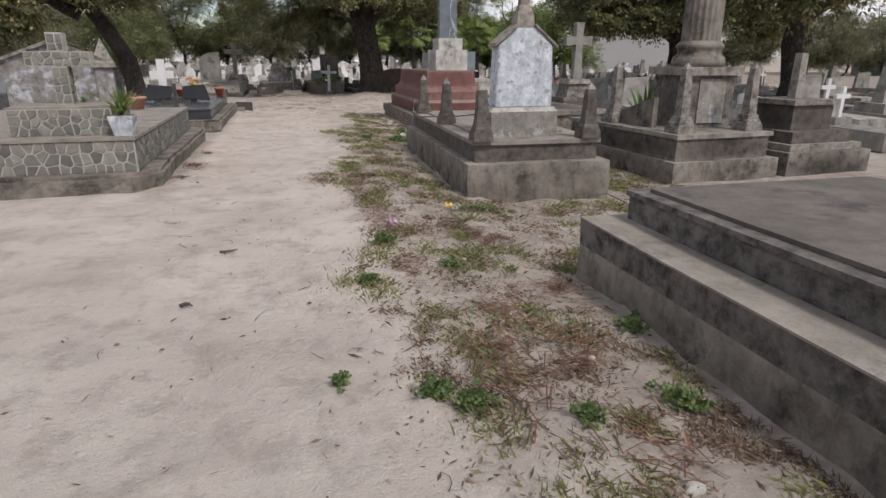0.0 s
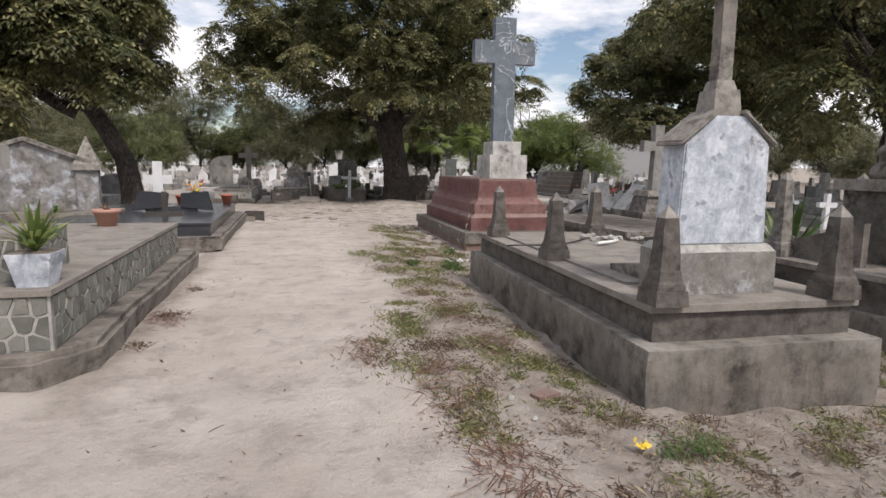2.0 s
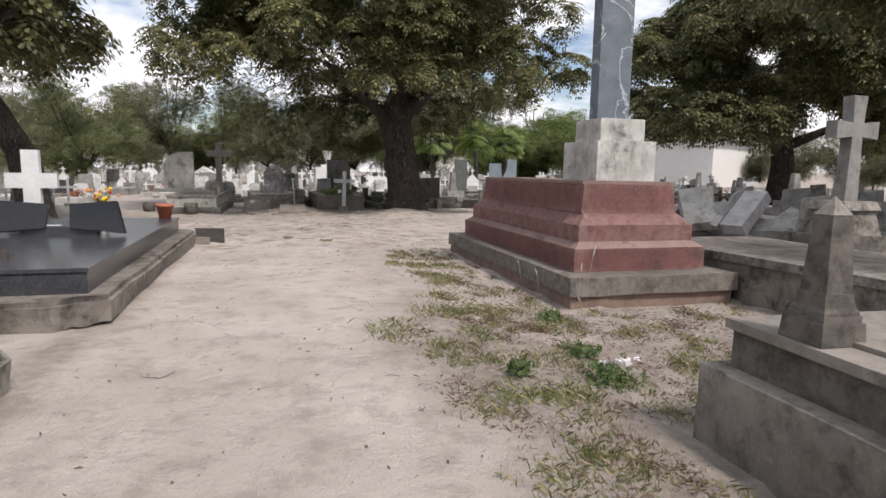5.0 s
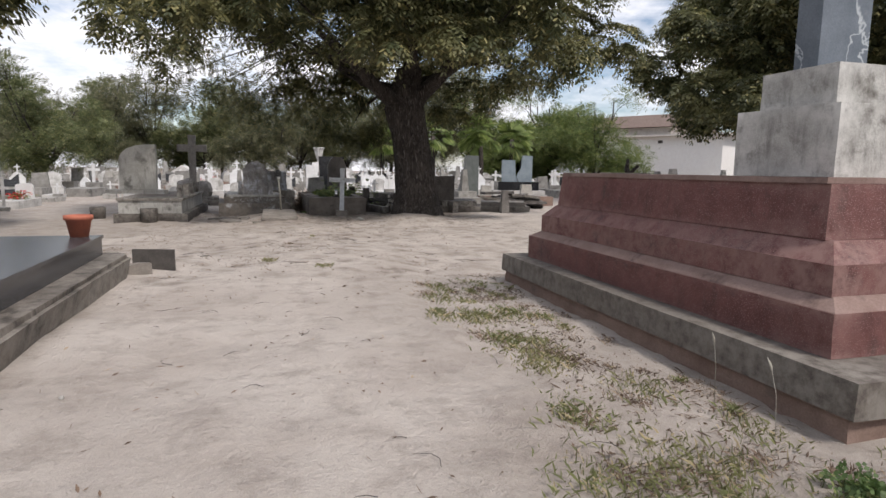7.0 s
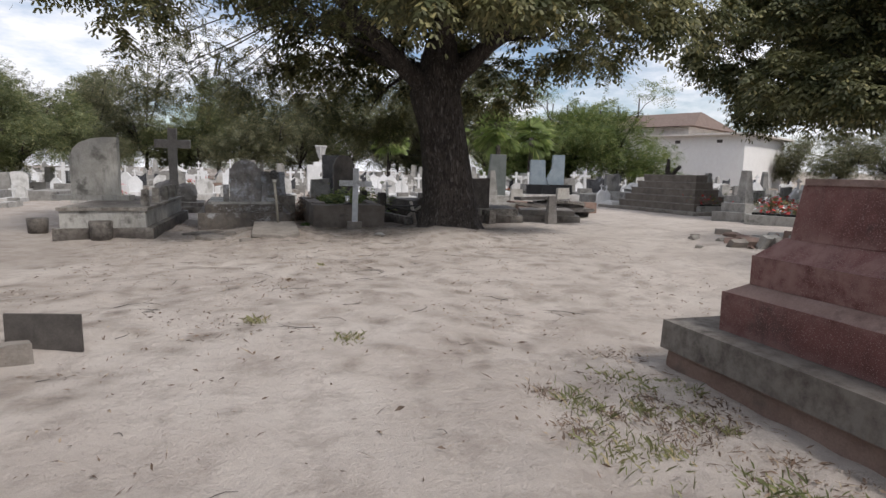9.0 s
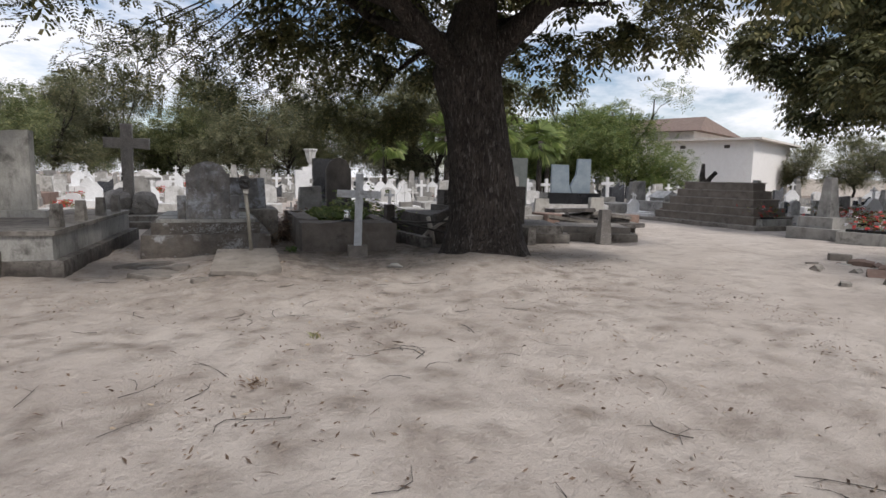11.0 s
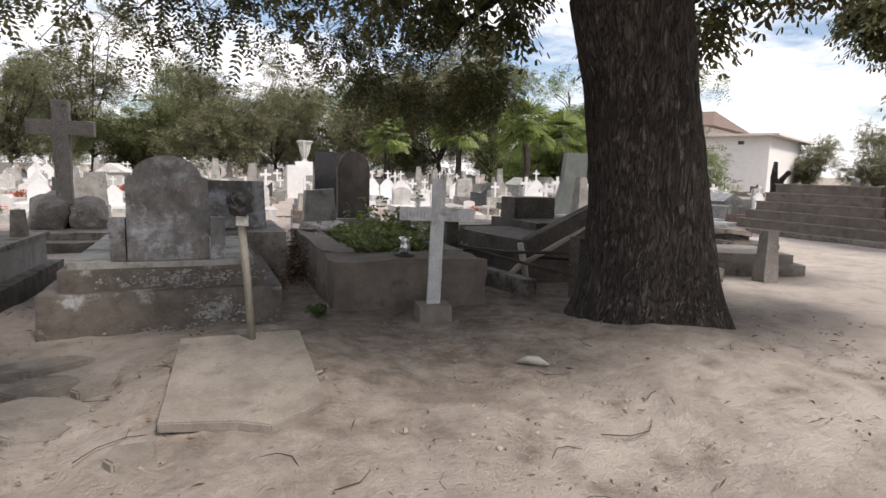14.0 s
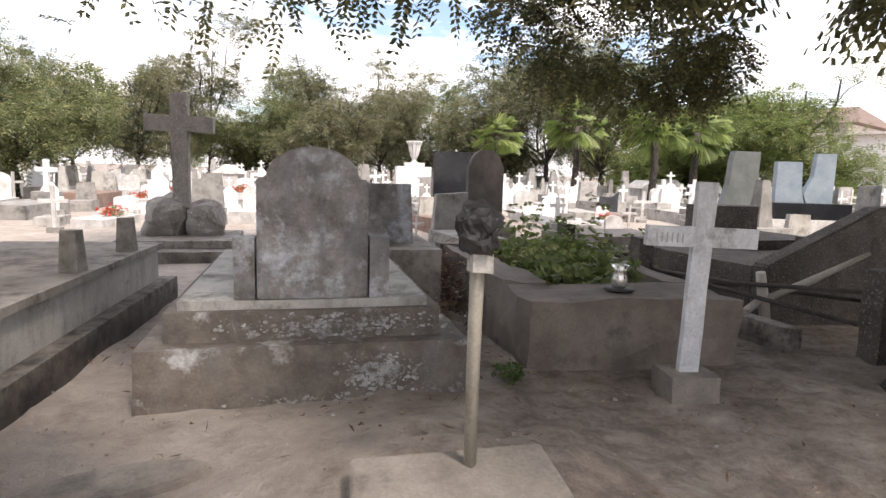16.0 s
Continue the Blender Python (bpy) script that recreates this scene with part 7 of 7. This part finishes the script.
def clods():
    """Small crumbs of soil, thickest under the big tree and in the strip of weeds."""
    rng = np.random.default_rng(83)
    n = 9000
    x, y = rng.uniform(-2.8, 7.0, n), rng.uniform(27.5, 38.0, n)
    patch = np.sin(x * 2.7 + 1.1 * np.sin(y * 1.9)) * np.sin(y * 2.2 + 0.8 * x)
    ok = rng.random(n) < np.clip(0.22 + 0.55 * patch, 0.05, 1) * (0.35 + 0.65 * sm(30, 33, y))
    x1, y1 = rng.uniform(0.4, 6.0, 7000), rng.uniform(0.5, 27.5, 7000)
    ok1 = (rng.random(7000) < strip_mask(x1, y1) * 0.5) & ~in_tomb(x1, y1)
    x, y = np.concatenate((x[ok], x1[ok1])), np.concatenate((y[ok], y1[ok1]))
    n = len(x)
    r = 0.004 + 0.011 * rng.random(n) ** 3
    cube = np.array([(-1, -1, -1), (1, -1, -1), (1, 1, -1), (-1, 1, -1), (-0.7, -0.7, 1), (0.7, -0.7, 1), (0.7, 0.7, 1), (-0.7, 0.7, 1)], float)
    v = cube[None] * (1 + rng.normal(0, 0.32, (n, 8, 3))) * (r[:, None, None] * np.array((1, 1, 0.6)))
    v = v + np.stack((x, y, ground_z(x, y) + r * 0.3), 1)[:, None]
    q = np.concatenate([v[:, f] for f in ((4, 5, 6, 7), (0, 1, 5, 4), (1, 2, 6, 5), (2, 3, 7, 6), (3, 0, 4, 7))])
    o = quads("soil_clods", q, CRUMB)
    tagged(o, "small crumbs of grey-brown soil on the sand", "ground", kind="stuff")


clods()


def dead_leaves():
    """Long curled dead leaves and stalks that lie thick in the strip of weeds."""
    rng = np.random.default_rng(97)
    n = 26000
    x, y = rng.uniform(0.3, 6.0, n), rng.uniform(1, 27, n)
    patch = np.sin(x * 2.3 + 1.7 * np.sin(y * 1.3)) * np.sin(y * 1.9 + 1.3 * np.sin(x * 2.1)) + 0.6 * np.sin(x * 7 + 5 * y)
    ok = (rng.random(n) < strip_mask(x, y) * np.clip(0.22 + 0.7 * patch, 0.02, 1)) & ~in_tomb(x, y)
    x2, y2 = rng.uniform(-2.6, 6.5, 700), rng.uniform(24, 37, 700)
    x, y = np.concatenate((x[ok], x2)), np.concatenate((y[ok], y2))
    n = len(x)
    a = rng.normal(0, 1.2, n)
    d = np.stack((np.cos(a), np.sin(a), rng.normal(0, 0.22, n)), 1)
    s = np.stack((-np.sin(a), np.cos(a), rng.normal(0, 0.6, n)), 1)
    ln, wd = rng.uniform(0.018, 0.066, (n, 1)), rng.uniform(0.0022, 0.0075, (n, 1))
    mid = np.stack((x, y, ground_z(x, y) + rng.uniform(0.010, 0.034, n)), 1)
    lift = np.array((0, 0, 1.0)) * rng.uniform(-0.012, 0.004, (n, 1))
    e0, e1 = mid - d * ln + lift, mid + d * ln + lift
    q = np.concatenate((np.stack((e0, mid - s * wd, mid, mid + s * wd), 1)[:, (0, 1, 2, 3)], np.stack((e1, mid + s * wd, mid, mid - s * wd), 1)))
    tagged(quads("dead_leaves", q, LITTER), "curled brown dead leaves and stalks on the soil", "ground plants", kind="stuff")


dead_leaves()


def twigs():
    rng = random.Random(15)
    spots = [(-0.55, 9.3, 0.16, 0.012, 10), (-0.75, 8.0, 0.09, 0.016, 0)] + [(rng.uniform(-1.3, 3.6), rng.uniform(27, 34.5), rng.uniform(0.10, 0.50), rng.uniform(0.0015, 0.004), rng.uniform(0, 180)) for _ in range(70)] + [(rng.uniform(-1.4, 2.2), rng.uniform(4, 26), rng.uniform(0.05, 0.25), 0.0025, rng.uniform(0, 180)) for _ in range(64)]
    for x, y, l, r, a in spots:
        t = thing("twig", x, y, float(ground_z(x, y)) + r + 0.006, a, "thin dry twig lying on the sand", "twig", "fallen twigs")
        k = rng.uniform(-0.25, 0.25)
        bm = tube(bmesh.new(), [(-l / 2, 0, 0), (-l / 6, k * l, 0.004), (l / 6, k * l * 0.8, 0.006), (l / 2, -k * l, 0)], [r, r, r * 0.8, r * 0.4], 5)
        if l > 0.3:
            tube(bm, [(l / 6, k * l * 0.8, 0.004), (l / 3, k * l + 0.08, 0.01)], [r * 0.7, r * 0.3], 4)
        part("twig", bm, WOODD, t)
    for x, y, sc in ((2.66, 34.22, 1.0),):
        t = thing("pale_sheath", x, y, float(ground_z(x, y)) + 0.01, -35, "pale dry husk curled on the sand", "husk")
        part("husk", tube(bmesh.new(), [(-0.13, 0, 0.0), (-0.04, 0, 0.03), (0.05, 0, 0.03), (0.14, 0, 0.01)], [0.006, 0.034, 0.040, 0.008], 9), CONC_L, t)
    t = thing("reddish_stone", 1.75, 11.5, float(ground_z(1.75, 11.5)), 20, "flat reddish stone in the weeds", "stone")
    part("stone", worn(box(bmesh.new(), -0.10, 0.10, -0.06, 0.06, 0, 0.04), 0.02, 0.02, 1), REDTOP, t)
    t = thing("fallen_pink_flower", 1.15, 9.8, float(ground_z(1.15, 9.8)) + 0.01, 0, "pale pink fallen flower on the soil", "flower")
    rg = np.random.default_rng(2)
    quads("petals", sprays(rg, rg.normal(0, 0.02, (16, 3)) + (0, 0, 0.03), rg.normal(0, 1, (16, 3)), 0.03, 2, 0.05, 0.02, 0), PINK, t)
    t = thing("wilted_bouquet", 2.12, 10.5, float(ground_z(2.12, 10.5)) + 0.02, 0, "wilted green bunch of cut flowers lying on the soil", "bouquet")
    c = np.stack((rg.uniform(-0.12, 0.32, 80), rg.normal(0, 0.03, 80), rg.uniform(0.0, 0.05, 80)), 1)
    quads("stalk_bundle", sprays(rg, c, np.tile((1.0, -0.3, 0.1), (80, 1)), 0.12, 2, 0.06, 0.006, 0), WEED, t, "", "stuff")
    quads("blooms", sprays(rg, np.stack((rg.normal(-0.12, 0.03, 14), rg.normal(0.02, 0.04, 14), rg.uniform(0.02, 0.07, 14)), 1), rg.normal(0, 1, (14, 3)), 0.02, 2, 0.03, 0.013, 0), YELP, t)


twigs()


def thorn_pile():
    rng = random.Random(33)
    t = thing("dry_branch_tangle", 5.2, 9.9, -0.1, 0, "tangle of thin dry branches on the soil", "branches")
    bm = bmesh.new()
    for k in range(70):
        x, y, a, l = rng.gauss(0, 0.6), rng.gauss(0, 0.35), rng.uniform(-0.6, 0.6) + (0 if k % 3 else 1.5), rng.uniform(0.3, 0.9)
        z = rng.uniform(0.0, 0.16)
        tube(bm, [(x, y, z), (x + math.cos(a) * l / 2, y + math.sin(a) * l / 2, z + rng.uniform(0, 0.08)), (x + math.cos(a) * l, y + math.sin(a) * l, rng.uniform(0, 0.12))], [0.007, 0.006, 0.003], 4)
    part("branch_tangle", bm, WOODD, t, kind="stuff")
    t = thing("rubble_pile", 11.2, 30.9, -0.05, 0, "spread pile of broken stones and rubble beside the sand", "rubble")
    for k in range(210):
        bm = bmesh.new()
        r = rng.uniform(0.05, 0.2)
        box(bm, -r, r, -r * rng.uniform(0.5, 0.9), r * 0.7, -r * 0.35, r * 0.35)
        worn(bm, r * 0.12, r * 0.22, 1, k)
        o = part("stone", bm, (CONC, MORTAR, BRICKF, CONC_T)[k % 4], t)
        x, y = rng.gauss(0, 0.75), rng.gauss(0, 1.1)
        o.matrix_basis = pose(x, y, max(0.02, 0.32 * math.exp(-(x * x + y * y) / 1.5) * rng.random() + 0.05), rng.uniform(0, 360), 0, rng.uniform(0, 360))


thorn_pile()


def tall_plant():
    t = thing("strap_leaved_plant", 8.1, 15.8, 0.0, 0, "bushy plant with long bright green strap leaves between the tombs", "plant")
    strap_leaves(t, "leaves", 60, 1.5, 0.085, WEED, 0.02, 5, 1.0)


tall_plant()


def seed_stalks():
    """Dry seed heads beside the red plinth."""
    for i, (x, y, h) in enumerate(((3.30, 19.2, 0.85), (3.38, 19.5, 0.62), (3.25, 20.3, 0.45), (3.15, 18.9, 0.40), (3.22, 20.8, 0.5))):
        t = thing("dry_grass_stalk", x, y, float(ground_z(x, y)), i * 50, "thin dry grass stalk with a feathery seed head", "grass stalk", "dry grass stalks")
        bm = tube(bmesh.new(), [(0, 0, -0.01), (0.02, 0, h * 0.6), (0.07, 0, h)], [0.003, 0.002, 0.0015], 4)
        tube(bm, [(0.06, 0, h * 0.9), (0.075, 0, h), (0.10, 0, h * 1.10)], [0.004, 0.010, 0.002], 5)
        part("stalk", bm, WOODG, t)


seed_stalks()
lay_stones()
